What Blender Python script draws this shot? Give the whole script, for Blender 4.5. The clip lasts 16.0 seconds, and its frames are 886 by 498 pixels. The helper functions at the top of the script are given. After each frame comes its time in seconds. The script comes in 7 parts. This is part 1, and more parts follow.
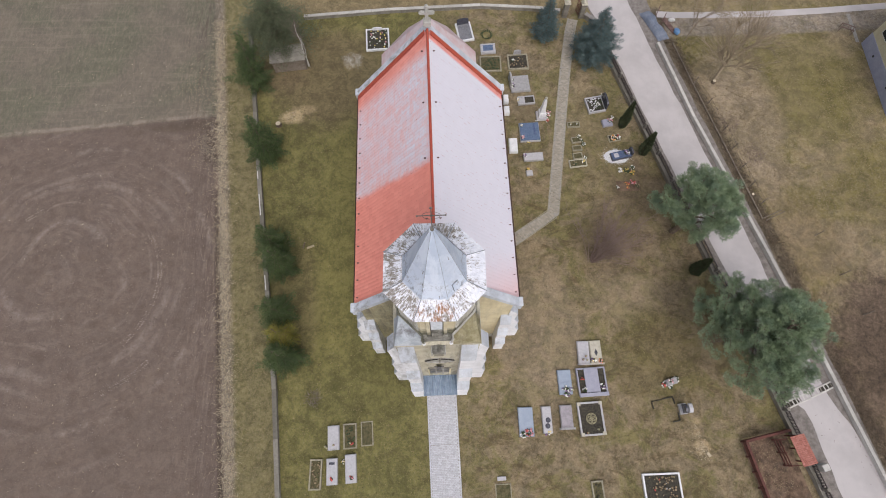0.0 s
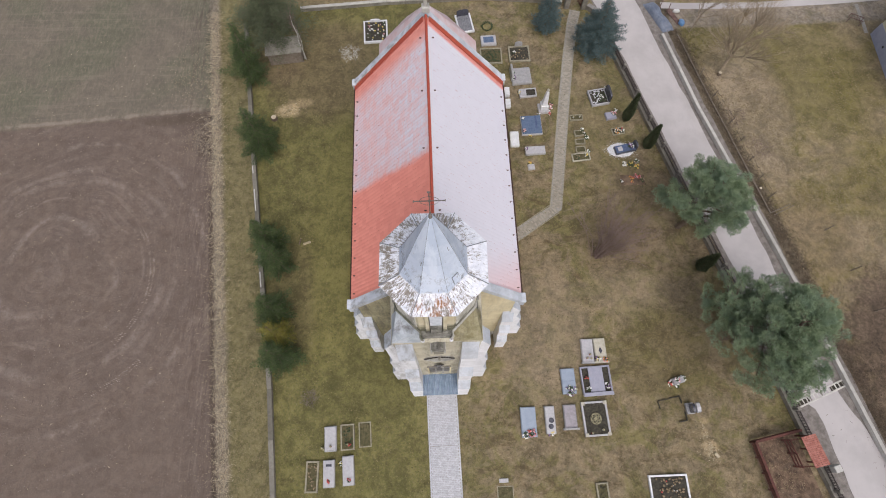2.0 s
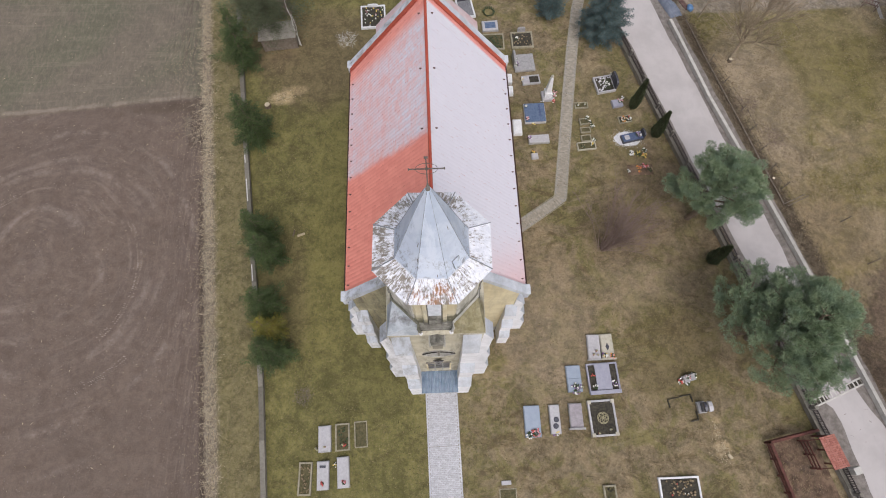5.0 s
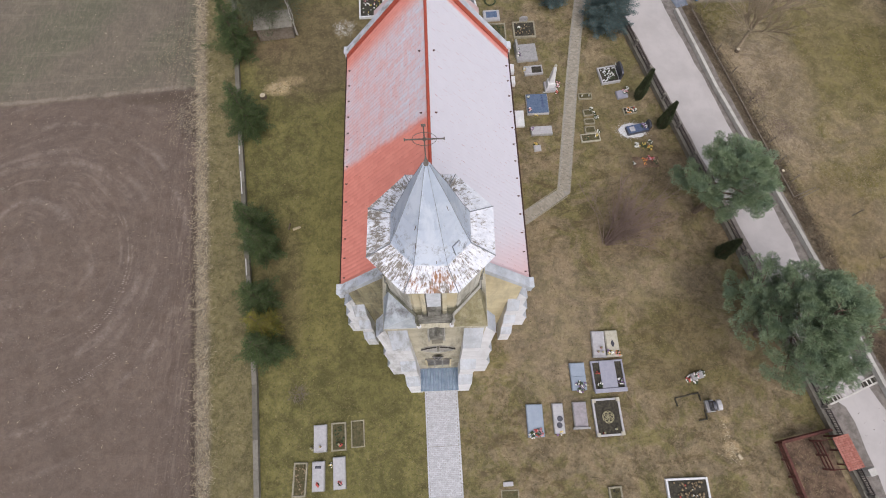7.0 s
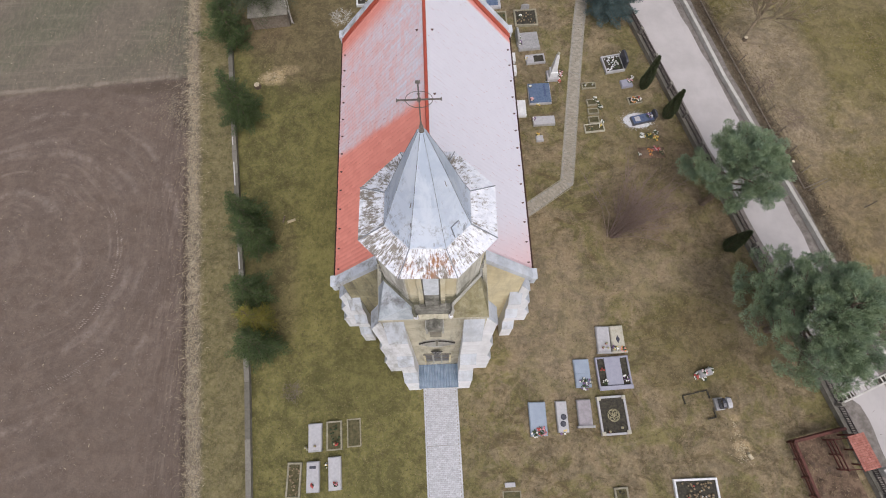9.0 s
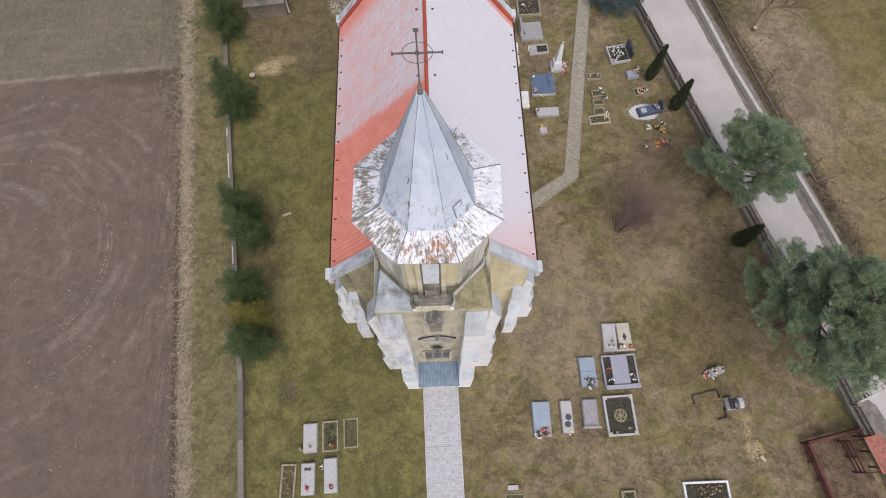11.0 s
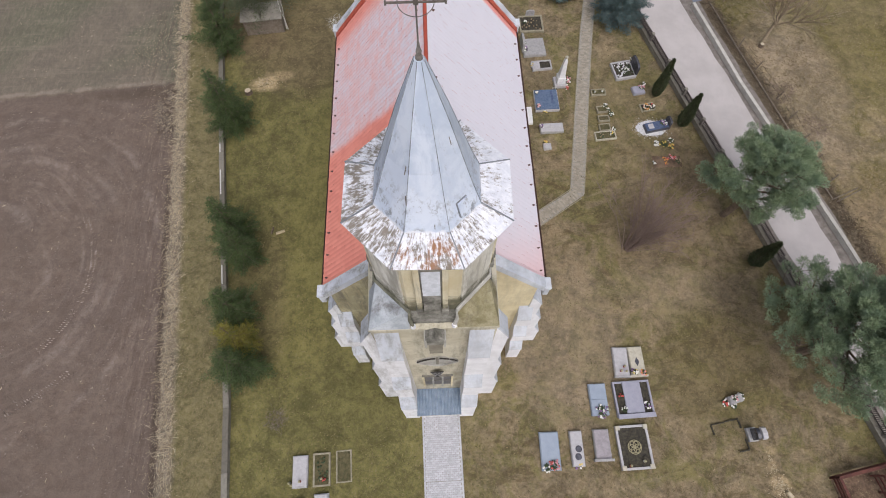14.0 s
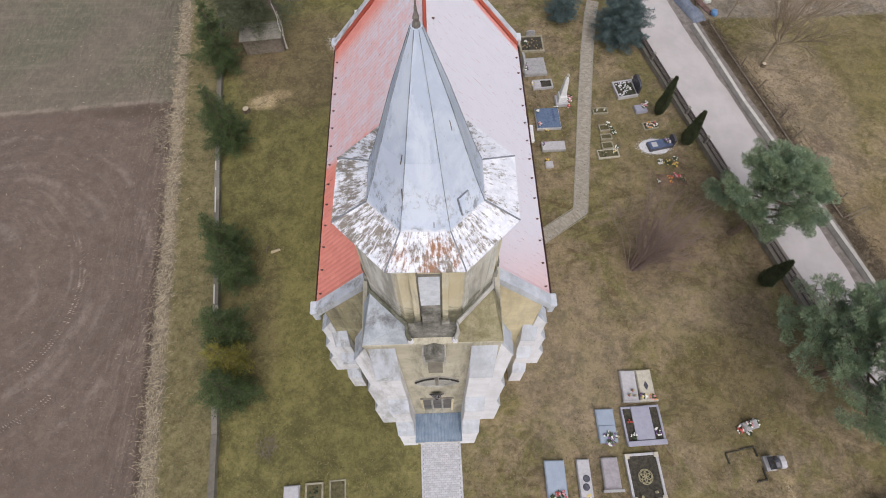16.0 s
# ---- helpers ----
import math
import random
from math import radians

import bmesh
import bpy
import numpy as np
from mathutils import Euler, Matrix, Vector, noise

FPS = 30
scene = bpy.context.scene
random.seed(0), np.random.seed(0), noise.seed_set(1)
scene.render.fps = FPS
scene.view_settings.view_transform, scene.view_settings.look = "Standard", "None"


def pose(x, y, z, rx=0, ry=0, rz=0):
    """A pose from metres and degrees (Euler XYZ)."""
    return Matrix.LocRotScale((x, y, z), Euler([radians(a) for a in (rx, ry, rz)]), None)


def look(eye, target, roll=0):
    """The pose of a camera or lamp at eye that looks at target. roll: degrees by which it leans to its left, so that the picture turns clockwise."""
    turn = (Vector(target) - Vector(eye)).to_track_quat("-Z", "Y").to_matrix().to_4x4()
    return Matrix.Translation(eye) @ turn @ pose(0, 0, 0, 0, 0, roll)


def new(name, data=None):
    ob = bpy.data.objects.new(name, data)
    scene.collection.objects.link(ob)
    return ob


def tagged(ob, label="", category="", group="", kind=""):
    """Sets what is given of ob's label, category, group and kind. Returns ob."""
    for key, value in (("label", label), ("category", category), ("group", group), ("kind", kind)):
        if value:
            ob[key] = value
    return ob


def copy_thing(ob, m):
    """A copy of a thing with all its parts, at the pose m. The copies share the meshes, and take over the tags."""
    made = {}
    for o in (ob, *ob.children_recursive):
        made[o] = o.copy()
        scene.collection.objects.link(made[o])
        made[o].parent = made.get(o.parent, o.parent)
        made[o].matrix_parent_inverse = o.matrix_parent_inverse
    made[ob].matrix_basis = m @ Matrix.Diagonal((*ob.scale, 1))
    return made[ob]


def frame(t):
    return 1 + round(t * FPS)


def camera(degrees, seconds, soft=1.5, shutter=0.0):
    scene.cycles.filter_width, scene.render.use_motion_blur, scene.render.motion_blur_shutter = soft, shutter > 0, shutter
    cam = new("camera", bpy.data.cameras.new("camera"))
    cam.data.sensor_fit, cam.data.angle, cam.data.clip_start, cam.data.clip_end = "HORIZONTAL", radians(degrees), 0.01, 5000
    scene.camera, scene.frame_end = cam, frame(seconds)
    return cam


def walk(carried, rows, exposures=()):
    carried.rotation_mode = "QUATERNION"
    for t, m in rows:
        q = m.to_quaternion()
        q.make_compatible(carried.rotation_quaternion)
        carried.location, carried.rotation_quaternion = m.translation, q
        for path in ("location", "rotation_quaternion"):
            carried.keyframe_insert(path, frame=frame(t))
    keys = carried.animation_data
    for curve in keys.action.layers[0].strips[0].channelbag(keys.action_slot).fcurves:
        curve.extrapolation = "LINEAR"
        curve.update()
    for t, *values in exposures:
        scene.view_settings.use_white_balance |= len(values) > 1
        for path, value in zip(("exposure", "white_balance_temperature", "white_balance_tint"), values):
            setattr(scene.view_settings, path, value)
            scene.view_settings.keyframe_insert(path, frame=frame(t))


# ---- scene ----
cam = camera(80.1, 16.0, 1.0)
PATH = [
    (0, (-0.029, -0.023, 35.937), (-0.018, 0.649, 34.053), -0.4),
    (0.5, (-0.026, 0.013, 35.718), (-0.015, 0.683, 33.834), -0.5),
    (1, (-0.015, 0.038, 35.469), (-0.005, 0.708, 33.585), -0.6),
    (1.5, (-0.014, 0.016, 35.197), (-0.004, 0.687, 33.313), -0.5),
    (2, (-0.002, 0.028, 34.93), (0.008, 0.7, 33.046), -0.6),
    (2.5, (0.025, 0.029, 34.662), (0.034, 0.701, 32.778), -0.6),
    (3, (0.007, 0.002, 34.385), (0.017, 0.674, 32.502), -0.5),
    (3.5, (0.005, 0.026, 34.124), (0.015, 0.697, 32.24), -0.5),
    (4, (0.014, 0.038, 33.87), (0.023, 0.709, 31.986), -0.6),
    (6.5, (0.019, -0.01, 32.482), (0.029, 0.664, 30.599), -0.6),
    (7, (0.025, -0.027, 32.212), (0.034, 0.647, 30.329), -0.6),
    (7.5, (0.037, -0.061, 31.913), (0.047, 0.613, 30.03), -0.6),
    (8, (0.05, -0.089, 31.631), (0.059, 0.586, 29.748), -0.6),
    (8.5, (0.056, -0.105, 31.329), (0.065, 0.572, 29.447), -0.6),
    (9, (0.075, -0.098, 31.045), (0.083, 0.577, 29.163), -0.7),
    (11.5, (0.051, -0.164, 29.625), (0.058, 0.522, 27.746), -0.7),
    (12, (0.044, -0.132, 29.348), (0.05, 0.561, 27.472), -0.8),
    (12.5, (0.033, -0.113, 29.091), (0.04, 0.594, 27.22), -0.6),
    (13, (0.029, -0.098, 28.81), (0.038, 0.634, 26.949), -0.6),
    (13.5, (0.006, -0.08, 28.541), (0.015, 0.676, 26.69), -0.6),
    (14, (0.008, -0.064, 28.289), (0.018, 0.715, 26.447), -0.5),
    (14.5, (0.016, -0.067, 28.018), (0.026, 0.736, 26.187), -0.6),
    (15, (0.023, -0.09, 27.778), (0.034, 0.736, 25.957), -0.5),
    (15.5, (0.03, -0.12, 27.527), (0.04, 0.731, 25.717), -0.5),
    (16, (0.006, -0.15, 27.244), (0.018, 0.725, 25.446), -0.4),
]
walk(cam, [(t, look(eye, target, roll)) for t, eye, target, roll in PATH])

# ---- world, sun, exposure ----
SUN_AZ, SUN_EL = 166.0, 58.0            # degrees: azimuth clockwise from +y, height
world = bpy.data.worlds.new("overcast_sky")
scene.world = world
world.use_nodes = True
wn = world.node_tree
sky = wn.nodes.new("ShaderNodeTexSky")
sky.sky_type, sky.sun_disc = "NISHITA", False
sky.sun_elevation, sky.sun_rotation = radians(SUN_EL), radians(SUN_AZ)
sky.air_density, sky.dust_density = 1.0, 4.0
veil = wn.nodes.new("ShaderNodeHueSaturation")     # the cloud cover greys the blue
veil.inputs["Saturation"].default_value = 0.48
wn.links.new(sky.outputs[0], veil.inputs["Color"])
wn.links.new(veil.outputs[0], wn.nodes["Background"].inputs[0])
wn.nodes["Background"].inputs[1].default_value = 0.135
sun = new("sun", bpy.data.lights.new("sun", "SUN"))
sun.data.energy, sun.data.angle, sun.data.color = 1.25, radians(60), (1.0, 0.935, 0.955)
az, el = radians(SUN_AZ), radians(SUN_EL)
sun.matrix_world = look((math.sin(az) * math.cos(el) * 60, math.cos(az) * math.cos(el) * 60, math.sin(el) * 60), (0, 0, 0))
scene.view_settings.exposure = 0.12


# ---- materials ----
class Mat:
    """A small node writer: every method returns an output socket."""

    def __init__(self, name, rough=0.85, metal=0.0, spec=0.3):
        self.m = bpy.data.materials.new(name)
        self.m.use_nodes = True
        self.t = self.m.node_tree
        self.b = self.t.nodes["Principled BSDF"]
        self.b.inputs["Roughness"].default_value = rough
        self.b.inputs["Metallic"].default_value = metal
        self.b.inputs["Specular IOR Level"].default_value = spec
        self.pos = self.t.nodes.new("ShaderNodeNewGeometry").outputs["Position"]

    def put(self, sock, value):
        if isinstance(value, bpy.types.NodeSocket):
            self.t.links.new(value, sock)
        else:
            sock.default_value = (*value, 1.0) if isinstance(value, tuple) and len(value) == 3 and len(sock.default_value) == 4 else value

    def noise(self, scale, detail=3.0, rough=0.6, stretch=None, distort=0.0, shift=0.0):
        n = self.t.nodes.new("ShaderNodeTexNoise")
        n.inputs["Scale"].default_value, n.inputs["Detail"].default_value = scale, detail
        n.inputs["Roughness"].default_value, n.inputs["Distortion"].default_value = rough, distort
        v = self.pos
        if stretch or shift:
            mp = self.t.nodes.new("ShaderNodeMapping")
            mp.inputs["Scale"].default_value = stretch or (1, 1, 1)
            mp.inputs["Location"].default_value = (shift, shift * 0.7, shift * 1.3)
            self.t.links.new(v, mp.inputs[0])
            v = mp.outputs[0]
        self.t.links.new(v, n.inputs["Vector"])
        return n.outputs["Fac"]

    def math(self, op, a, b=0.0, clamp=False):
        n = self.t.nodes.new("ShaderNodeMath")
        n.operation, n.use_clamp = op, clamp
        self.put(n.inputs[0], a), self.put(n.inputs[1], b)
        return n.outputs[0]

    def axes(self):
        n = self.t.nodes.new("ShaderNodeSeparateXYZ")
        self.t.links.new(self.pos, n.inputs[0])
        return n.outputs

    def step(self, v, lo, hi, a=0.0, b=1.0):
        n = self.t.nodes.new("ShaderNodeMapRange")
        n.interpolation_type = "SMOOTHSTEP"
        self.put(n.inputs["Value"], v)
        n.inputs["From Min"].default_value, n.inputs["From Max"].default_value = lo, hi
        n.inputs["To Min"].default_value, n.inputs["To Max"].default_value = a, b
        return n.outputs[0]

    def mix(self, f, a, b):
        n = self.t.nodes.new("ShaderNodeMix")
        n.data_type = "RGBA"
        self.put(n.inputs["Factor"], f), self.put(n.inputs["A"], a), self.put(n.inputs["B"], b)
        return n.outputs["Result"]

    def random(self):
        return self.math("FRACT", self.math("ADD", self.t.nodes.new("ShaderNodeObjectInfo").outputs["Random"], self.t.nodes.new("ShaderNodeNewGeometry").outputs["Random Per Island"]))

    def ellipse(self, x, y, rx, ry):
        """Squared distance from a spot on the ground, in its own radii."""
        X, Y, _ = self.axes()
        a = self.math("DIVIDE", self.math("SUBTRACT", X, x), rx)
        b = self.math("DIVIDE", self.math("SUBTRACT", Y, y), ry)
        return self.math("ADD", self.math("MULTIPLY", a, a), self.math("MULTIPLY", b, b))

    def out(self, colour, bump=None, depth=0.01, strength=0.6, rough=None):
        self.put(self.b.inputs["Base Color"], colour)
        if bump is not None:
            n = self.t.nodes.new("ShaderNodeBump")
            n.inputs["Strength"].default_value, n.inputs["Distance"].default_value = strength, depth
            self.t.links.new(bump, n.inputs["Height"])
            self.t.links.new(n.outputs[0], self.b.inputs["Normal"])
        if rough is not None:
            self.put(self.b.inputs["Roughness"], rough)
        return self.m


def simple(name, a, b, scale=3.0, rough=0.8, metal=0.0, depth=0.006, grime=0.0, spec=0.3):
    """A surface that wavers between two colours at two scales, with fine relief; grime adds dark stains."""
    m = Mat(name, rough, metal, spec)
    n = m.noise(scale, 5, 0.65)
    f = m.noise(scale * 9, 3, 0.6)
    c = m.mix(m.step(n, 0.3, 0.7), a, b)
    c = m.mix(m.math("MULTIPLY", m.step(f, 0.45, 0.75), 0.35), c, tuple(x * 0.7 for x in a))
    if grime:
        c = m.mix(m.math("MULTIPLY", m.step(m.noise(scale * 0.7, 6, 0.7, (1, 1, 0.25), 0.4, 7.0), 0.48, 0.72), grime), c, (0.10, 0.09, 0.08))
    return m.out(c, f, depth)


def varied(name, a, b, rough=0.85, scale=6.0, depth=0.005, spec=0.3):
    """Pieces of one kind, each a little different."""
    m = Mat(name, rough, 0.0, spec)
    c = m.mix(m.random(), a, b)
    f = m.noise(scale, 5, 0.7)
    c = m.mix(m.math("MULTIPLY", m.step(f, 0.4, 0.75), 0.45), c, tuple(x * 0.55 for x in a))
    return m.out(c, m.noise(scale * 6, 3), depth)


def leaf_material(name, a, b, c2):
    m = Mat(name, 0.7, 0.0, 0.25)
    f = m.math("ADD", m.math("MULTIPLY", m.random(), 0.45), m.math("MULTIPLY", m.step(m.noise(3.4, 3, 0.6), 0.34, 0.66), 0.55))
    c = m.mix(f, a, b)
    c = m.mix(m.math("MULTIPLY", m.step(m.noise(1.1, 3), 0.42, 0.66), 0.7), c, c2)
    return m.out(c)


def make_ground():
    m = Mat("ground_soil_and_grass", 0.95, 0.0, 0.15)
    X, Y, Z = m.axes()
    wob = m.math("MULTIPLY", m.math("SUBTRACT", m.noise(0.9, 5, 0.7), 0.5), 1.6)
    fine, mid, big = m.noise(9, 6, 0.75), m.noise(1.3, 5, 0.65), m.noise(0.16, 4, 0.6)
    tuft = m.noise(3.2, 6, 0.8, None, 0.6, 3.0)
    # churchyard turf: olive green with brown, dry patches
    green = m.mix(m.step(mid, 0.3, 0.7), (0.120, 0.114, 0.042), (0.184, 0.166, 0.066))
    dry = m.mix(m.step(tuft, 0.32, 0.68), (0.160, 0.121, 0.074), (0.280, 0.222, 0.148))
    east = m.step(m.math("ADD", X, m.math("MULTIPLY", wob, 3.0)), -2.5, 4.0)
    patchy = m.step(m.noise(0.42, 6, 0.75, None, 0.6, 11.0), 0.40, 0.57)
    yard = m.mix(m.math("MULTIPLY", m.math("MULTIPLY", m.step(patchy, 0.0, 1.0, 0.25, 1.0), east), 0.95), green, dry)
    yard = m.mix(m.math("MULTIPLY", m.step(m.noise(0.9, 6, 0.75, None, 0.5, 23.0), 0.50, 0.68), 0.5), yard, (0.085, 0.072, 0.032))
    yard = m.mix(m.math("MULTIPLY", m.step(fine, 0.48, 0.72), 0.42), yard, (0.26, 0.215, 0.155))
    # matted clumps, drawn out across the slope
    clump = m.noise(0.85, 6, 0.74, (0.62, 1.35, 1), 0.9, 83.0)
    yard = m.mix(m.math("MULTIPLY", m.math("MULTIPLY", m.step(clump, 0.52, 0.64), east), 0.75), yard, (0.118, 0.090, 0.050))
    yard = m.mix(m.math("MULTIPLY", m.math("MULTIPLY", m.step(clump, 0.46, 0.35), east), 0.6), yard, (0.262, 0.215, 0.140))
    # worn, needle-brown soil under the pines and the bare shrub
    for x, y, rx, ry, f in ((16.0, 14.5, 4.0, 5.2, 0.3), (17.6, 7.0, 4.6, 4.4, 0.25), (12.2, 12.8, 2.8, 3.0, 0.45), (14.6, 17.6, 2.6, 2.4, 0.4), (-8.6, 28.0, 5.5, 5.5, 0.6), (-10.2, 9.0, 2.0, 5.0, 0.3), (-13.4, 29.0, 3.0, 3.0, 0.5)):
        e = m.math("ADD", m.ellipse(x, y, rx, ry), m.math("MULTIPLY", wob, 0.7))
        yard = m.mix(m.step(e, 0.25, 1.25, f, 0.0), yard, (0.160, 0.118, 0.078))
    # bleached and greener stretches of the lawn
    # the last, at the church's foot, puts shade into the turf's colour
    for x, y, rx, ry, f, c2 in ((6.8, 6.5, 3.2, 5.2, 0.6, (0.275, 0.220, 0.155)), (12.6, 9.0, 3.2, 1.8, 0.45, (0.270, 0.215, 0.148)), (14.3, 4.6, 3.2, 3.6, 0.55, (0.125, 0.104, 0.044)), (12.0, 21.5, 2.6, 5.0, 0.4, (0.180, 0.152, 0.072)), (-6.9, 14.0, 2.3, 10.0, 0.65, (0.215, 0.196, 0.074)), (-5.2, 3.2, 2.8, 3.4, 0.4, (0.098, 0.092, 0.036))):
        e = m.math("ADD", m.ellipse(x, y, rx, ry), m.math("MULTIPLY", wob, 1.1))
        yard = m.mix(m.math("MULTIPLY", m.step(e, 0.2, 1.4, f, 0.0), m.step(tuft, 0.2, 0.6, 0.5, 1.0)), yard, c2)
    # sawdust and straw left on the grass
    for x, y, rx, ry, f in ((-11.6, 24.2, 1.0, 0.7, 0.9), (-10.6, 24.9, 1.2, 0.5, 0.5), (16.4, -1.0, 0.55, 0.5, 0.75), (16.3, -0.1, 0.3, 0.2, 0.6), (16.3, 0.6, 0.3, 0.2, 0.45), (-6.9, 29.5, 0.9, 0.9, 0.15)):
        e = m.math("ADD", m.ellipse(x, y, rx, ry), m.math("MULTIPLY", wob, 1.3))
        yard = m.mix(m.math("MULTIPLY", m.step(e, 0.2, 1.4, f, 0.0), m.step(tuft, 0.3, 0.55)), yard, (0.47, 0.36, 0.22))
    # field worked in circles: fine tillage lines round one centre, broken pale wheel marks, straight furrows by the edge
    soil = m.mix(m.step(mid, 0.3, 0.7), (0.143, 0.108, 0.087), (0.180, 0.140, 0.115))
    soil = m.mix(m.math("MULTIPLY", m.step(big, 0.4, 0.65), 0.5), soil, (0.142, 0.110, 0.092))
    soil = m.mix(m.math("MULTIPLY", m.step(fine, 0.5, 0.75), 0.3), soil, (0.26, 0.21, 0.18))
    fx, fy = m.math("SUBTRACT", X, -26.1), m.math("SUBTRACT", Y, 10.85)
    ring = m.math("SQRT", m.math("ADD", m.math("ADD", m.math("MULTIPLY", fx, fx), m.math("MULTIPLY", fy, fy)), m.math("ADD", m.math("MULTIPLY", wob, 1.4), m.math("MULTIPLY", m.math("SUBTRACT", m.noise(0.09, 2, 0.5, None, 0.0, 91.0), 0.42), 60.0))))
    polar = m.t.nodes.new("ShaderNodeCombineXYZ")
    m.put(polar.inputs[0], m.math("MULTIPLY", ring, 1.9))
    m.put(polar.inputs[1], m.math("MULTIPLY", m.math("ARCTAN2", fy, fx), 1.3))
    till = m.t.nodes.new("ShaderNodeTexNoise")
    till.inputs["Scale"].default_value, till.inputs["Detail"].default_value, till.inputs["Roughness"].default_value = 1.0, 6, 0.72
    m.t.links.new(polar.outputs[0], till.inputs["Vector"])
    inside = m.step(ring, 8.0, 13.5, 1.0, 0.25)
    soil = m.mix(m.math("MULTIPLY", m.math("MULTIPLY", m.step(till.outputs["Fac"], 0.52, 0.70), inside), 0.42), soil, (0.265, 0.215, 0.19))
    soil = m.mix(m.math("MULTIPLY", m.math("MULTIPLY", m.step(till.outputs["Fac"], 0.46, 0.30), inside), 0.38), soil, (0.108, 0.081, 0.066))
    for rr, w, f in ((4.4, 0.38, 0.55), (2.4, 0.25, 0.35), (5.95, 0.16, 0.4), (7.4, 0.5, 0.5), (8.25, 0.4, 0.42), (9.4, 0.25, 0.3), (10.4, 0.35, 0.55), (12.8, 0.3, 0.3)):
        d = m.math("ABSOLUTE", m.math("SUBTRACT", ring, rr))
        broken = m.math("MULTIPLY", m.step(m.noise(0.24, 5, 0.75, None, 0.2, rr), 0.47, 0.60), m.step(m.noise(2.6, 5, 0.75, None, 0.3, rr * 3), 0.35, 0.6, 0.35, 1.0))
        soil = m.mix(m.math("MULTIPLY", m.step(d, 0.0, w, f, 0.0), broken), soil, (0.31, 0.255, 0.23))
    sprinkle = m.math("MULTIPLY", m.step(m.noise(11.0, 4, 0.8, None, 0.2, 71.0), 0.66, 0.72), m.step(m.noise(0.5, 4, 0.7, None, 0.3, 73.0), 0.5, 0.62))
    soil = m.mix(m.math("MULTIPLY", sprinkle, 0.5), soil, (0.40, 0.34, 0.29))
    # fallow ground beyond it, greyer and greener
    fallow = m.mix(m.step(m.noise(0.13, 4, 0.6, None, 0.3, 5.0), 0.42, 0.6), (0.165, 0.141, 0.111), (0.138, 0.131, 0.094))
    fallow = m.mix(m.math("MULTIPLY", m.step(m.noise(2.4, 5, 0.7, (2.2, 0.8, 1), 0.4, 2.0), 0.42, 0.7), 0.55), fallow, (0.235, 0.200, 0.160))
    lanes = m.step(m.noise(1.1, 4, 0.6, (0.16, 2.4, 1), 0.25, 61.0), 0.54, 0.66)
    fallow = m.mix(m.math("MULTIPLY", lanes, 0.22), fallow, (0.28, 0.24, 0.195))
    fedge = m.math("ADD", m.math("SUBTRACT", m.math("SUBTRACT", Y, m.math("MULTIPLY", X, 0.088)), 25.89), m.math("MULTIPLY", wob, 0.35))
    field = m.mix(m.step(fedge, -0.2, 0.35), soil, fallow)
    dark = m.math("MULTIPLY", m.step(m.math("ABSOLUTE", m.math("SUBTRACT", fedge, -0.5)), 0.15, 0.9, 0.7, 0.0), m.step(X, -27.0, -17.5))
    field = m.mix(dark, field, (0.085, 0.066, 0.050))
    track = m.math("MULTIPLY", m.step(m.math("ABSOLUTE", m.math("SUBTRACT", fedge, 0.25)), 0.05, 0.28, 0.6, 0.0), m.step(m.noise(0.5, 5, 0.75, None, 0.2, 51.0), 0.38, 0.55))
    field = m.mix(track, field, (0.30, 0.255, 0.21))
    e = m.math("ADD", m.ellipse(-17.4, 22.2, 1.3, 2.2), m.math("MULTIPLY", wob, 1.2))
    churn = m.step(m.noise(5.0, 6, 0.8, None, 0.5, 67.0), 0.44, 0.6)
    field = m.mix(m.step(e, 0.2, 1.5, 0.85, 0.0), field, m.mix(churn, (0.075, 0.058, 0.045), (0.24, 0.20, 0.16)))
    furrow = m.noise(2.2, 4, 0.65, (3.0, 0.25, 1), 0.1, 17.0)
    rim_x = m.math("ADD", X, m.math("MULTIPLY", Y, 0.134))
    edge = m.step(rim_x, -18.1, -14.8)
    field = m.mix(m.math("MULTIPLY", m.math("MULTIPLY", edge, m.step(furrow, 0.45, 0.65)), 0.5), field, (0.105, 0.078, 0.064))
    field = m.mix(m.math("MULTIPLY", m.math("MULTIPLY", m.step(rim_x, -20.1, -16.1), m.step(furrow, 0.42, 0.3)), 0.35), field, (0.245, 0.20, 0.175))
    # straw-strewn verge between field and wall
    verge = m.mix(m.step(tuft, 0.3, 0.7), (0.128, 0.113, 0.052), (0.220, 0.190, 0.105))
    strawy = m.mix(m.step(m.noise(5.0, 6, 0.8, (1.5, 0.6, 1), 0.5), 0.4, 0.66), (0.165, 0.135, 0.105), (0.33, 0.285, 0.225))
    out_x = m.math("ADD", X, m.math("MULTIPLY", Y, 0.134))          # constant along the field's edge
    in_x = m.math("ADD", X, m.math("MULTIPLY", Y, 0.144))           # constant along the west wall
    ragged = m.math("ADD", out_x, m.math("MULTIPLY", wob, 0.45))
    verge = m.mix(m.step(ragged, -13.75, -13.25), strawy, verge)
    gully = m.step(m.math("ABSOLUTE", m.math("ADD", m.math("ADD", out_x, m.math("MULTIPLY", wob, 0.12)), 14.42)), 0.08, 0.28, 0.75, 0.0)
    field = m.mix(m.math("MULTIPLY", gully, m.step(Y, 19.0, 14.0)), field, (0.080, 0.061, 0.049))         # furrow along the straw
    west = m.mix(m.step(ragged, -14.38, -14.15), field, verge)
    col = m.mix(m.step(in_x, -11.0, -10.8), west, yard)
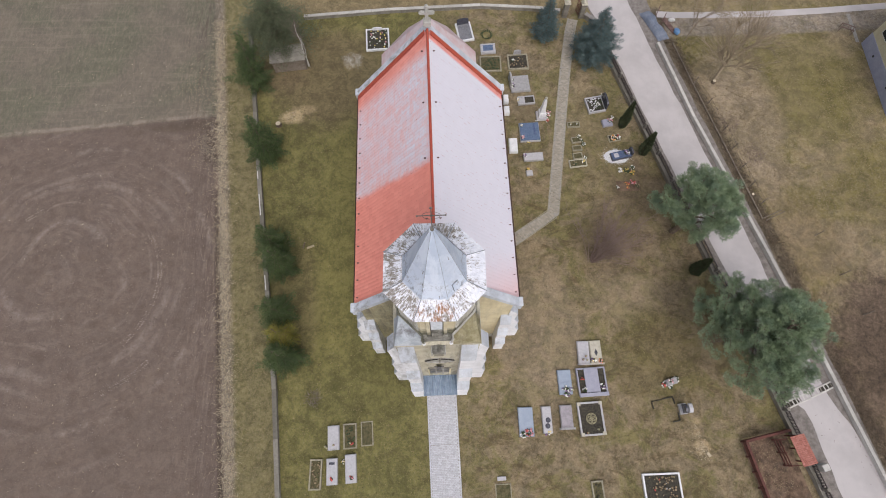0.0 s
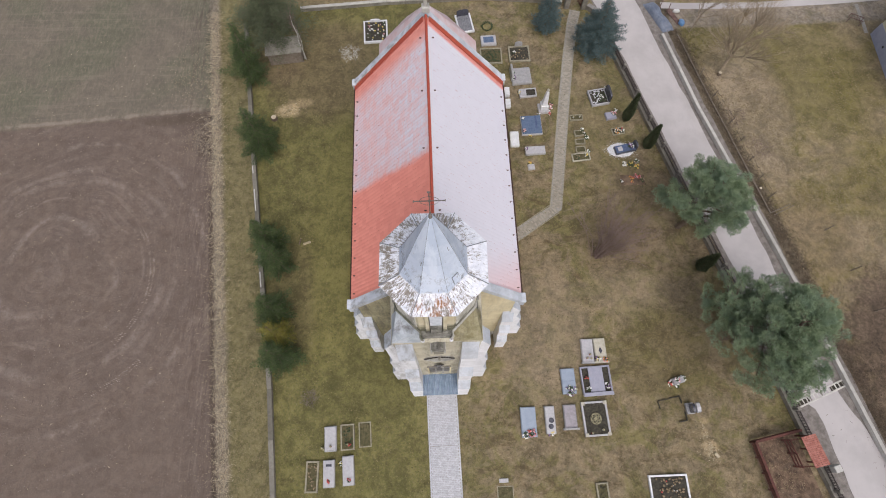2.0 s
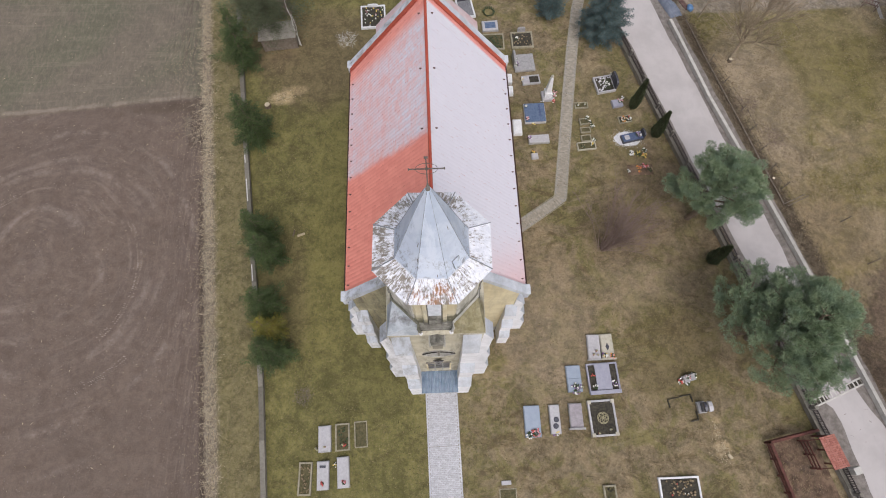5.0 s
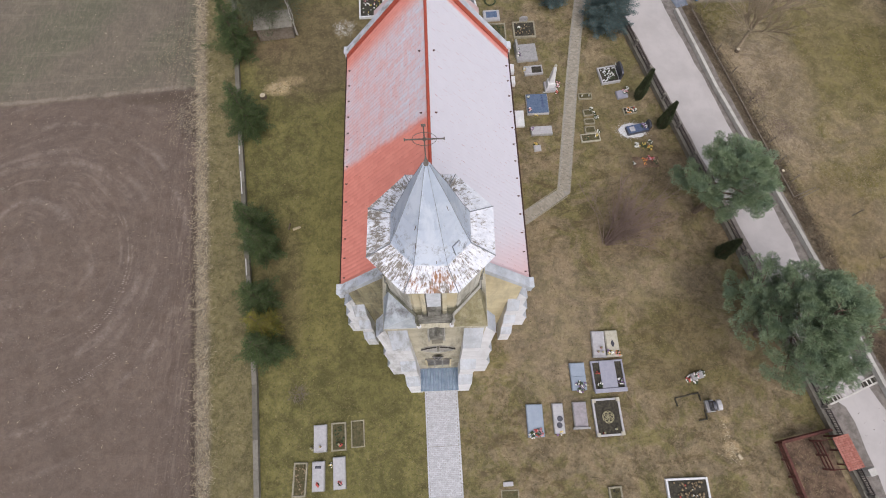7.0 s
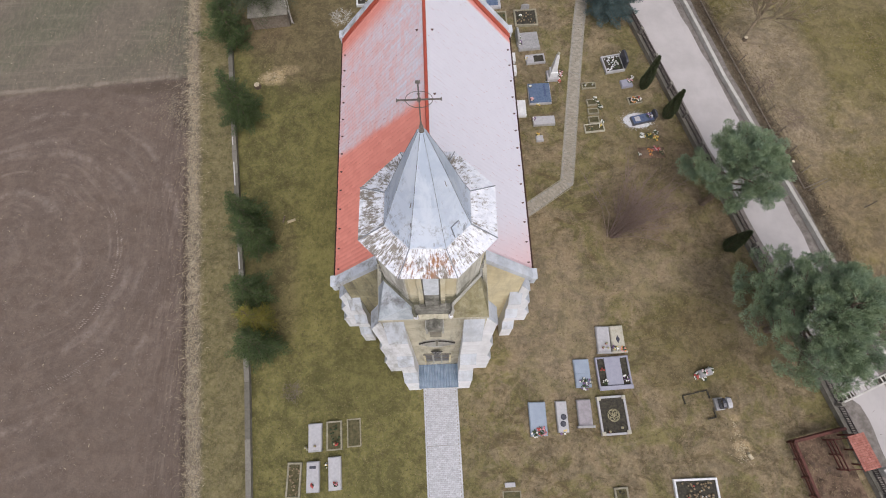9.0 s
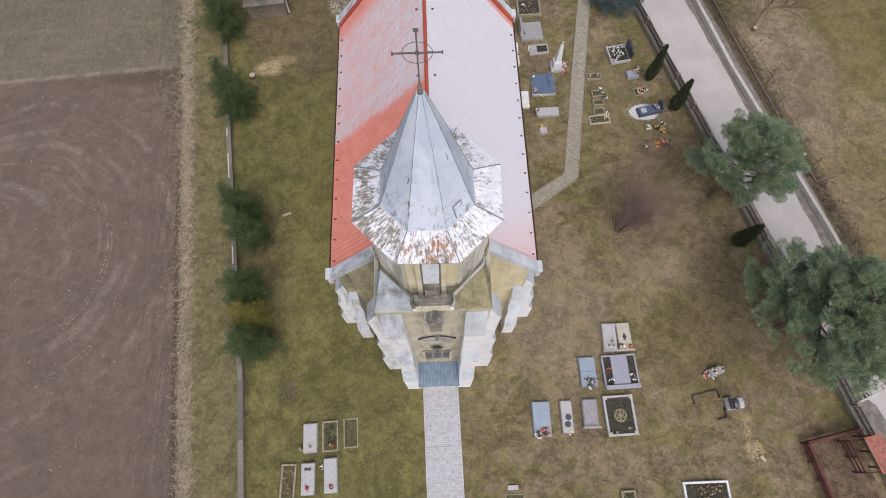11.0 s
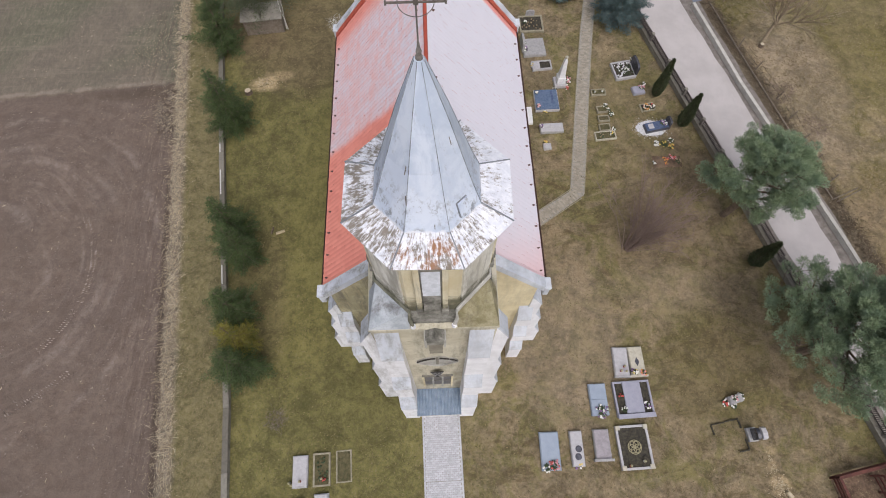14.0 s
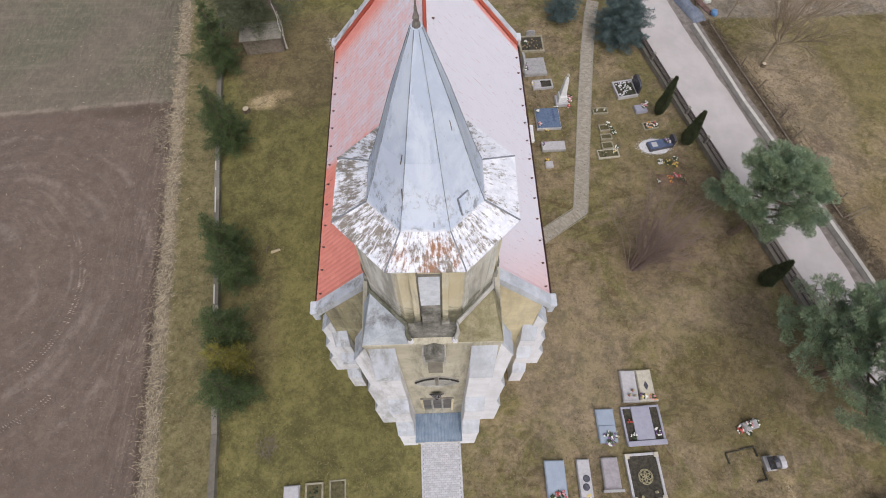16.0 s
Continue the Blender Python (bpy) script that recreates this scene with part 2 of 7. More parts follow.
    # meadow beyond the road
    meadow = m.mix(m.step(m.noise(0.22, 5, 0.65, None, 0.4, 31.0), 0.38, 0.62), (0.255, 0.200, 0.130), (0.165, 0.140, 0.055))
    meadow = m.mix(m.math("MULTIPLY", m.step(tuft, 0.42, 0.7), 0.6), meadow, (0.345, 0.285, 0.20))
    meadow = m.mix(m.math("MULTIPLY", m.step(fine, 0.5, 0.75), 0.4), meadow, (0.15, 0.115, 0.06))
    for x, y, rx, ry, f, c2 in ((32.0, 31.1, 1.2, 0.5, 0.8, (0.085, 0.066, 0.045)), (30.5, 26.5, 5.0, 6.0, 0.75, (0.150, 0.132, 0.050)), (33.0, 18.0, 4.0, 5.0, 0.45, (0.165, 0.140, 0.060)), (24.4, 23.5, 2.9, 6.5, 0.85, (0.315, 0.255, 0.185)), (26.5, 12.5, 3.0, 4.0, 0.6, (0.225, 0.170, 0.105))):
        e = m.math("ADD", m.ellipse(x, y, rx, ry), m.math("MULTIPLY", wob, 1.0))
        meadow = m.mix(m.math("MULTIPLY", m.step(e, 0.2, 1.4, f, 0.0), m.step(tuft, 0.25, 0.6, 0.5, 1.0)), meadow, c2)
    right_x = m.math("ADD", X, m.math("MULTIPLY", Y, 0.255))
    scrub = m.mix(m.step(tuft, 0.35, 0.65), (0.090, 0.074, 0.052), (0.175, 0.142, 0.102))
    meadow = m.mix(m.step(m.math("ADD", right_x, m.math("MULTIPLY", wob, 0.8)), 27.75, 28.35), scrub, meadow)
    south = m.math("ADD", m.ellipse(31.5, 4.0, 5.6, 7.0), m.math("MULTIPLY", wob, 0.8))
    meadow = m.mix(m.step(south, 0.4, 1.3, 0.9, 0.0), meadow, m.mix(m.step(tuft, 0.3, 0.65), (0.058, 0.044, 0.036), (0.140, 0.100, 0.075)))
    col = m.mix(m.step(right_x, 26.2, 26.5), col, meadow)
    # bare dirt between the meadow and the far lane
    far = m.math("ADD", m.math("SUBTRACT", Y, m.math("MULTIPLY", m.step(X, 27.0, 40.0), 0.45)), m.math("MULTIPLY", wob, 0.45))
    band = m.math("MULTIPLY", m.math("MULTIPLY", m.step(far, 31.2, 31.6), m.step(far, 33.3, 33.6, 1.0, 0.0)), m.math("MULTIPLY", m.step(X, 19.4, 19.7), m.step(X, 36, 60, 1.0, 0.0)))
    dirt = m.mix(m.step(tuft, 0.35, 0.65), (0.19, 0.160, 0.130), (0.29, 0.25, 0.21))
    col = m.mix(m.math("MULTIPLY", band, m.step(mid, 0.3, 0.6, 0.6, 0.95)), col, dirt)
    # rough grass past the far wall
    north = m.mix(m.step(tuft, 0.3, 0.7), (0.17, 0.135, 0.075), (0.25, 0.20, 0.12))
    col = m.mix(m.math("MULTIPLY", m.step(Y, 34.3, 34.8), m.step(X, -17, -15)), col, north)
    # mottling of tufts and bare spots over everything
    mott = m.math("ADD", m.math("MULTIPLY", m.noise(0.75, 6, 0.78, None, 0.7, 41.0), 0.6), m.math("MULTIPLY", m.noise(5.5, 5, 0.8, None, 0.3, 43.0), 0.4))
    shade = m.t.nodes.new("ShaderNodeMix")
    shade.data_type, shade.blend_type = "RGBA", "MULTIPLY"
    shade.inputs["Factor"].default_value = 1.0
    m.t.links.new(col, shade.inputs["A"])
    m.t.links.new(m.mix(m.step(mott, 0.40, 0.60), (0.73, 0.74, 0.745), (1.29, 1.27, 1.24)), shade.inputs["B"])
    col = m.mix(m.step(ragged, -14.85, -14.25, 0.35, 1.0), col, shade.outputs["Result"])
    bump = m.math("ADD", m.math("MULTIPLY", fine, 0.5), tuft)
    return m.out(col, bump, 0.08, 0.8)


GROUND = make_ground()


def make_tiles():
    """Red roof tiles under hoar frost: thick on the east slope, thin and patchy on the west."""
    m = Mat("frosted_red_tiles", 0.7, 0.0, 0.3)
    X, Y, Z = m.axes()
    red = m.mix(m.random(), (0.80, 0.200, 0.120), (0.88, 0.255, 0.160))
    red = m.mix(m.math("MULTIPLY", m.step(m.noise(3.0, 5, 0.7), 0.45, 0.7), 0.30), red, (0.70, 0.155, 0.09))
    wob = m.math("MULTIPLY", m.math("SUBTRACT", m.noise(1.2, 5, 0.7), 0.5), 1.0)
    u = m.math("ADD", X, m.math("MULTIPLY", Y, 0.0139))        # across the ridge, which lies at -0.165
    east = m.step(u, -0.20, -0.13)
    y2 = m.math("ADD", Y, m.math("MULTIPLY", wob, 0.8))
    # frost lies in strips down the slope and in loose patches a few tiles wide
    strip_n = m.step(m.noise(2.6, 4, 0.6, (0.22, 1.7, 0.22), 0.2), 0.36, 0.62, 0.78, 1.0)
    patch = m.step(m.noise(1.5, 6, 0.75, (1.5, 0.75, 1.5), 0.4, 9.0), 0.36, 0.58, 0.66, 1.0)
    fleck = m.step(m.noise(8.0, 4, 0.7, (1.4, 0.6, 1.4), 0.1, 5.0), 0.35, 0.6, 0.82, 1.0)
    crest = m.step(Z, 10.6, 13.4, 0.70, 0.88)                   # thicker towards the ridge
    slant = m.math("ADD", y2, m.math("MULTIPLY", m.math("SUBTRACT", Z, 9.2), 0.12))
    west = m.math("MULTIPLY", m.math("MULTIPLY", strip_n, patch), m.math("MULTIPLY", fleck, crest))
    thin = m.math("MULTIPLY", m.step(slant, 12.45, 12.95, 0.0, 1.0), m.step(Y, 17.9, 19.15, 1.0, 0.05))
    west = m.math("ADD", m.math("MULTIPLY", west, thin), 0.15, True)
    bare = m.step(m.math("ADD", y2, m.math("MULTIPLY", m.math("SUBTRACT", Z, 9.2), 0.45)), 6.0, 9.8, 0.62, 0.985)
    bare = m.math("MULTIPLY", bare, m.step(Y, 19.15, 19.35, 1.0, 0.25))
    f = m.math("ADD", m.math("MULTIPLY", east, bare), m.math("MULTIPLY", m.math("SUBTRACT", 1.0, east), west), True)
    c = m.mix(f, red, m.mix(m.noise(2.0, 4), (0.68, 0.665, 0.735), (0.75, 0.735, 0.81)))
    return m.out(c, m.noise(30, 3), 0.003)


TILES = make_tiles()
RED_METAL = simple("red_painted_sheet", (0.45, 0.085, 0.05), (0.36, 0.07, 0.045), 4, 0.5)
GUTTER = simple("dark_brown_gutter", (0.06, 0.03, 0.025), (0.09, 0.045, 0.035), 4, 0.45)


def make_plaster(name, a, b, amount, side=1.0, olive=0.0):
    m = Mat(name, 0.92)
    n = m.noise(0.9, 6, 0.65)
    c = m.mix(m.step(n, 0.3, 0.7), a, b)
    streak = m.step(m.noise(2.2, 6, 0.75, (1.0, 1.0, 0.16), 0.3), 0.42, 0.68)
    west = m.step(m.axes()[0], -2.6, 0.5, 1.0, side)            # stains and moss get stronger towards the west
    # the west end also turns darker and more olive, in patches
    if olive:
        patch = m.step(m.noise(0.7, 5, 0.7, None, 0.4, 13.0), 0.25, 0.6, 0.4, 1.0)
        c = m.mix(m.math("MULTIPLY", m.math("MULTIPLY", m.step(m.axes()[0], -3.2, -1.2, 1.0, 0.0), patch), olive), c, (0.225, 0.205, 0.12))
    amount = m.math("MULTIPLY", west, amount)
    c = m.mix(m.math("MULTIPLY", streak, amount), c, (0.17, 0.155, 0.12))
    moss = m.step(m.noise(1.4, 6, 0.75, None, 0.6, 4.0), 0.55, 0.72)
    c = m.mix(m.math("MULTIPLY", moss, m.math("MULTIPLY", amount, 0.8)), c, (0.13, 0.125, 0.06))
    return m.out(c, m.noise(26, 4), 0.006)


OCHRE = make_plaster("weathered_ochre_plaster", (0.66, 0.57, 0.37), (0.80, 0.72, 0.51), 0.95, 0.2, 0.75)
STONE = make_plaster("pale_weathered_stone", (0.70, 0.70, 0.73), (0.84, 0.84, 0.88), 0.42, 0.25)
TOWER_WALL = make_plaster("grey_stained_tower_plaster", (0.46, 0.42, 0.32), (0.60, 0.56, 0.45), 0.62)
COPING = make_plaster("frosted_pale_coping", (0.50, 0.53, 0.59), (0.645, 0.67, 0.73), 0.7, 0.35)
GREY_STONE = simple("grey_stained_stone", (0.34, 0.33, 0.30), (0.48, 0.47, 0.44), 2.0, 0.9, 0, 0.01, 0.5)
MOSSY = simple("mossy_stone", (0.19, 0.165, 0.085), (0.36, 0.325, 0.215), 2.4, 0.95, 0, 0.012, 0.65)
DARK = simple("dark_opening", (0.030, 0.028, 0.026), (0.05, 0.045, 0.04), 4, 0.7)


def make_spire():
    m = Mat("grey_blue_sheet_metal", 0.5, 0.0, 0.4)
    c = m.mix(m.random(), (0.45, 0.52, 0.64), (0.54, 0.605, 0.725))
    c = m.mix(m.math("MULTIPLY", m.step(m.noise(1.7, 6, 0.7, (1, 1, 0.5), 0.5), 0.42, 0.62), 0.75), c, (0.645, 0.70, 0.80))
    c = m.mix(m.math("MULTIPLY", m.step(m.noise(6.5, 6, 0.8, (1, 1, 0.28), 0.3, 3.0), 0.57, 0.70), 0.55), c, (0.27, 0.29, 0.325))
    low = m.step(m.axes()[2], 18.9, 20.4, 1.0, 0.0)
    spots_n = m.step(m.noise(8.0, 6, 0.78, (1, 1, 0.45), 0.3, 8.0), 0.49, 0.60)
    spots_n = m.math("MULTIPLY", spots_n, m.step(m.noise(1.8, 3, 0.6, None, 0.2, 21.0), 0.36, 0.54))
    c = m.mix(m.math("MULTIPLY", m.math("MULTIPLY", low, spots_n), 0.8), c, (0.15, 0.155, 0.165))   # corroded spots near the foot
    foot = m.math("ADD", m.axes()[2], m.math("MULTIPLY", m.noise(7.0, 5, 0.75, None, 0.3, 31.0), -0.34))
    c = m.mix(m.step(foot, 18.70, 18.78, 0.85, 0.0), c, (0.76, 0.77, 0.81))                       # splashes of the skirt's white paint
    return m.out(c, m.noise(12, 3), 0.004)


SPIRE = make_spire()


def make_skirt():
    """White paint flaking off a rusty skirt roof."""
    m = Mat("flaking_white_paint", 0.75, 0.0, 0.3)
    X, Y, Z = m.axes()
    # streaks that run down the slope, away from the spire's axis
    dx, dy = m.math("ADD", X, 0.24), m.math("SUBTRACT", Y, 5.37)
    polar = m.t.nodes.new("ShaderNodeCombineXYZ")
    m.put(polar.inputs[0], m.math("MULTIPLY", m.math("ARCTAN2", dx, dy), 26.0))
    m.put(polar.inputs[1], m.math("MULTIPLY", m.math("SQRT", m.math("ADD", m.math("MULTIPLY", dx, dx), m.math("MULTIPLY", dy, dy))), 4.2))
    pn = m.t.nodes.new("ShaderNodeTexNoise")
    pn.inputs["Scale"].default_value, pn.inputs["Detail"].default_value, pn.inputs["Roughness"].default_value = 1.0, 7, 0.75
    m.t.links.new(polar.outputs[0], pn.inputs["Vector"])
    flake = m.math("ADD", m.math("MULTIPLY", pn.outputs["Fac"], 0.62), m.math("MULTIPLY", m.noise(8.0, 8, 0.82, None, 0.3), 0.38))
    patch = m.step(m.noise(1.25, 4, 0.65, None, 0.5, 14.0), 0.36, 0.64, -0.045, 0.055)          # whole areas bare, others still covered
    rust = m.mix(m.noise(3.5, 5, 0.7), (0.10, 0.085, 0.07), (0.33, 0.29, 0.245))
    front = m.step(m.ellipse(-0.24, 3.6, 0.85, 0.7), 0.3, 1.2, 0.95, 0.0)
    rust = m.mix(m.math("MULTIPLY", front, m.step(m.noise(2.4, 4), 0.38, 0.55)), rust, (0.30, 0.145, 0.075))
    white = m.mix(m.step(m.noise(5, 5, 0.7), 0.3, 0.7), (0.62, 0.635, 0.70), (0.82, 0.825, 0.87))
    lo = m.step(m.math("ADD", X, m.math("MULTIPLY", Y, 0.22)), 1.75, 2.9, 0.505, 0.60)          # the east side keeps its paint
    d = m.math("ADD", m.math("SUBTRACT", flake, lo), patch)
    c = m.mix(m.step(d, -0.045, 0.07), white, rust)
    return m.out(c, flake, 0.015)


SKIRT = make_skirt()
SEAM = simple("dark_sheet_seam", (0.16, 0.17, 0.19), (0.26, 0.28, 0.31), 6, 0.5)
IRON = simple("rusted_wrought_iron", (0.11, 0.095, 0.085), (0.19, 0.165, 0.145), 12, 0.75, 0.1)
CANOPY = simple("grey_blue_corrugated_sheet", (0.175, 0.232, 0.305), (0.27, 0.33, 0.41), 3, 0.45, 0, 0.002)
PAVER = varied("grey_concrete_pavers", (0.46, 0.46, 0.485), (0.57, 0.57, 0.60))
PAVER_B = varied("brownish_concrete_pavers", (0.28, 0.25, 0.205), (0.40, 0.36, 0.30))
JOINT = simple("sandy_joints", (0.27, 0.25, 0.225), (0.36, 0.34, 0.31), 5, 0.95)


def make_road():
    m = Mat("pale_dusty_asphalt", 0.9, 0.0, 0.2)
    c = m.mix(m.step(m.noise(0.35, 5, 0.6), 0.35, 0.65), (0.42, 0.39, 0.385), (0.485, 0.453, 0.448))
    c = m.mix(m.math("MULTIPLY", m.step(m.noise(1.6, 5, 0.7, (1, 0.4, 1)), 0.5, 0.75), 0.35), c, (0.39, 0.365, 0.36))
    c = m.mix(m.math("MULTIPLY", m.step(m.noise(14, 4, 0.8), 0.55, 0.8), 0.25), c, (0.36, 0.34, 0.33))
    return m.out(c, m.noise(40, 3), 0.004)


ROAD = make_road()
SHOULDER = simple("gritty_road_shoulder", (0.15, 0.132, 0.120), (0.27, 0.243, 0.222), 2.5, 0.95, 0, 0.02)
CONCRETE = simple("pale_concrete", (0.45, 0.43, 0.40), (0.60, 0.58, 0.55), 1.5, 0.92, 0, 0.008, 0.25)
OLD_CONCRETE = simple("old_mossy_concrete", (0.18, 0.165, 0.14), (0.29, 0.27, 0.235), 2.0, 0.95, 0, 0.012, 0.35)
BAR = simple("dark_painted_steel", (0.045, 0.035, 0.035), (0.075, 0.06, 0.058), 8, 0.5)
GRANITE_BLUE = simple("blue_grey_granite", (0.27, 0.32, 0.40), (0.31, 0.36, 0.44), 3, 0.25, 0, 0.0, 0, 0.5)
GRANITE_NAVY = simple("dark_blue_granite", (0.06, 0.085, 0.16), (0.11, 0.145, 0.24), 9, 0.2, 0, 0.0, 0, 0.5)
GRANITE_LILAC = simple("lilac_grey_granite", (0.29, 0.29, 0.36), (0.34, 0.34, 0.41), 4, 0.3, 0, 0.0, 0, 0.5)
GRANITE_DARK = simple("dark_polished_granite", (0.045, 0.045, 0.06), (0.09, 0.09, 0.11), 9, 0.2, 0, 0.0, 0, 0.5)
SLAB_PALE = simple("pale_terrazzo", (0.40, 0.39, 0.41), (0.48, 0.47, 0.49), 7, 0.5, 0, 0.002, 0.12)
SLAB_BEIGE = simple("beige_terrazzo", (0.40, 0.37, 0.30), (0.52, 0.49, 0.41), 6, 0.6, 0, 0.002, 0.2)
SLAB_MAUVE = simple("mauve_grey_terrazzo", (0.27, 0.245, 0.265), (0.36, 0.33, 0.355), 5, 0.4, 0, 0.002, 0.12)
SLAB_GREY = simple("grey_terrazzo", (0.30, 0.295, 0.30), (0.40, 0.39, 0.395), 7, 0.5, 0, 0.002, 0.15)
KERB_OLD = simple("lichened_kerb_stone", (0.25, 0.225, 0.165), (0.36, 0.33, 0.25), 5, 0.95, 0, 0.01, 0.35)
MARBLE = simple("white_marble", (0.66, 0.66, 0.68), (0.78, 0.78, 0.80), 5, 0.4, 0, 0.001, 0.08)
BED_DARK = simple("dark_planted_earth", (0.035, 0.033, 0.028), (0.085, 0.075, 0.055), 7, 0.98, 0, 0.03)
BED_GREEN = simple("mossy_grave_bed", (0.075, 0.072, 0.035), (0.14, 0.12, 0.065), 6, 0.98, 0, 0.03)
GRAVEL = simple("white_gravel", (0.55, 0.55, 0.58), (0.78, 0.78, 0.80), 16, 0.95, 0, 0.03)
GOLD = simple("yellowed_evergreen_wreath", (0.30, 0.27, 0.16), (0.40, 0.37, 0.25), 9, 0.8)
FL_RED = simple("red_petals", (0.42, 0.05, 0.045), (0.55, 0.14, 0.12), 30, 0.7)
FL_PINK = simple("pink_petals", (0.55, 0.22, 0.26), (0.70, 0.40, 0.42), 30, 0.7)
FL_WHITE = simple("white_petals", (0.66, 0.65, 0.62), (0.80, 0.79, 0.76), 30, 0.7)
FL_YELLOW = simple("yellow_petals", (0.62, 0.45, 0.08), (0.70, 0.58, 0.22), 30, 0.7)
FL_ORANGE = simple("orange_petals", (0.62, 0.24, 0.05), (0.70, 0.36, 0.10), 30, 0.7)
FL_VIOLET = simple("violet_petals", (0.16, 0.09, 0.20), (0.27, 0.17, 0.32), 30, 0.7)
GREENERY = simple("cut_fir_sprigs", (0.04, 0.06, 0.03), (0.07, 0.09, 0.045), 30, 0.8)
BARK = simple("grey_brown_bark", (0.12, 0.088, 0.065), (0.20, 0.155, 0.12), 8, 0.95, 0, 0.03)
TWIG = simple("reddish_bare_twigs", (0.16, 0.115, 0.10), (0.24, 0.18, 0.16), 8, 0.9)
STRAW = varied("dry_straw", (0.42, 0.34, 0.22), (0.62, 0.54, 0.40), 0.9, 6)
DEAD = varied("dead_grass_stems", (0.22, 0.165, 0.10), (0.36, 0.28, 0.18), 0.9, 6)
PINE = leaf_material("pine_needles", (0.130, 0.192, 0.106), (0.325, 0.395, 0.240), (0.188, 0.258, 0.184))
SPRUCE = leaf_material("blue_spruce_needles", (0.055, 0.092, 0.094), (0.165, 0.225, 0.225), (0.068, 0.100, 0.100))
FIR = leaf_material("dark_conifer_foliage", (0.040, 0.066, 0.026), (0.118, 0.158, 0.058), (0.060, 0.092, 0.040))
YELLOWISH = leaf_material("yellow_green_foliage", (0.156, 0.144, 0.030), (0.300, 0.264, 0.060), (0.120, 0.132, 0.036))
THUJA = leaf_material("dark_thuja_foliage", (0.062, 0.080, 0.044), (0.140, 0.160, 0.085), (0.082, 0.102, 0.058))
MUTED = leaf_material("grey_green_foliage", (0.080, 0.098, 0.055), (0.160, 0.178, 0.105), (0.105, 0.118, 0.078))
WOOD = simple("weathered_grey_wood", (0.16, 0.13, 0.105), (0.26, 0.22, 0.18), 6, 0.9, 0, 0.01)
RED_PAINT = simple("faded_red_paint", (0.090, 0.036, 0.030), (0.155, 0.058, 0.046), 6, 0.75, 0, 0.004)
RED_TILE = varied("terracotta_tiles", (0.37, 0.14, 0.11), (0.48, 0.21, 0.17))
FELT = simple("grey_roofing_sheet", (0.19, 0.175, 0.15), (0.29, 0.27, 0.235), 2, 0.9, 0, 0.006, 0.3)
WHITE_BOARD = simple("white_painted_board", (0.62, 0.61, 0.58), (0.74, 0.73, 0.70), 5, 0.7, 0, 0.003, 0.2)
LAVENDER = simple("lavender_grey_render", (0.30, 0.31, 0.40), (0.36, 0.37, 0.46), 1.5, 0.9)
CREAM = simple("cream_render", (0.52, 0.47, 0.33), (0.60, 0.55, 0.40), 1.5, 0.9)
GLASS = simple("dark_window_glass", (0.02, 0.022, 0.024), (0.035, 0.038, 0.04), 2, 0.6, 0, 0, 0, 0.15)
TARP = simple("blue_grey_tarpaulin", (0.13, 0.155, 0.21), (0.21, 0.235, 0.29), 2.5, 0.5, 0, 0.03)


# ---- mesh helpers ----
def finish(name, bm, material, parent=None, label="", smooth=False):
    me = bpy.data.meshes.new(name)
    bmesh.ops.recalc_face_normals(bm, faces=bm.faces)
    bm.to_mesh(me)
    bm.free()
    me.materials.append(material)
    if smooth:
        for p in me.polygons:
            p.use_smooth = True
    ob = new(name, me)
    if parent:
        ob.parent = parent
    if label:
        ob["label"] = label
    return ob


def part(name, bm, material, parent, label="", smooth=False):
    return finish(name, bm, material, parent, label, smooth)


def from_data(name, verts, faces, material, parent=None, label=""):
    me = bpy.data.meshes.new(name)
    me.from_pydata(verts, [], faces)
    me.materials.append(material)
    ob = new(name, me)
    if parent:
        ob.parent = parent
    if label:
        ob["label"] = label
    return ob


def thing(name, label, category, m=None, group="", kind=""):
    ob = new(name)
    ob.empty_display_size = 0.2
    if m is not None:
        ob.matrix_world = m
    return tagged(ob, label, category, group, kind)


def box(x0, x1, y0, y1, z0, z1, bevel=0.0, bm=None):
    own = bm or bmesh.new()
    r = bmesh.ops.create_cube(own, size=1)
    for v in r["verts"]:
        v.co = Vector(((x0 + x1) / 2 + v.co.x * (x1 - x0), (y0 + y1) / 2 + v.co.y * (y1 - y0), (z0 + z1) / 2 + v.co.z * (z1 - z0)))
    if bevel:
        es = list({e for v in r["verts"] for e in v.link_edges})
        bmesh.ops.bevel(own, geom=es, offset=bevel, segments=1, affect="EDGES")
    return own


def loft(rings, bm=None, close=True):
    """A solid through rings of equal count, capped at both ends."""
    own = bm or bmesh.new()
    vs = [[own.verts.new(p) for p in r] for r in rings]
    n = len(rings[0])
    for a, b in zip(vs, vs[1:]):
        for i in range(n):
            own.faces.new((a[i], a[(i + 1) % n], b[(i + 1) % n], b[i]))
    if close:
        own.faces.new(vs[0][::-1])
        own.faces.new(vs[-1])
    return own


def ngon(apothem, z, n=8, cx=0.0, cy=0.0):
    r = apothem / math.cos(math.pi / n)
    return [(cx + r * math.cos((i + 0.5) * 2 * math.pi / n), cy + r * math.sin((i + 0.5) * 2 * math.pi / n), z) for i in range(n)]


def prism(points, a, b, axis="y", bm=None):
    """Extrudes an outline (u, z) along an axis from a to b."""
    f = (lambda u, z, w: (u, w, z)) if axis == "y" else (lambda u, z, w: (w, u, z))
    return loft([[f(u, z, a) for u, z in points], [f(u, z, b) for u, z in points]], bm)


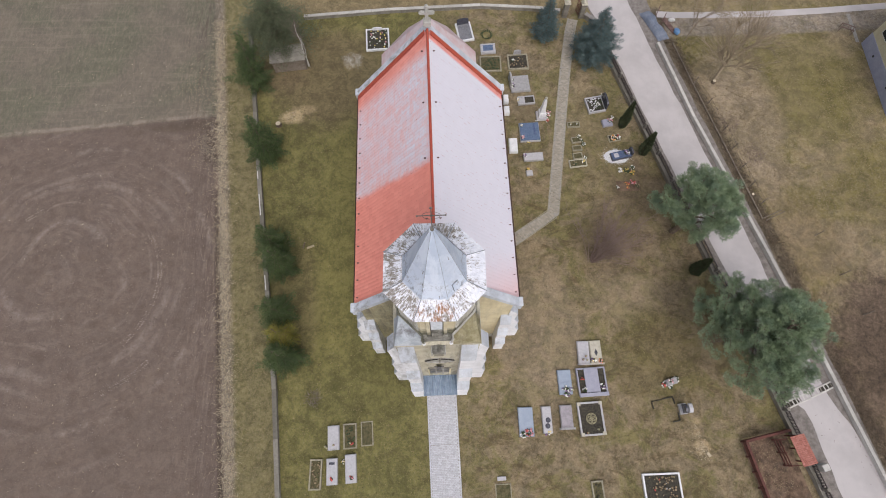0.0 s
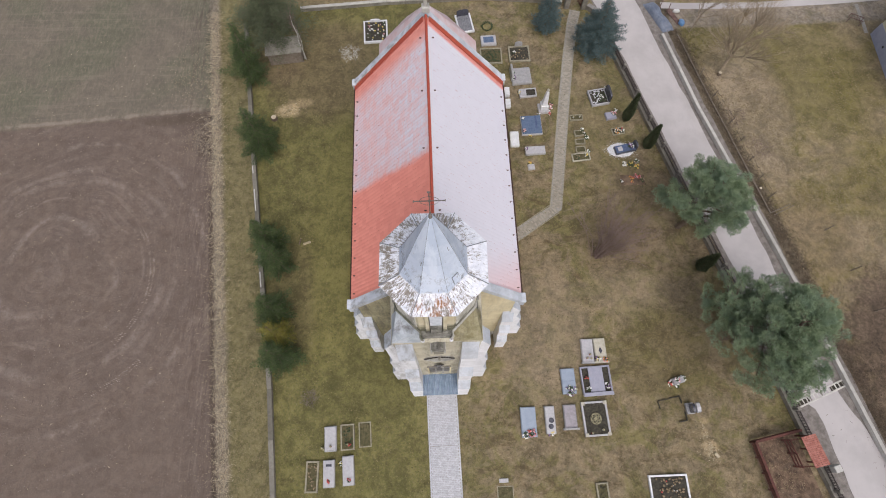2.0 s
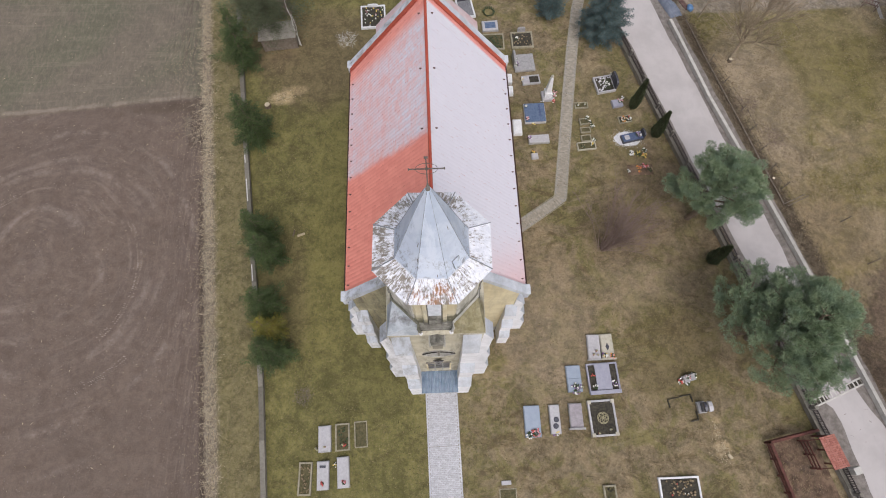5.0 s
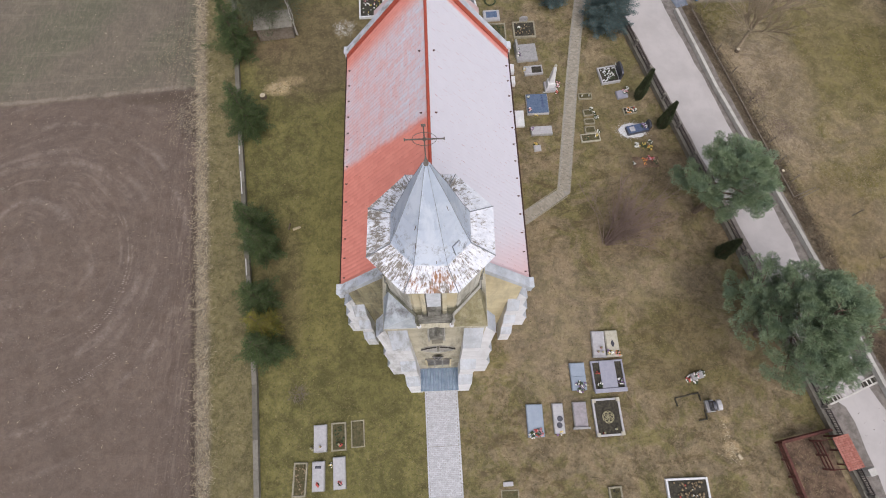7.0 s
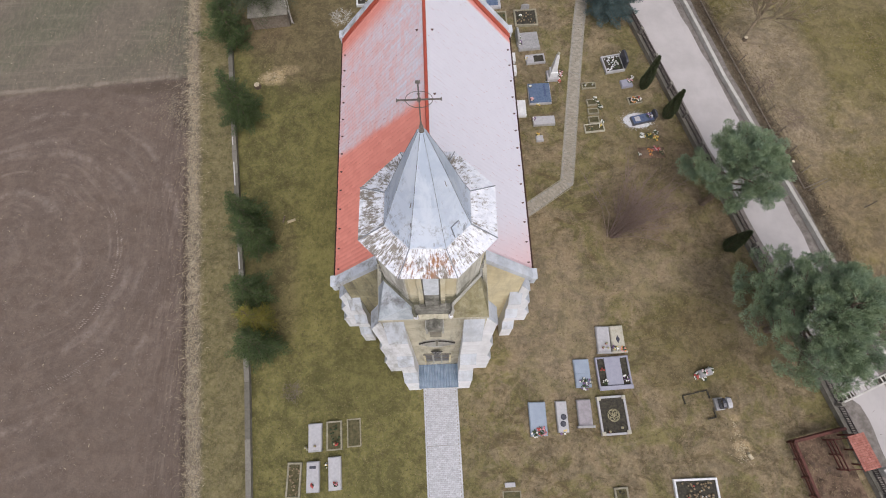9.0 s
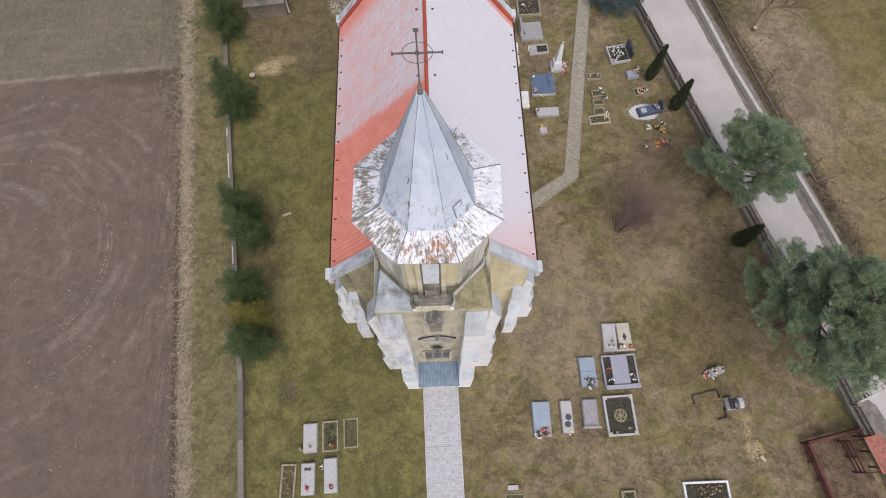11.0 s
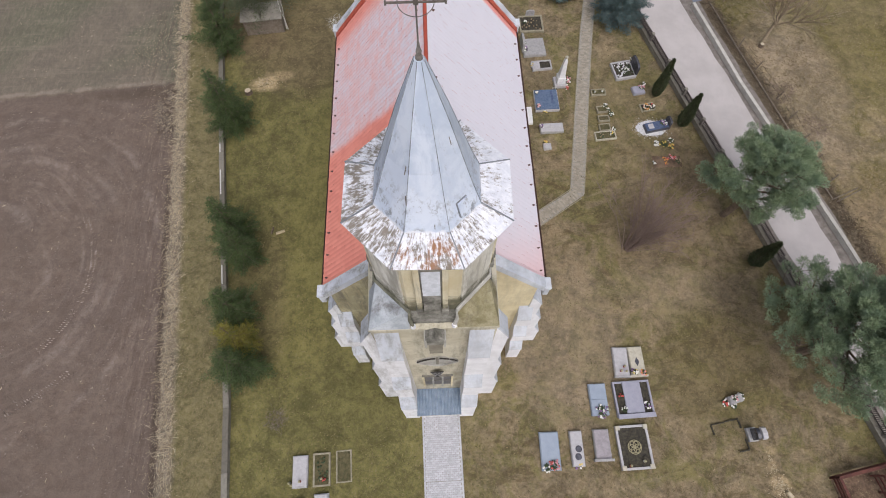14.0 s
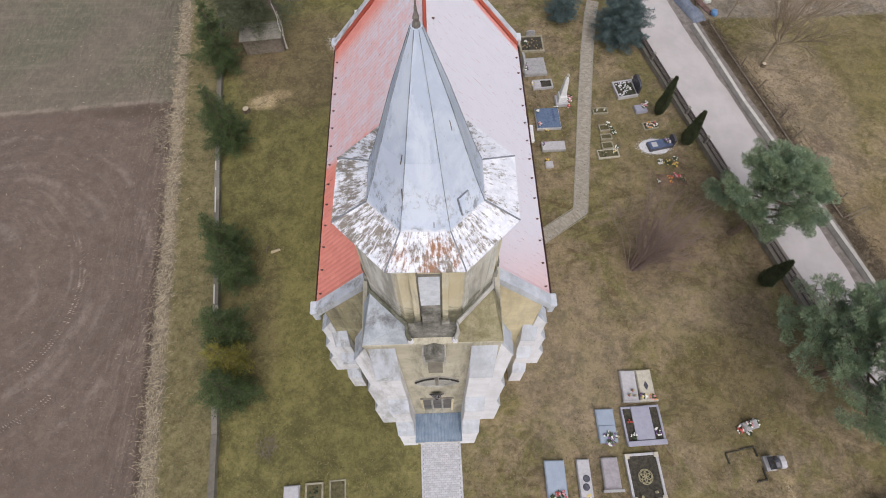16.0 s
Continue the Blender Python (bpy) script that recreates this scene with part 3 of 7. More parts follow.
def tube(points, r0, r1, n=5, bm=None):
    """A tapered tube through points."""
    own = bm or bmesh.new()
    rings, k = [], len(points) - 1
    for i, p in enumerate(points):
        p = Vector(p)
        d = (Vector(points[min(i + 1, k)]) - Vector(points[max(i - 1, 0)])).normalized()
        u = d.orthogonal().normalized()
        w = d.cross(u)
        r = r0 + (r1 - r0) * i / k
        rings.append([p + (u * math.cos(2 * math.pi * j / n) + w * math.sin(2 * math.pi * j / n)) * r for j in range(n)])
    return loft(rings, own)


# ---- ground and setting ----
def make_ground_sheet():
    bm = bmesh.new()
    xs = [-1500, -300, -90] + [-60 + 3 * i for i in range(41)] + [90, 300, 1500]
    ys = [-1500, -300, -60] + [-30 + 3 * i for i in range(31)] + [90, 300, 1500]
    vs = [[bm.verts.new((x, y, 0.0)) for x in xs] for y in ys]
    for i in range(len(ys) - 1):
        for j in range(len(xs) - 1):
            bm.faces.new((vs[i][j], vs[i][j + 1], vs[i + 1][j + 1], vs[i + 1][j]))
    tagged(finish("ground", bm, GROUND), "olive winter turf, ploughed brown field and dry meadow", "ground", kind="structure")


make_ground_sheet()


def strip(name, rows, z, material, label, category, thick=0.0):
    """A sheet between a left and a right edge; rows of (y, x left, x right), smoothed and slightly uneven at the rim."""
    bm = bmesh.new()
    fine = []
    for (y0, a0, b0), (y1, a1, b1) in zip(rows, rows[1:]):
        n = max(2, int(abs(y1 - y0) / 0.5))
        for i in range(n):
            f = i / n
            fine.append((y0 + (y1 - y0) * f, a0 + (a1 - a0) * f, b0 + (b1 - b0) * f))
    fine.append(rows[-1])
    vs = []
    for y, a, b in fine:
        w = noise.noise((a * 0.7, y * 0.7, 3.1)) * 0.12
        v = noise.noise((b * 0.7, y * 0.7, 8.4)) * 0.12
        vs.append([bm.verts.new((a + w, y, z)), bm.verts.new(((a + b) / 2, y, z + thick)), bm.verts.new((b + v, y, z))])
    for p, q in zip(vs, vs[1:]):
        bm.faces.new((p[0], p[1], q[1], q[0]))
        bm.faces.new((p[1], p[2], q[2], q[1]))
    return tagged(finish(name, bm, material), label, category, kind="structure")


strip("road_shoulder", [(-14, 25.2, 31.0), (-3, 22.9, 27.75), (1.3, 22.1, 26.8), (9.8, 20.0, 24.5), (21, 16.9, 21.6), (30, 14.3, 19.3), (36, 12.9, 18.3)], 0.012, SHOULDER, "gritty grey-brown road shoulder", "road shoulder", 0.004)
strip("road", [(-14, 26.9, 30.2), (-4.05, 24.54, 27.45), (-2.4, 24.22, 27.1), (-0.8, 23.88, 26.55), (0.3, 23.72, 26.15), (1.1, 23.5, 25.7), (1.55, 22.95, 25.45), (2.1, 22.6, 25.2), (9.8, 20.55, 23.25), (14.3, 19.2, 22.15), (21, 17.25, 20.4), (29.4, 14.85, 18.2), (34.4, 13.4, 16.95), (42, 11.0, 15.0)], 0.03, ROAD, "pale dusty asphalt lane along the churchyard", "road", 0.02)


# ---- church ----
STAINED = simple("dark_stained_stone", (0.15, 0.14, 0.12), (0.26, 0.245, 0.21), 3.0, 0.9, 0, 0.01, 0.5)
GREEN_STAIN = simple("green_black_stained_stone", (0.085, 0.085, 0.06), (0.25, 0.245, 0.19), 2.6, 0.95, 0, 0.012, 0.6)
FOOT_STAIN = simple("black_stained_foot_stone", (0.075, 0.072, 0.06), (0.33, 0.32, 0.285), 2.3, 0.95, 0, 0.012, 0.55)
BROACH = simple("grey_blue_broach_sheet", (0.31, 0.34, 0.37), (0.49, 0.52, 0.56), 2.2, 0.7, 0, 0.008, 0.8)
RUSTY = simple("rusty_finial_metal", (0.12, 0.105, 0.095), (0.27, 0.245, 0.22), 22, 0.75)


def make_streaked(name, a, b, runs_at):
    """Plaster washed pale in places, with dark vertical runs and moss near its foot."""
    m = Mat(name, 0.92)
    c = m.mix(m.step(m.noise(1.1, 5, 0.7, (1, 1, 0.5), 0.2), 0.35, 0.65), a, b)
    runs = m.step(m.noise(2.2, 6, 0.7, (1, 1, 0.14), 0.25, 5.0), runs_at, runs_at + 0.16)
    c = m.mix(m.math("MULTIPLY", runs, 0.62), c, (0.23, 0.215, 0.18))
    z = m.math("ADD", m.axes()[2], m.math("MULTIPLY", m.noise(1.8, 6, 0.75, None, 0.5, 6.0), -2.2))
    c = m.mix(m.step(z, 14.15, 15.0, 0.9, 0.0), c, (0.085, 0.085, 0.055))
    return m.out(c, m.noise(24, 4), 0.006)


STREAKED = make_streaked("streaked_belfry_plaster", (0.56, 0.49, 0.33), (0.66, 0.61, 0.47), 0.50)
WASHED = make_streaked("washed_pale_plaster", (0.50, 0.48, 0.42), (0.72, 0.71, 0.67), 0.44)
CHURCH = thing("church", "ochre and white country church with frosted red roof and spired tower", "church", pose(-0.24, 5.37, 0, 0, 0, 0.8))
EAVE_U, EAVE_Z, RIDGE_Z = 4.33, 8.75, 14.2
ROOF_Y0, ROOF_Y1 = 1.35, 14.42
HALF = 4.02                                 # nave wall
SQ, SQ_TOP = 1.78, 14.15                    # tower's square stage
OCT = 1.5                                   # octagon stage


def gable_outline(half, foot, eave_z, apex_z):
    return [(-half, foot), (half, foot), (half, eave_z), (0, apex_z), (-half, eave_z)]


def church_walls():
    part("nave_wall", prism(gable_outline(HALF, 0, 8.75, 13.75), 1.03, 14.6), OCHRE, CHURCH, "weathered ochre plaster walls")
    part("plinth", box(-HALF - 0.08, HALF + 0.08, 0.95, 14.68, 0, 0.7, 0.03), GREY_STONE, CHURCH)
    # raised gable parapets with pale copings
    for y0, y1, lift in ((0.94, 1.36, 0.02), (14.38, 14.76, 0.06)):
        for s in (-1, 1):
            line = [(s * 4.38, 8.47), (s * 0.0, 13.85), (s * 0.0, 14.27 + lift), (s * 4.38, 8.90 + lift)]
            part("coping", prism(line, y0, y1), COPING, CHURCH, "pale frosted coping stones")
            bm = box(s * 4.38 - 0.12, s * 4.38 + 0.12, y0 - 0.02, y1 + 0.03, 8.2, 8.86, 0.04)
            box(s * 4.38 - 0.15, s * 4.38 + 0.15, y0 - 0.04, y1 + 0.04, 8.865, 9.0, 0.03, bm)
            part("kneeler", bm, COPING, CHURCH)
    # cornice under the eaves
    for s in (-1, 1):
        part("eaves_cornice", prism([(s * HALF, 8.3), (s * (HALF + 0.12), 8.3), (s * (HALF + 0.2), 8.56), (s * HALF, 8.56)], 1.37, 14.19), STONE, CHURCH)
    # stone cross on the far gable
    bm = box(-0.2, 0.2, 14.3, 14.66, 14.4, 14.75, 0.03)
    box(-0.09, 0.09, 14.39, 14.57, 14.75, 15.6, 0.02, bm)
    box(-0.3, 0.3, 14.4, 14.56, 15.14, 15.32, 0.02, bm)
    for x, z in ((-0.3, 15.23), (0.3, 15.23), (0, 15.62)):
        r = bmesh.ops.create_icosphere(bm, subdivisions=1, radius=0.12)
        for v in r["verts"]:
            v.co += Vector((x, 14.48, z))
    part("stone_cross", bm, GREY_STONE, CHURCH, "grey stone cross with rounded ends")


GUARD = simple("dull_rusty_steel", (0.10, 0.05, 0.045), (0.17, 0.09, 0.08), 9, 0.7)


def church_roof():
    # underlay, a little below the tiles
    o = 0.05
    roof = part("roof", prism([(-EAVE_U, EAVE_Z - 0.12), (0, RIDGE_Z - 0.12), (EAVE_U, EAVE_Z - 0.12), (EAVE_U, EAVE_Z - o), (0, RIDGE_Z - o), (-EAVE_U, EAVE_Z - o)], ROOF_Y0 + 0.02, ROOF_Y1 - 0.06), RED_METAL, CHURCH, "red tiled pitched roof under patchy frost")
    # gutters and ridge cap
    for s in (-1, 1):
        bm = bmesh.new()
        a = [(s * (EAVE_U + 0.05) + 0.062 * math.cos(t), EAVE_Z - 0.07 + 0.062 * math.sin(t)) for t in [math.pi + math.pi * i / 6 for i in range(7)]]
        b = [(s * (EAVE_U + 0.05) + 0.05 * math.cos(t), EAVE_Z - 0.07 + 0.05 * math.sin(t)) for t in [2 * math.pi - math.pi * i / 6 for i in range(7)]]
        prism(a + b, ROOF_Y0 + 0.05, ROOF_Y1 - 0.08, "y", bm)
        part("gutter", bm, GUTTER, roof, "dark brown half-round gutter")
    cap = [(0.07 * math.cos(t), RIDGE_Z + 0.0 + 0.08 * math.sin(t)) for t in [math.pi * i / 6 for i in range(7)]]
    part("ridge_cap", prism(cap, ROOF_Y0, ROOF_Y1), RED_METAL, roof)
    # flashing along the far parapet
    for s in (-1, 1):
        n = Vector((s * (RIDGE_Z - EAVE_Z), 0, EAVE_U)).normalized() * 0.075
        e, r = Vector((s * EAVE_U, 0, EAVE_Z)) + n, Vector((s * 0.1, 0, RIDGE_Z - 0.12)) + n
        bm = loft([[(e.x, ROOF_Y1 - 0.30, e.z), (e.x, ROOF_Y1 - 0.04, e.z + 0.05), (e.x, ROOF_Y1 - 0.04, e.z - 0.02), (e.x, ROOF_Y1 - 0.3, e.z - 0.03)],
                   [(r.x, ROOF_Y1 - 0.30, r.z), (r.x, ROOF_Y1 - 0.04, r.z + 0.05), (r.x, ROOF_Y1 - 0.04, r.z - 0.02), (r.x, ROOF_Y1 - 0.3, r.z - 0.03)]])
        part("flashing", bm, RED_METAL, roof, "bright red sheet flashing")
    # snow guards
    for s in (-1, 1):
        base = Vector((s * EAVE_U, 0, EAVE_Z))
        up = Vector((-s * EAVE_U, 0, RIDGE_Z - EAVE_Z)).normalized()
        nor = Vector((s * (RIDGE_Z - EAVE_Z), 0, EAVE_U)).normalized()
        slope = math.hypot(EAVE_U, RIDGE_Z - EAVE_Z)
        spots = [(0.34, 0.3 + i * 0.955) for i in range(13)] + [(slope - 0.42, 2.6 + i * 3.1) for i in range(4)]
        for d, y in spots:
            p = base + up * d + nor * 0.04 + Vector((0, ROOF_Y0 + y, 0))
            bm = bmesh.new()
            q = [p - up * 0.035, p + up * 0.055, p + nor * 0.085 - up * 0.01]
            loft([[v + Vector((0, -0.025, 0)) for v in q], [v + Vector((0, 0.025, 0)) for v in q]], bm)
            part("snow_guard", bm, GUARD, roof, "small rusty snow guard")
    return roof


def tile_shape(crown, tail=0.018):
    """One pantile: width along y, length down the slope along -x, crown up."""
    w, l, k = 0.2, 0.40, 4
    top = [(w * (i / k - 0.5), 0.010 + crown * math.sin(math.pi * i / k)) for i in range(k + 1)]
    v = [(0.0, y, z - 0.012) for y, z in top] + [(-l, y, z + tail) for y, z in top] + [(-l, y, z - 0.012) for y, z in top]
    n = k + 1
    f = [(i, i + 1, n + i + 1, n + i) for i in range(k)] + [(n + i, n + i + 1, 2 * n + i + 1, 2 * n + i) for i in range(k)]
    return v, f


def church_tiles(roof):
    v, f = tile_shape(0.013, 0.010)
    me = bpy.data.meshes.new("tile")
    me.from_pydata(v, [], f)
    me.materials.append(TILES)
    slope = math.hypot(EAVE_U, RIDGE_Z - EAVE_Z)
    ang = math.atan2(RIDGE_Z - EAVE_Z, EAVE_U)
    rows, cols = 20, 65
    for s in (-1, 1):
        verts, faces = [], []
        v, f = tile_shape(0.013, 0.010) if s < 0 else tile_shape(0.005, -0.001)
        for c in range(cols):
            for r in range(rows):
                d = min(0.35 * (r + 1) + 0.02, slope - 0.02)
                y = ROOF_Y0 + 0.12 + 0.2 * c
                m = pose(s * (EAVE_U - d * math.cos(ang)), y, EAVE_Z + d * math.sin(ang)) @ Matrix.Rotation(0 if s < 0 else math.pi, 4, "Z") @ Matrix.Rotation(-ang, 4, "Y") @ pose(0, 0, random.uniform(-0.003, 0.003), 0, random.uniform(-0.5, 0.5), random.uniform(-0.6, 0.6))
                if s < 0 and c < 16:
                    ob = new("tile", me)
                    ob.parent = roof
                    ob.matrix_basis = m
                else:
                    k = len(verts)
                    verts += [m @ Vector(p) for p in v]
                    faces += [tuple(k + i for i in q) for q in f]
        tagged(from_data("tiling", verts, faces, TILES, roof), kind="stuff")


def chancel():
    """Lower chancel with a three-sided end behind the far gable."""
    y0 = 14.74
    def ring(h, yy, y2, z):
        return [(-h, y0, z), (h, y0, z), (h, yy, z), (h * 0.42, y2, z), (-h * 0.42, y2, z), (-h, yy, z)]
    part("chancel_wall", loft([ring(2.75, 17.6, 19.6, 0), ring(2.75, 17.6, 19.6, 8.3)]), OCHRE, CHURCH)
    a = ring(3.0, 17.75, 19.85, 8.3)
    b = ring(3.0, 17.75, 19.85, 8.4)
    bm = bmesh.new()
    va, vb = [bm.verts.new(p) for p in a], [bm.verts.new(p) for p in b]
    r0, r1 = bm.verts.new((0, y0, 12.3)), bm.verts.new((0, 17.0, 12.3))
    for i in range(6):
        if i:
            bm.faces.new((va[i], va[(i + 1) % 6], vb[(i + 1) % 6], vb[i]))
    bm.faces.new(va)
    bm.faces.new((vb[1], vb[2], r1, r0))
    bm.faces.new((vb[2], vb[3], r1))
    bm.faces.new((vb[3], vb[4], r1))
    bm.faces.new((vb[4], vb[5], r1))
    bm.faces.new((vb[5], vb[0], r0, r1))
    bm.faces.new((va[0], va[1], vb[1], r0, vb[0]))
    part("chancel_roof", bm, CHANCEL_ROOF, CHURCH, "pale red chancel roof dulled by frost")


def make_chancel_roof():
    m = Mat("frosted_red_sheet", 0.7)
    f = m.step(m.noise(1.5, 5, 0.7), 0.3, 0.7, 0.55, 0.85)
    return m.out(m.mix(f, (0.50, 0.11, 0.06), (0.68, 0.66, 0.70)), m.noise(9, 3), 0.01)


CHANCEL_ROOF = make_chancel_roof()


def buttress(profile, width, m, cap=COPING, body=STONE):
    """A stepped buttress that leans on a wall at y = 0 and stands out to -y; the slopes carry coping slabs."""
    b = new("buttress")
    b.parent = CHURCH
    b.matrix_basis = m
    pts = [(0.0, 0.0)] + [(-d, z) for d, z in reversed(profile)]
    bm = prism(pts, -width / 2, width / 2, "x")
    part("body", bm, body, b)
    for (d0, z0), (d1, z1) in zip(profile, profile[1:]):
        if d1 - d0 > 0.12:
            o, k = 0.025, 0.05
            line = [(-d0 + 0.0, z0 + 0.01), (-d1 - o, z1 - 0.02), (-d1 - o, z1 + k), (-d0, z0 + 0.01 + k * 1.6)]
            part("weathering_slab", prism(line, -width / 2 - 0.015, width / 2 + 0.015, "x"), cap, b)
    return b


TALL = [(0, 13.6), (0.34, 11.5), (0.34, 8.2), (0.64, 7.2), (0.64, 4.8), (0.98, 3.5), (1.05, 0)]
WING = [(0, 7.7), (0.5, 6.7), (0.5, 5.2), (0.82, 4.4), (0.82, 2.8), (1.12, 2.0), (1.17, 0)]
SIDE = [(0, 13.7), (0.46, 12.4), (0.46, 9.0), (0.66, 8.0), (0.66, 5.0), (0.9, 3.8), (0.95, 0)]
SHORT = [(0, 6.35), (0.34, 5.35), (0.34, 4.2), (0.62, 3.5), (0.62, 2.4), (0.88, 1.8), (0.93, 0)]


SPIRE_SEAM = simple("dull_sheet_seam", (0.13, 0.145, 0.165), (0.42, 0.46, 0.52), 3.2, 0.5)


def tower():
    t = part("tower_base", box(-SQ, SQ, -SQ, 2.2, 0, SQ_TOP - 0.25), TOWER_WALL, CHURCH, "stained ochre square tower stage")
    # moulded ledge round the square stage
    bm = loft([[(-SQ - 0.04, -SQ - 0.012, SQ_TOP - 0.25), (SQ + 0.04, -SQ - 0.01, SQ_TOP - 0.25), (SQ + 0.1, 2.0, SQ_TOP - 0.25), (-SQ - 0.1, 2.0, SQ_TOP - 0.25)],
               [(-SQ - 0.04, -SQ - 0.012, SQ_TOP - 0.1), (SQ + 0.04, -SQ - 0.015, SQ_TOP - 0.1), (SQ + 0.1, 2.0, SQ_TOP - 0.1), (-SQ - 0.1, 2.0, SQ_TOP - 0.1)],
               [(-SQ + 0.1, -SQ + 0.1, SQ_TOP + 0.05), (SQ - 0.1, -SQ + 0.1, SQ_TOP + 0.05), (SQ - 0.1, 1.9, SQ_TOP + 0.05), (-SQ + 0.1, 1.9, SQ_TOP + 0.05)]])
    part("ledge", bm, TOWER_WALL, CHURCH)
    # sloping broach stones on the free corners
    for sx, mat, lab in ((-1, BROACH, "grey sheet-metal corner broach"), (1, MOSSY, "mossy corner broach")):
        c = Vector((sx * (SQ + 0.02), -SQ - 0.02, SQ_TOP - 0.02))
        a, b = Vector((sx * 0.66, -SQ - 0.02, SQ_TOP - 0.02)), Vector((sx * (SQ + 0.02), -0.66, SQ_TOP - 0.02))
        ta, tb = Vector((sx * 0.62, -OCT - 0.02, SQ_TOP + 0.75)), Vector((sx * (OCT + 0.02), -0.62, SQ_TOP + 0.75))
        bm = bmesh.new()
        v = [bm.verts.new(p) for p in (c, a, b, ta, tb)]
        for q in ((0, 1, 3), (0, 3, 4), (0, 4, 2), (1, 0, 2), (1, 2, 4, 3)):
            bm.faces.new([v[i] for i in q])
        part("broach", bm, mat, CHURCH, lab)
        # moulding where the broach meets the belfry, with a scrolled lower end
        lo_end = Vector((sx * 0.56, -SQ + 0.02, SQ_TOP + 0.06))
        skin = GREEN_STAIN if sx < 0 else GREY_STONE
        for off, rad in ((0.0, 0.055), (0.15, 0.04)):
            up = Vector((0, 0, off))
            part("broach_moulding", tube([lo_end + up, ta.lerp(a, 0.45) + Vector((0, -0.02, 0.03)) + up, ta + Vector((0, -0.03, 0.02)) + up, tb + Vector((sx * 0.03, 0, 0.02)) + up, tb + Vector((sx * 0.05, 0.3, 0.0)) + up], rad, rad * 0.85, 7), skin, CHURCH, "weathered grey moulding")
        part("moulding_scroll", loft([ngon(0.03, SQ_TOP - 0.02, 8, sx * 0.56, -SQ + 0.02), ngon(0.075, SQ_TOP + 0.05, 8, sx * 0.56, -SQ + 0.02), ngon(0.06, SQ_TOP + 0.2, 8, sx * 0.56, -SQ + 0.02)]), STONE, CHURCH, "small pale scrolled end stone")
    # octagon stage, its foot moulding and weathering
    part("octagon_foot", loft([ngon(OCT + 0.17, SQ_TOP - 0.1), ngon(OCT + 0.17, SQ_TOP + 0.28), ngon(OCT, SQ_TOP + 0.72), ngon(OCT, SQ_TOP + 0.75)]), FOOT_STAIN, CHURCH, "black-stained moulded foot of the octagon")
    o = part("octagon", loft([ngon(OCT, SQ_TOP + 0.7), ngon(OCT, 18.35)]), STREAKED, CHURCH, "stained ochre octagonal belfry")
    for i in range(8):
        a = i * 45.0 - 90.0
        m = pose(0, 0, 0, 0, 0, a + 90)
        if i % 2 == 0:
            # belfry window: deep frame, louvres and sloping sill
            w = new("belfry_window")
            w.parent = CHURCH
            w.matrix_basis = m
            part("opening", box(-0.22, 0.22, -OCT - 0.012, -OCT + 0.05, 15.5, 17.9), STAINED, w)
            for s in (-1, 1):
                part("pilaster", box(s * 0.32 - 0.07, s * 0.32 + 0.07, -OCT - 0.10, -OCT + 0.02, 15.3, 18.2, 0.015), STREAKED, w)
                part("reveal", box(s * 0.235 - 0.015, s * 0.235 + 0.015, -OCT - 0.06, -OCT + 0.02, 15.7, 18.2), STAINED, w)
                part("corbel", box(s * 0.32 - 0.1, s * 0.32 + 0.1, -OCT - 0.16, -OCT + 0.02, 15.02, 15.29, 0.02), FOOT_STAIN, w)
            part("sill", prism([(-OCT - 0.2, 15.2), (-OCT, 15.2), (-OCT, 16.25), (-OCT - 0.12, 16.1), (-OCT - 0.2, 15.5)], -0.21, 0.21, "x"), FOOT_STAIN, w)
            for k in range(5):
                z = 16.45 + k * 0.28
                part("louvre", prism([(-OCT - 0.11, z), (-OCT - 0.02, z + 0.2), (-OCT - 0.02, z + 0.225), (-OCT - 0.125, z + 0.02)], -0.21, 0.21, "x"), LOUVRE, w)
        else:
            part("blind_panel", prism([(-OCT - 0.05, 15.3), (-OCT + 0.02, 15.3), (-OCT + 0.02, 18.0), (-OCT - 0.05, 18.0)], -0.5, 0.5, "x"), WASHED, CHURCH, "washed pale panel with dark runs").matrix_basis = m
    part("belfry_cornice", loft([ngon(OCT + 0.02, 18.1), ngon(OCT + 0.1, 18.2), ngon(OCT + 0.1, 18.32), ngon(1.66, 18.45), ngon(1.7, 18.5)]), STONE, CHURCH)
    # skirt roof in eight sheets, spire in panels
    A0, Z0, A1, Z1 = 1.77, 18.58, 1.10, 18.86
    part("skirt_deck", loft([ngon(1.72, 18.5), ngon(1.72, 18.56), ngon(1.0, 18.8), ngon(1.0, 18.82)]), SEAM, CHURCH)
    k = math.tan(math.pi / 8)
    for i in range(8):
        m = pose(0, 0, 0, 0, 0, i * 45.0 - 1.3)
        h0, h1 = A0 * k - 0.004, A1 * k - 0.004
        bm = loft([[(-h0, -A0, Z0), (h0, -A0, Z0), (h1, -A1, Z1), (-h1, -A1, Z1)], [(-h0, -A0, Z0 + 0.025), (h0, -A0, Z0 + 0.025), (h1, -A1, Z1 + 0.025), (-h1, -A1, Z1 + 0.025)]])
        part("skirt_sheet", bm, SKIRT, CHURCH, "white-painted skirt roof sheet flaking to rust").matrix_basis = m
        c0 = Vector((A0 * k, -A0, Z0 + 0.03))
        c1 = Vector((A1 * k, -A1, Z1 + 0.03))
        part("skirt_seam", tube([c0, c1], 0.018, 0.018, 4), SEAM, CHURCH).matrix_basis = m
    apex = Vector((0, 0, 22.45))
    levels = [(1.10, 18.84), (0.885, 19.55), (0.665, 20.36), (0.435, 21.22), (0.07, 22.44)]
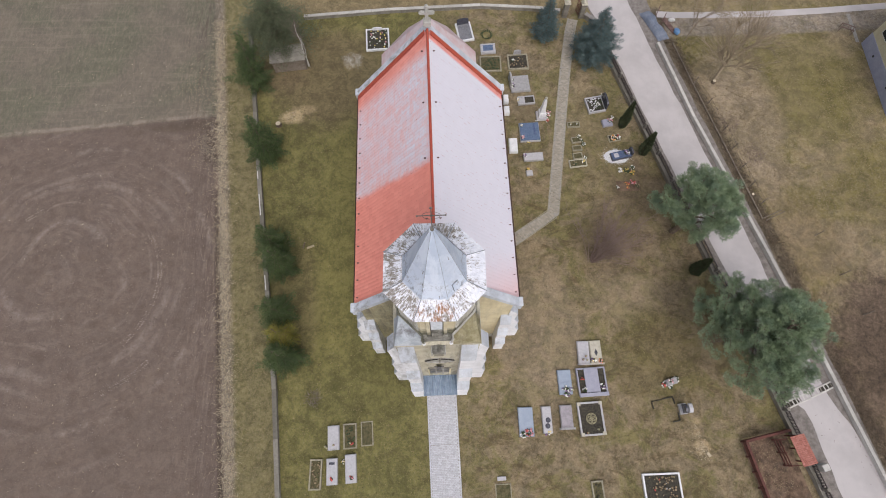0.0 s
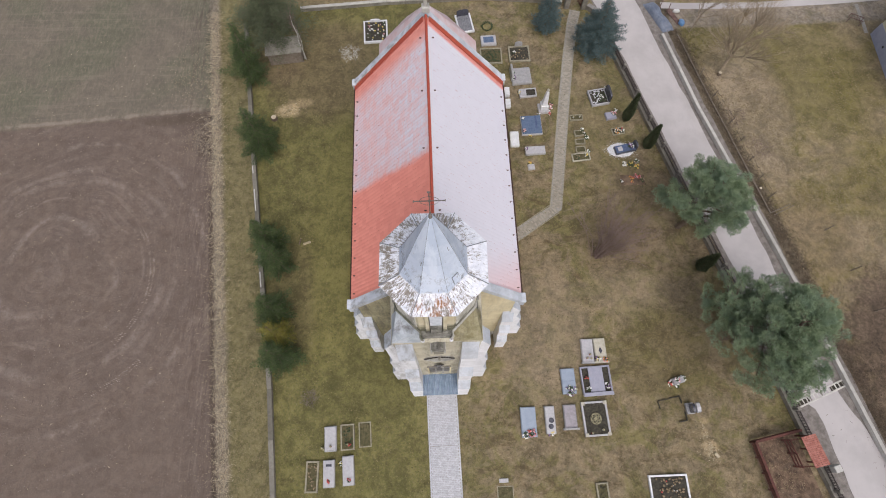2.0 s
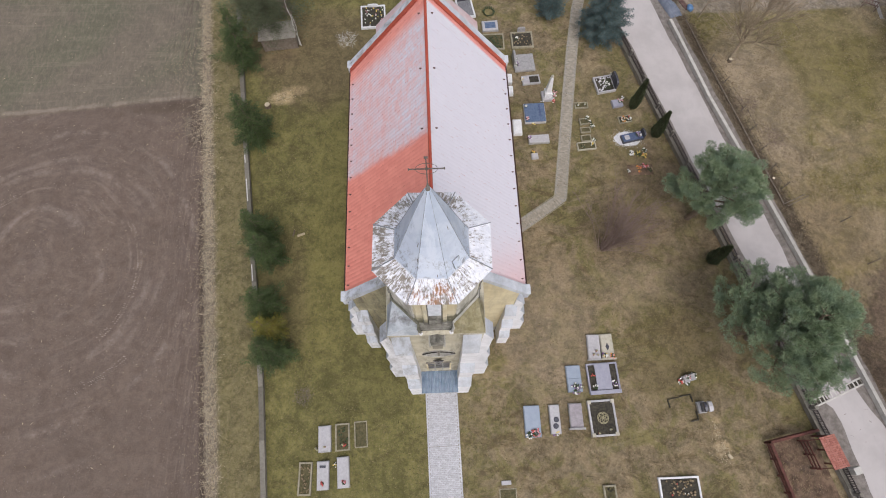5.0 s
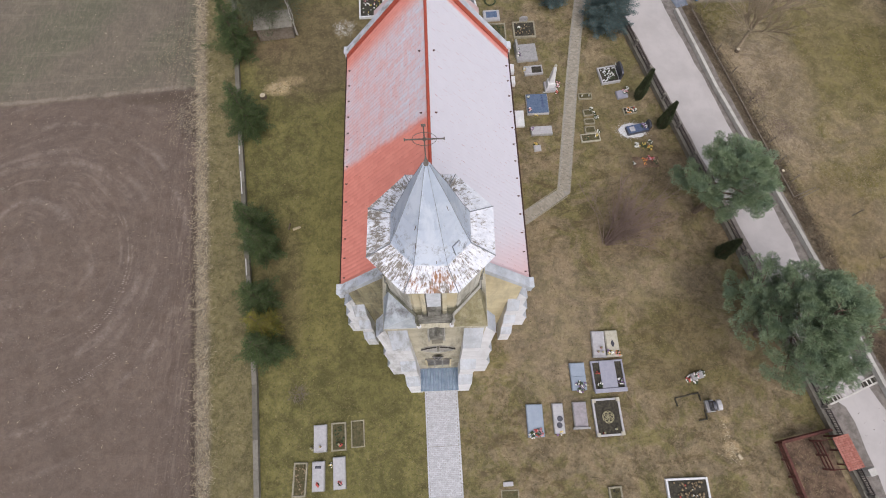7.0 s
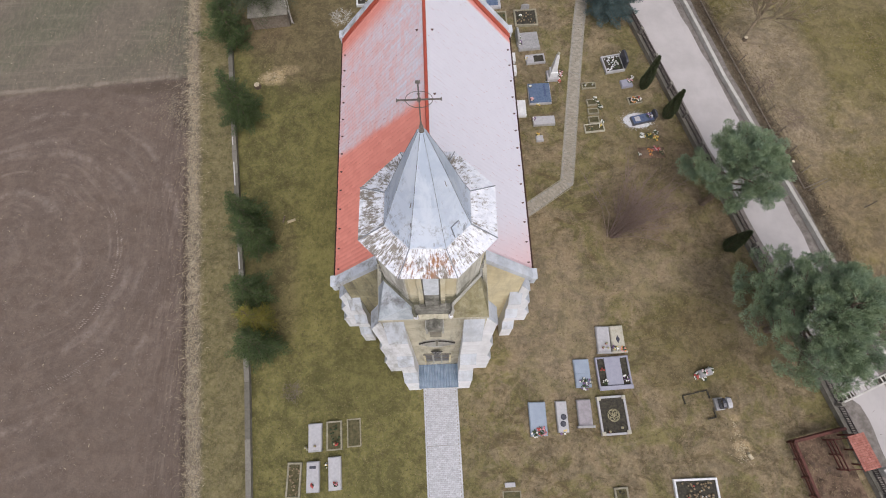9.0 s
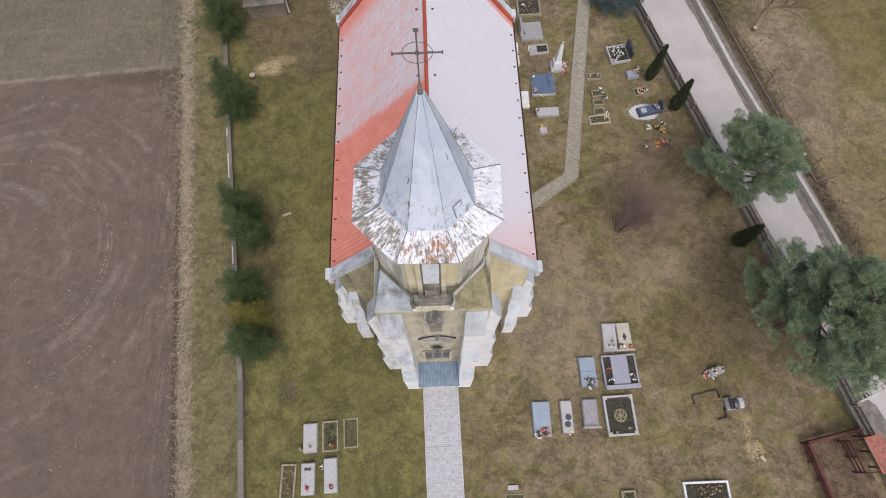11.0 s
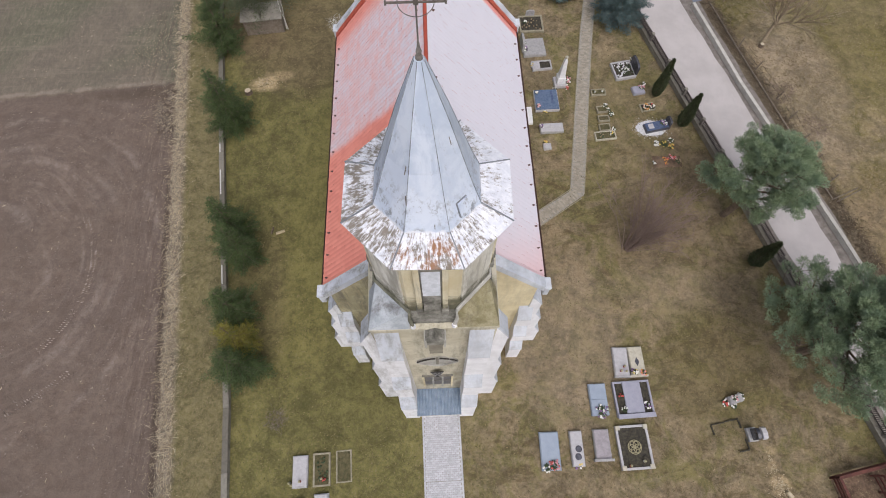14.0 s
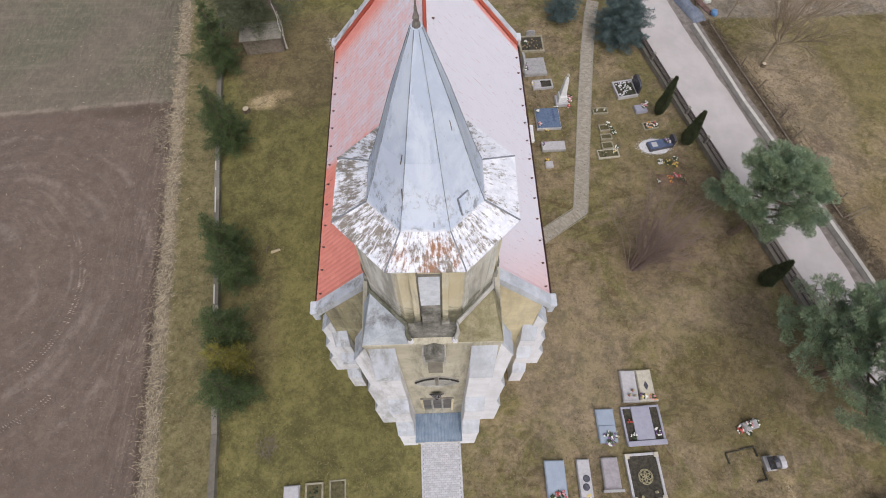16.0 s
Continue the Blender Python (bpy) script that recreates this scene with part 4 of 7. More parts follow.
    spire = part("spire", loft([ngon(a - 0.02, z) for a, z in levels]), SEAM, CHURCH, "grey-blue sheet-metal spire with standing seams")
    for i in range(8):
        m = pose(0, 0, 0, 0, 0, i * 45.0 - 1.3)
        for j in range(4):
            (a0, z0), (a1, z1) = levels[j], levels[j + 1]
            for s in (1,):
                x0, x1 = -a0 * k + 0.005, a0 * k - 0.005
                u0, u1 = -a1 * k + 0.005, a1 * k - 0.005
                lap = 0.004
                bm = loft([[(x0, -a0 - lap, z0 + 0.004), (x1, -a0 - lap, z0 + 0.004), (u1, -a1 - lap, z1), (u0, -a1 - lap, z1)], [(x0, -a0 + 0.02, z0 + 0.004), (x1, -a0 + 0.02, z0 + 0.004), (u1, -a1 + 0.015, z1), (u0, -a1 + 0.015, z1)]])
                part("panel", bm, SPIRE, spire).matrix_basis = m
        ridge = [(a * k + 0.004, -a - 0.006, z) for a, z in levels]
        part("hip_seam", tube(ridge, 0.009, 0.006, 4), SPIRE_SEAM, spire).matrix_basis = m
    # hatch near the foot of the spire, on its south-east face, and climbing irons
    ht = new("spire_hatch")
    ht.parent = CHURCH
    ht["label"] = "small raised sheet-metal hatch"
    ht.matrix_basis = pose(0, 0, 0, 0, 0, 43.7)
    lo, hi = (-1.055, 19.02), (-0.925, 19.42)
    for w, g, mat, nm in ((0.135, 0.035, SEAM, "frame"), (0.12, 0.06, SPIRE, "lid")):
        part(nm, loft([[(-w, lo[0] + 0.02, lo[1]), (w, lo[0] + 0.02, lo[1]), (w, hi[0] + 0.02, hi[1]), (-w, hi[0] + 0.02, hi[1])],
                       [(-w, lo[0] - g, lo[1] + 0.012), (w, lo[0] - g, lo[1] + 0.012), (w, hi[0] - g, hi[1] + 0.012), (-w, hi[0] - g, hi[1] + 0.012)]]), mat, ht)
    for a, x0, z0, z1 in ((43.7, 0.10, 20.75, 21.0), (-1.3, -0.36, 19.62, 19.86), (-1.3, 0.16, 18.98, 19.1), (-46.3, 0.2, 20.3, 20.5)):
        yz = lambda z: -1.10 + (z - 18.84) * 0.2885 - 0.012
        part("climbing_iron", tube([(x0, yz(z0), z0), (x0, yz(z1), z1)], 0.011, 0.011, 4), IRON, CHURCH).matrix_basis = pose(0, 0, 0, 0, 0, a)
    # finial and iron cross
    bm = loft([ngon(a, z, 8) for a, z in ((0.048, 22.38), (0.054, 22.47), (0.033, 22.52), (0.043, 22.57), (0.024, 22.64), (0.016, 22.74))])
    part("finial", bm, RUSTY, CHURCH, "rusty finial knob")
    c = 23.41
    bm = box(-0.012, 0.012, -0.012, 0.012, 22.5, 23.89)
    box(-0.375, 0.375, -0.011, 0.011, c - 0.011, c + 0.011, 0, bm)
    box(-0.032, 0.032, -0.016, 0.016, c - 0.032, c + 0.032, 0, bm)
    for s in (-1, 1):
        box(s * 0.383 - 0.012, s * 0.383 + 0.012, -0.016, 0.016, c - 0.03, c + 0.03, 0, bm)
    box(-0.04, 0.04, -0.02, 0.02, 23.87, 23.90, 0, bm)
    ring = [(0.235 * math.cos(2 * math.pi * i / 28), 0, c + 0.235 * math.sin(2 * math.pi * i / 28)) for i in range(29)]
    tube(ring, 0.006, 0.006, 5, bm)
    part("iron_cross", bm, IRON, CHURCH, "wrought-iron cross with a ring")
    # front buttresses of the tower and corner buttresses of the nave
    for s in (-1, 1):
        buttress(TALL, 0.68, pose(s * 1.36, -SQ, 0))
        buttress(SIDE, 0.62, pose(s * SQ, -SQ + 0.36, 0, 0, 0, 90 * s))
        buttress(SHORT, 0.6, pose(s * (HALF - 0.1), 1.03, 0))
        buttress(WING, 0.6, pose(s * HALF, 1.28, 0, 0, 0, 90 * s))


NICHE = simple("dark_brown_plaster", (0.20, 0.18, 0.145), (0.29, 0.265, 0.215), 2.0, 0.95, 0, 0.006, 0.2)
BROWN_GLASS = simple("dull_brown_glass", (0.085, 0.068, 0.052), (0.14, 0.115, 0.09), 3, 0.35, 0, 0, 0, 0.4)
LOUVRE = simple("pale_louvre_board", (0.40, 0.42, 0.455), (0.54, 0.56, 0.60), 5, 0.7)


def front():
    f = -SQ
    # little gabled niche on brackets with a flat dark panel under it
    niche = new("niche_window")
    niche.parent = CHURCH
    part("dark_panel", box(-0.2, 0.24, f - 0.012, f + 0.05, 10.75, 13.0, 0.004), NICHE, niche)
    part("hood", prism([(-0.25, 13.3), (0.29, 13.3), (0.29, 13.92), (0.02, 14.12), (-0.25, 13.92)], f - 0.30, f - 0.01), FOOT_STAIN, niche, "small black-stained gabled hood")
    for s in (-1, 1):
        part("cheek", box(0.02 + s * 0.275 - 0.035, 0.02 + s * 0.275 + 0.035, f - 0.32, f, 13.05, 13.88, 0.012), GREY_STONE, niche)
    part("sill", prism([(f - 0.2, 12.95), (f - 0.01, 12.95), (f - 0.01, 13.29), (f - 0.29, 13.29)], -0.2, 0.24, "x"), GREY_STONE, niche)
    # eye-shaped relief above the portal: a moulded rim of two arcs round a sunk field
    cx, cz, hw, up, dn = 0.04, 9.66, 0.72, 0.56, 0.62
    top = [(cx + hw * k, cz + up * (1 - k * k)) for k in [-1 + i / 8 for i in range(17)]]
    low = [(cx + hw * k, cz - dn * (1 - k * k)) for k in [1 - i / 8 for i in range(17)]][1:-1]
    relief = part("arch_relief", prism(top + low, f - 0.05, f), GREY_STONE, CHURCH, "eye-shaped moulded stone relief above the portal")
    for k0, k1 in ((-0.98, -0.1), (0.1, 0.98)):
        ks = [k0 + (k1 - k0) * i / 8 for i in range(9)]
        part("upper_rib", tube([(cx + hw * k, f - 0.08, cz + up * (1 - k * k)) for k in ks], 0.03, 0.03, 6), DARK, relief, "dark upper rib")
    part("lower_rib", tube([(cx + hw * k, f - 0.08, cz - dn * (1 - k * k)) for k in [-1 + i / 8 for i in range(17)]], 0.04, 0.04, 6), GREY_STONE, relief)
    part("key_stone", box(cx - 0.05, cx + 0.05, f - 0.13, f - 0.051, cz - 0.25, cz + up + 0.08, 0.012), STAINED, relief)
    win = new("portal_window")
    win.parent = CHURCH
    part("pane", box(-0.56, 0.56, f - 0.014, f + 0.05, 4.1, 6.4), BROWN_GLASS, win, "dull brown window panes")
    for x in (-0.6, -0.2, 0.2, 0.6):
        part("mullion", box(x - 0.04, x + 0.04, f - 0.10, f, 4.0, 6.5, 0.01), OCHRE if abs(x) > 0.5 else GREY_STONE, win)
    part("transom", box(-0.64, 0.64, f - 0.08, f, 6.45, 6.55, 0.01), STAINED, win)
    part("glazing_bar", box(-0.56, 0.56, f - 0.03, f - 0.015, 5.2, 5.26), STAINED, win)
    # door under the canopy
    door = new("portal_door")
    door.parent = CHURCH
    part("leaf", box(-0.75, 0.75, f - 0.05, f + 0.02, 0.15, 2.35), WOOD, door, "dark wooden double door")
    part("step", box(-1.02, 1.02, f - 1.0, f - 0.06, 0.0, 0.14, 0.02), CONCRETE, door)
    # triangular iron ornament
    lan = new("portal_ornament")
    lan.parent = CHURCH
    ly = f - 0.10
    part("plate", prism([(-0.26, 7.85), (0.26, 7.85), (0.03, 6.75), (-0.03, 6.75)], ly - 0.03, ly), DARK, lan, "black triangular wrought-iron plate")
    for k in range(3):
        n = 4 - k
        for i in range(n):
            x, z = (i - (n - 1) / 2) * 0.125, 7.74 - k * 0.3
            part("scroll", tube([(x + 0.045 * math.cos(t), ly - 0.045, z + 0.09 * math.sin(t)) for t in [2 * math.pi * j / 8 for j in range(9)]], 0.008, 0.008, 4), SLAB_GREY, lan)
    # corrugated canopy between the buttresses
    can = new("porch_canopy")
    can.parent = CHURCH
    n = 84
    verts, faces = [], []
    for i in range(n + 1):
        x = -1.03 + 2.06 * i / n
        w = 0.034 * math.cos(2 * math.pi * i / 6)
        for y, z in ((f - 0.02, 2.82), (f - 1.2, 2.52), (f - 1.2, 2.50), (f - 0.02, 2.80)):
            verts.append((x, y, z + w))
    for i in range(n):
        a = 4 * i
        for j in range(4):
            faces.append((a + j, a + (j + 1) % 4, a + 4 + (j + 1) % 4, a + 4 + j))
    from_data("sheet", verts, faces, CANOPY, can, "grey-blue corrugated sheet")
    part("edge_beam", box(-1.04, 1.04, f - 1.2, f - 1.12, 2.36, 2.465, 0.01), GREY_STONE, can)


church_walls()
ROOF = church_roof()
chancel()
tower()
front()


# ---- paths, walls, fences ----
def paver_mesh(w, l, h, material):
    """One paving block with a small chamfer, its top centre at the origin."""
    c = 0.006
    a = [(-w / 2 + c, -l / 2 + c, 0), (w / 2 - c, -l / 2 + c, 0), (w / 2 - c, l / 2 - c, 0), (-w / 2 + c, l / 2 - c, 0)]
    b = [(-w / 2, -l / 2, -c), (w / 2, -l / 2, -c), (w / 2, l / 2, -c), (-w / 2, l / 2, -c)]
    d = [(x, y, -h) for x, y, _ in b]
    f = [(0, 1, 2, 3)] + [(4 + i, 4 + (i + 1) % 4, (i + 1) % 4, i) for i in range(4)] + [(8 + i, 8 + (i + 1) % 4, 4 + (i + 1) % 4, 4 + i) for i in range(4)]
    return a + b + d, f


def ribbon(name, points, width, z, material, label, category):
    """A flat band along a line."""
    bm = bmesh.new()
    vs = []
    for i, p in enumerate(points):
        p = Vector((*p, 0))
        a = Vector((*points[max(i - 1, 0)], 0))
        b = Vector((*points[min(i + 1, len(points) - 1)], 0))
        n = (b - a).normalized().cross(Vector((0, 0, 1)))
        vs.append([bm.verts.new((p - n * width / 2).to_tuple()[:2] + (z,)), bm.verts.new((p + n * width / 2).to_tuple()[:2] + (z,))])
    for p, q in zip(vs, vs[1:]):
        bm.faces.new((p[0], p[1], q[1], q[0]))
    return tagged(finish(name, bm, material), label, category, kind="structure")


SIDE_PATH = [(5.15, 13.2), (8.42, 15.42), (9.86, 24.1), (10.62, 28.4), (11.35, 32.0), (11.75, 33.4)]


def kerb_line(points, offset, w, h, material, parent):
    """Low edging stones along a line, one metre each."""
    for (x0, y0), (x1, y1) in zip(points, points[1:]):
        d = Vector((x1 - x0, y1 - y0, 0))
        n = max(1, round(d.length))
        a = math.degrees(math.atan2(d.y, d.x))
        for i in range(n):
            c = Vector((x0, y0, 0)) + d * (i + 0.5) / n
            ob = part("edging_stone", box(-d.length / n / 2 + 0.006, d.length / n / 2 - 0.006, offset - w / 2, offset + w / 2, -0.1, h, 0.01), material, parent)
            ob.matrix_basis = pose(c.x, c.y, 0, 0, 0, a)


ribbon("road", [(19.0, 33.75), (20.8, 33.62), (24, 33.56), (27.5, 33.55), (33, 33.78), (38.6, 34.16), (48, 35.0), (60, 36.2)], 0.66, 0.03, ROAD, "narrow pale lane crossing behind the meadow", "road")
ribbon("pavement", [(35.42, 33.4), (35.42, 31.5), (35.4, 30.4)], 0.3, 0.02, JOINT, "narrow pale concrete path to the far lane", "path")


def east_x(y):
    """The line of the fence beside the lane."""
    return 14.43 - 0.273 * (y - 28.34)


def run_wall(name, pts, w, h, body, cap, label, category, step=1.2, cap_over=0.03):
    """A low wall along a line with coping slabs of their own."""
    wall = thing(name, label, category, kind="structure")
    for (x0, y0), (x1, y1) in zip(pts, pts[1:]):
        d = Vector((x1 - x0, y1 - y0, 0))
        a = math.degrees(math.atan2(d.y, d.x))
        mid = Vector((x0 + x1, y0 + y1, 0)) / 2
        b = part("wall_body", box(-d.length / 2, d.length / 2, -w / 2, w / 2, 0, h - 0.07), body, wall)
        b.matrix_basis = pose(mid.x, mid.y, 0, 0, 0, a)
        n = max(1, round(d.length / step))
        for i in range(n):
            c = Vector((x0, y0, 0)) + d * (i + 0.5) / n
            l = d.length / n
            s = part("coping_slab", box(-l / 2 + 0.008, l / 2 - 0.008, -w / 2 - cap_over, w / 2 + cap_over, h - 0.069, h, 0.012), cap, wall)
            s.matrix_basis = pose(c.x, c.y, random.uniform(-0.006, 0.006), 0, random.uniform(-0.4, 0.4), a + random.uniform(-0.5, 0.5))
    return wall


COPING_D = varied("mossy_coping_slabs", (0.14, 0.128, 0.105), (0.24, 0.222, 0.19))
COPING_V = varied("weathered_coping_slabs", (0.23, 0.215, 0.20), (0.37, 0.35, 0.33))
CONCRETE_V = varied("pale_wall_slabs", (0.40, 0.38, 0.35), (0.54, 0.52, 0.485), 0.92, 3)
run_wall("wall_west", [(-15.6, 32.5), (-13.47, 18.16), (-11.11, 3.18), (-10.4, -3.0), (-8.9, -14)], 0.24, 0.4, OLD_CONCRETE, COPING_D, "low grey concrete churchyard wall on the field side", "wall", 1.6)
run_wall("wall_north", [(-11.2, 34.0), (-4, 34.55), (3.9, 34.85), (8.6, 34.45), (10.7, 34.1)], 0.22, 0.4, OLD_CONCRETE, CONCRETE_V, "low churchyard wall with pale coping", "wall", 1.5)
run_wall("wall_east", [(18.5, 30.5), (20.2, 23.2), (22.36, 15.6), (24.05, 9.5), (27.2, -2.8), (30.0, -14)], 0.19, 0.4, CONCRETE, CONCRETE_V, "pale concrete retaining wall beside the lane", "wall", 3.0, 0.02)


def bar_fence():
    """Steel bar panels on a low concrete wall along the lane."""
    y0, y1 = 29.4, -13.0
    pts = [(east_x(y), y) for y in (29.4, 14.0, 4.0, -13.0)]
    run_wall("wall_fence_base", pts, 0.28, 0.42, OLD_CONCRETE, COPING_D, "low concrete base wall of the lane fence", "wall", 2.4)
    ang = math.degrees(math.atan2(-1, 0.273))
    L = 2.42
    total = math.hypot(y0 - y1, 0.273 * (y0 - y1))
    n = int(total / L)
    fence = thing("lane_fence", "dark steel bar fence with posts on a concrete base", "fence")
    first = new("panel")
    first.parent = fence
    for z in (0.1, 0.44):
        part("rail", box(-L / 2 + 0.1, L / 2 - 0.1, -0.02, 0.02, z, z + 0.04), BAR, first)
    bar_ob = part("bar", box(-0.016, 0.016, -0.016, 0.016, 0.03, 0.54), BAR, first)
    k = 24
    for i in range(k):
        x = -L / 2 + 0.14 + (L - 0.28) * i / (k - 1)
        if i:
            o = new("bar", bar_ob.data)
            o.parent = first
        else:
            o = bar_ob
        o.location = (x, 0, 0)
    post0 = new("post")
    post0.parent = fence
    part("shaft", box(-0.08, 0.08, -0.08, 0.08, 0, 0.58, 0.01), POST_DARK, post0)
    part("cap", box(-0.1, 0.1, -0.1, 0.1, 0.58, 0.62, 0.012), OLD_CONCRETE, post0)
    for i in range(n + 1):
        y = y0 + (y1 - y0) * i / n
        m = pose(east_x(y), y, 0.40, 0, 0, ang)
        if i == 0:
            post0.matrix_basis = m
        else:
            copy_thing(post0, m)
        if i < n:
            ym = y + (y1 - y0) / n / 2
            m = pose(east_x(ym) + 0.04, ym, 0.40, 0, 0, ang)
            if i == 0:
                first.matrix_basis = m
            else:
                copy_thing(first, m)


POST_DARK = simple("stained_concrete_post", (0.13, 0.12, 0.11), (0.21, 0.195, 0.18), 4, 0.95)
bar_fence()


def lane_grating():
    """Drainage channel with an iron grating across the lane."""
    a, b = Vector((22.45, 1.42, 0)), Vector((26.0, 2.78, 0))
    d = b - a
    m = pose(*((a + b) / 2), 0, 0, math.degrees(math.atan2(d.y, d.x)))
    g = thing("drain_channel", "concrete drain channel with iron gratings across the lane", "drain", m)
    L = d.length
    for s in (-1, 1):
        part("channel_rim", box(-L / 2, L / 2, s * 0.19 - 0.05, s * 0.19 + 0.05, -0.05, 0.075, 0.01), CONCRETE, g)
    part("channel_floor", box(-L / 2, L / 2, -0.14, 0.14, -0.05, 0.036), BED_DARK, g)
    n = 14
    for i in range(n):
        x = -L / 2 + (i + 0.5) * L / n
        part("slat", box(x - 0.035, x + 0.035, -0.14, 0.14, 0.04, 0.068, 0.004), CONCRETE if i % 3 else OLD_CONCRETE, g)


lane_grating()


def churchyard_gate():
    """Small red-brown gate between two capped pillars at the end of the side path."""
    for i, x in enumerate((11.05, 12.45)):
        p = thing("gate_pillar", "stone gate pillar with a pale round cap", "gate pillar", pose(x, 33.75 - 0.1 * i, 0), "pillars of the small gate")
        part("shaft", box(-0.2, 0.2, -0.2, 0.2, 0, 1.5, 0.02), OLD_CONCRETE, p)
        bm = bmesh.new()
        r = bmesh.ops.create_icosphere(bm, subdivisions=2, radius=0.2)
        for v in r["verts"]:
            v.co.z = v.co.z * 0.7 + 1.66
        box(-0.26, 0.26, -0.26, 0.26, 1.502, 1.58, 0.02, bm)
        part("cap", bm, SLAB_BEIGE, p, "pale stone cap", True)
    for s, a in ((-1, 72), (1, 108)):
        g = thing("gate_leaf", "red-brown steel gate leaf standing open", "gate", pose(11.75 + s * 0.48, 33.7, 0.1, 0, 0, a if s > 0 else a + 0), "leaves of the small gate")
        for z in (0.1, 0.65, 1.2):
            part("rail", box(-0.02, 0.6, -0.02, 0.02, z, z + 0.04), RED_PAINT, g)
        for i in range(7):
            part("bar", box(i * 0.097 - 0.012, i * 0.097 + 0.012, -0.012, 0.012, 0.02, 1.3), RED_PAINT, g)


churchyard_gate()
run_wall("wall_gate_side", [(12.75, 33.6), (13.4, 33.0), (14.3, 30.2)], 0.3, 0.5, OLD_CONCRETE, COPING_V, "short piece of churchyard wall by the gate", "wall", 1.4)


def wire_fence():
    """Old wooden posts with sagging wire beyond the lane."""
    spots = [(20.95, 26.6), (21.6, 24.6), (22.4, 22.16), (22.75, 20.5), (23.05, 18.8), (23.48, 17.28), (23.93, 15.8)]
    for i, (x, y) in enumerate(spots):
        p = thing("wooden_post", "thin weathered wooden fence post in dry grass", "fence post", pose(x, y, 0, random.uniform(-5, 5), random.uniform(-3, 8), 0), "posts of the wire fence")
        part("stake", tube([(0, 0, 0), (0, 0, 0.5), (0.01, 0, 0.85)], 0.045, 0.035, 6), WOOD, p)
    for z in (0.4, 0.75):
        bm = bmesh.new()
        for (x0, y0), (x1, y1) in zip(spots, spots[1:]):
            tube([(x0, y0, z), ((x0 + x1) / 2, (y0 + y1) / 2, z - 0.05), (x1, y1, z)], 0.008, 0.008, 3, bm)
        tagged(finish("fence_wire", bm, BAR), "rusty sagging fence wire between wooden posts", "wire", group="wires of the wire fence")
    rail = [(20.2, 30.7), (21.25, 26.14), (22.35, 21.7), (23.52, 16.94), (24.1, 14.6)]
    bm = bmesh.new()
    for (x0, y0), (x1, y1) in zip(rail, rail[1:]):
        tube([(x0 - 0.35, y0, 0.08), (x1 - 0.35, y1, 0.08)], 0.05, 0.045, 6, bm)
    tagged(finish("timber_edging", bm, WOOD), "dark rotting timber edging in the scrub", "edging")
    for x, y, dx, dy in ((23.75, 14.6, 0.95, 0.25), (24.0, 14.45, 0.9, 0.3), (27.3, 13.18, 0.04, 0.0), (28.3, 10.15, 0.1, 0.05), (29.12, 7.28, 0.06, 0.03)):
        p = thing("old_stake", "leaning grey wooden stake in the meadow", "stake", pose(x, y, 0), "stakes in the meadow")
        part("stake", tube([(0, 0, 0), (dx * 0.5, dy * 0.5, 0.5), (dx, dy, 1.0)], 0.04, 0.03, 6), WOOD, p)


wire_fence()


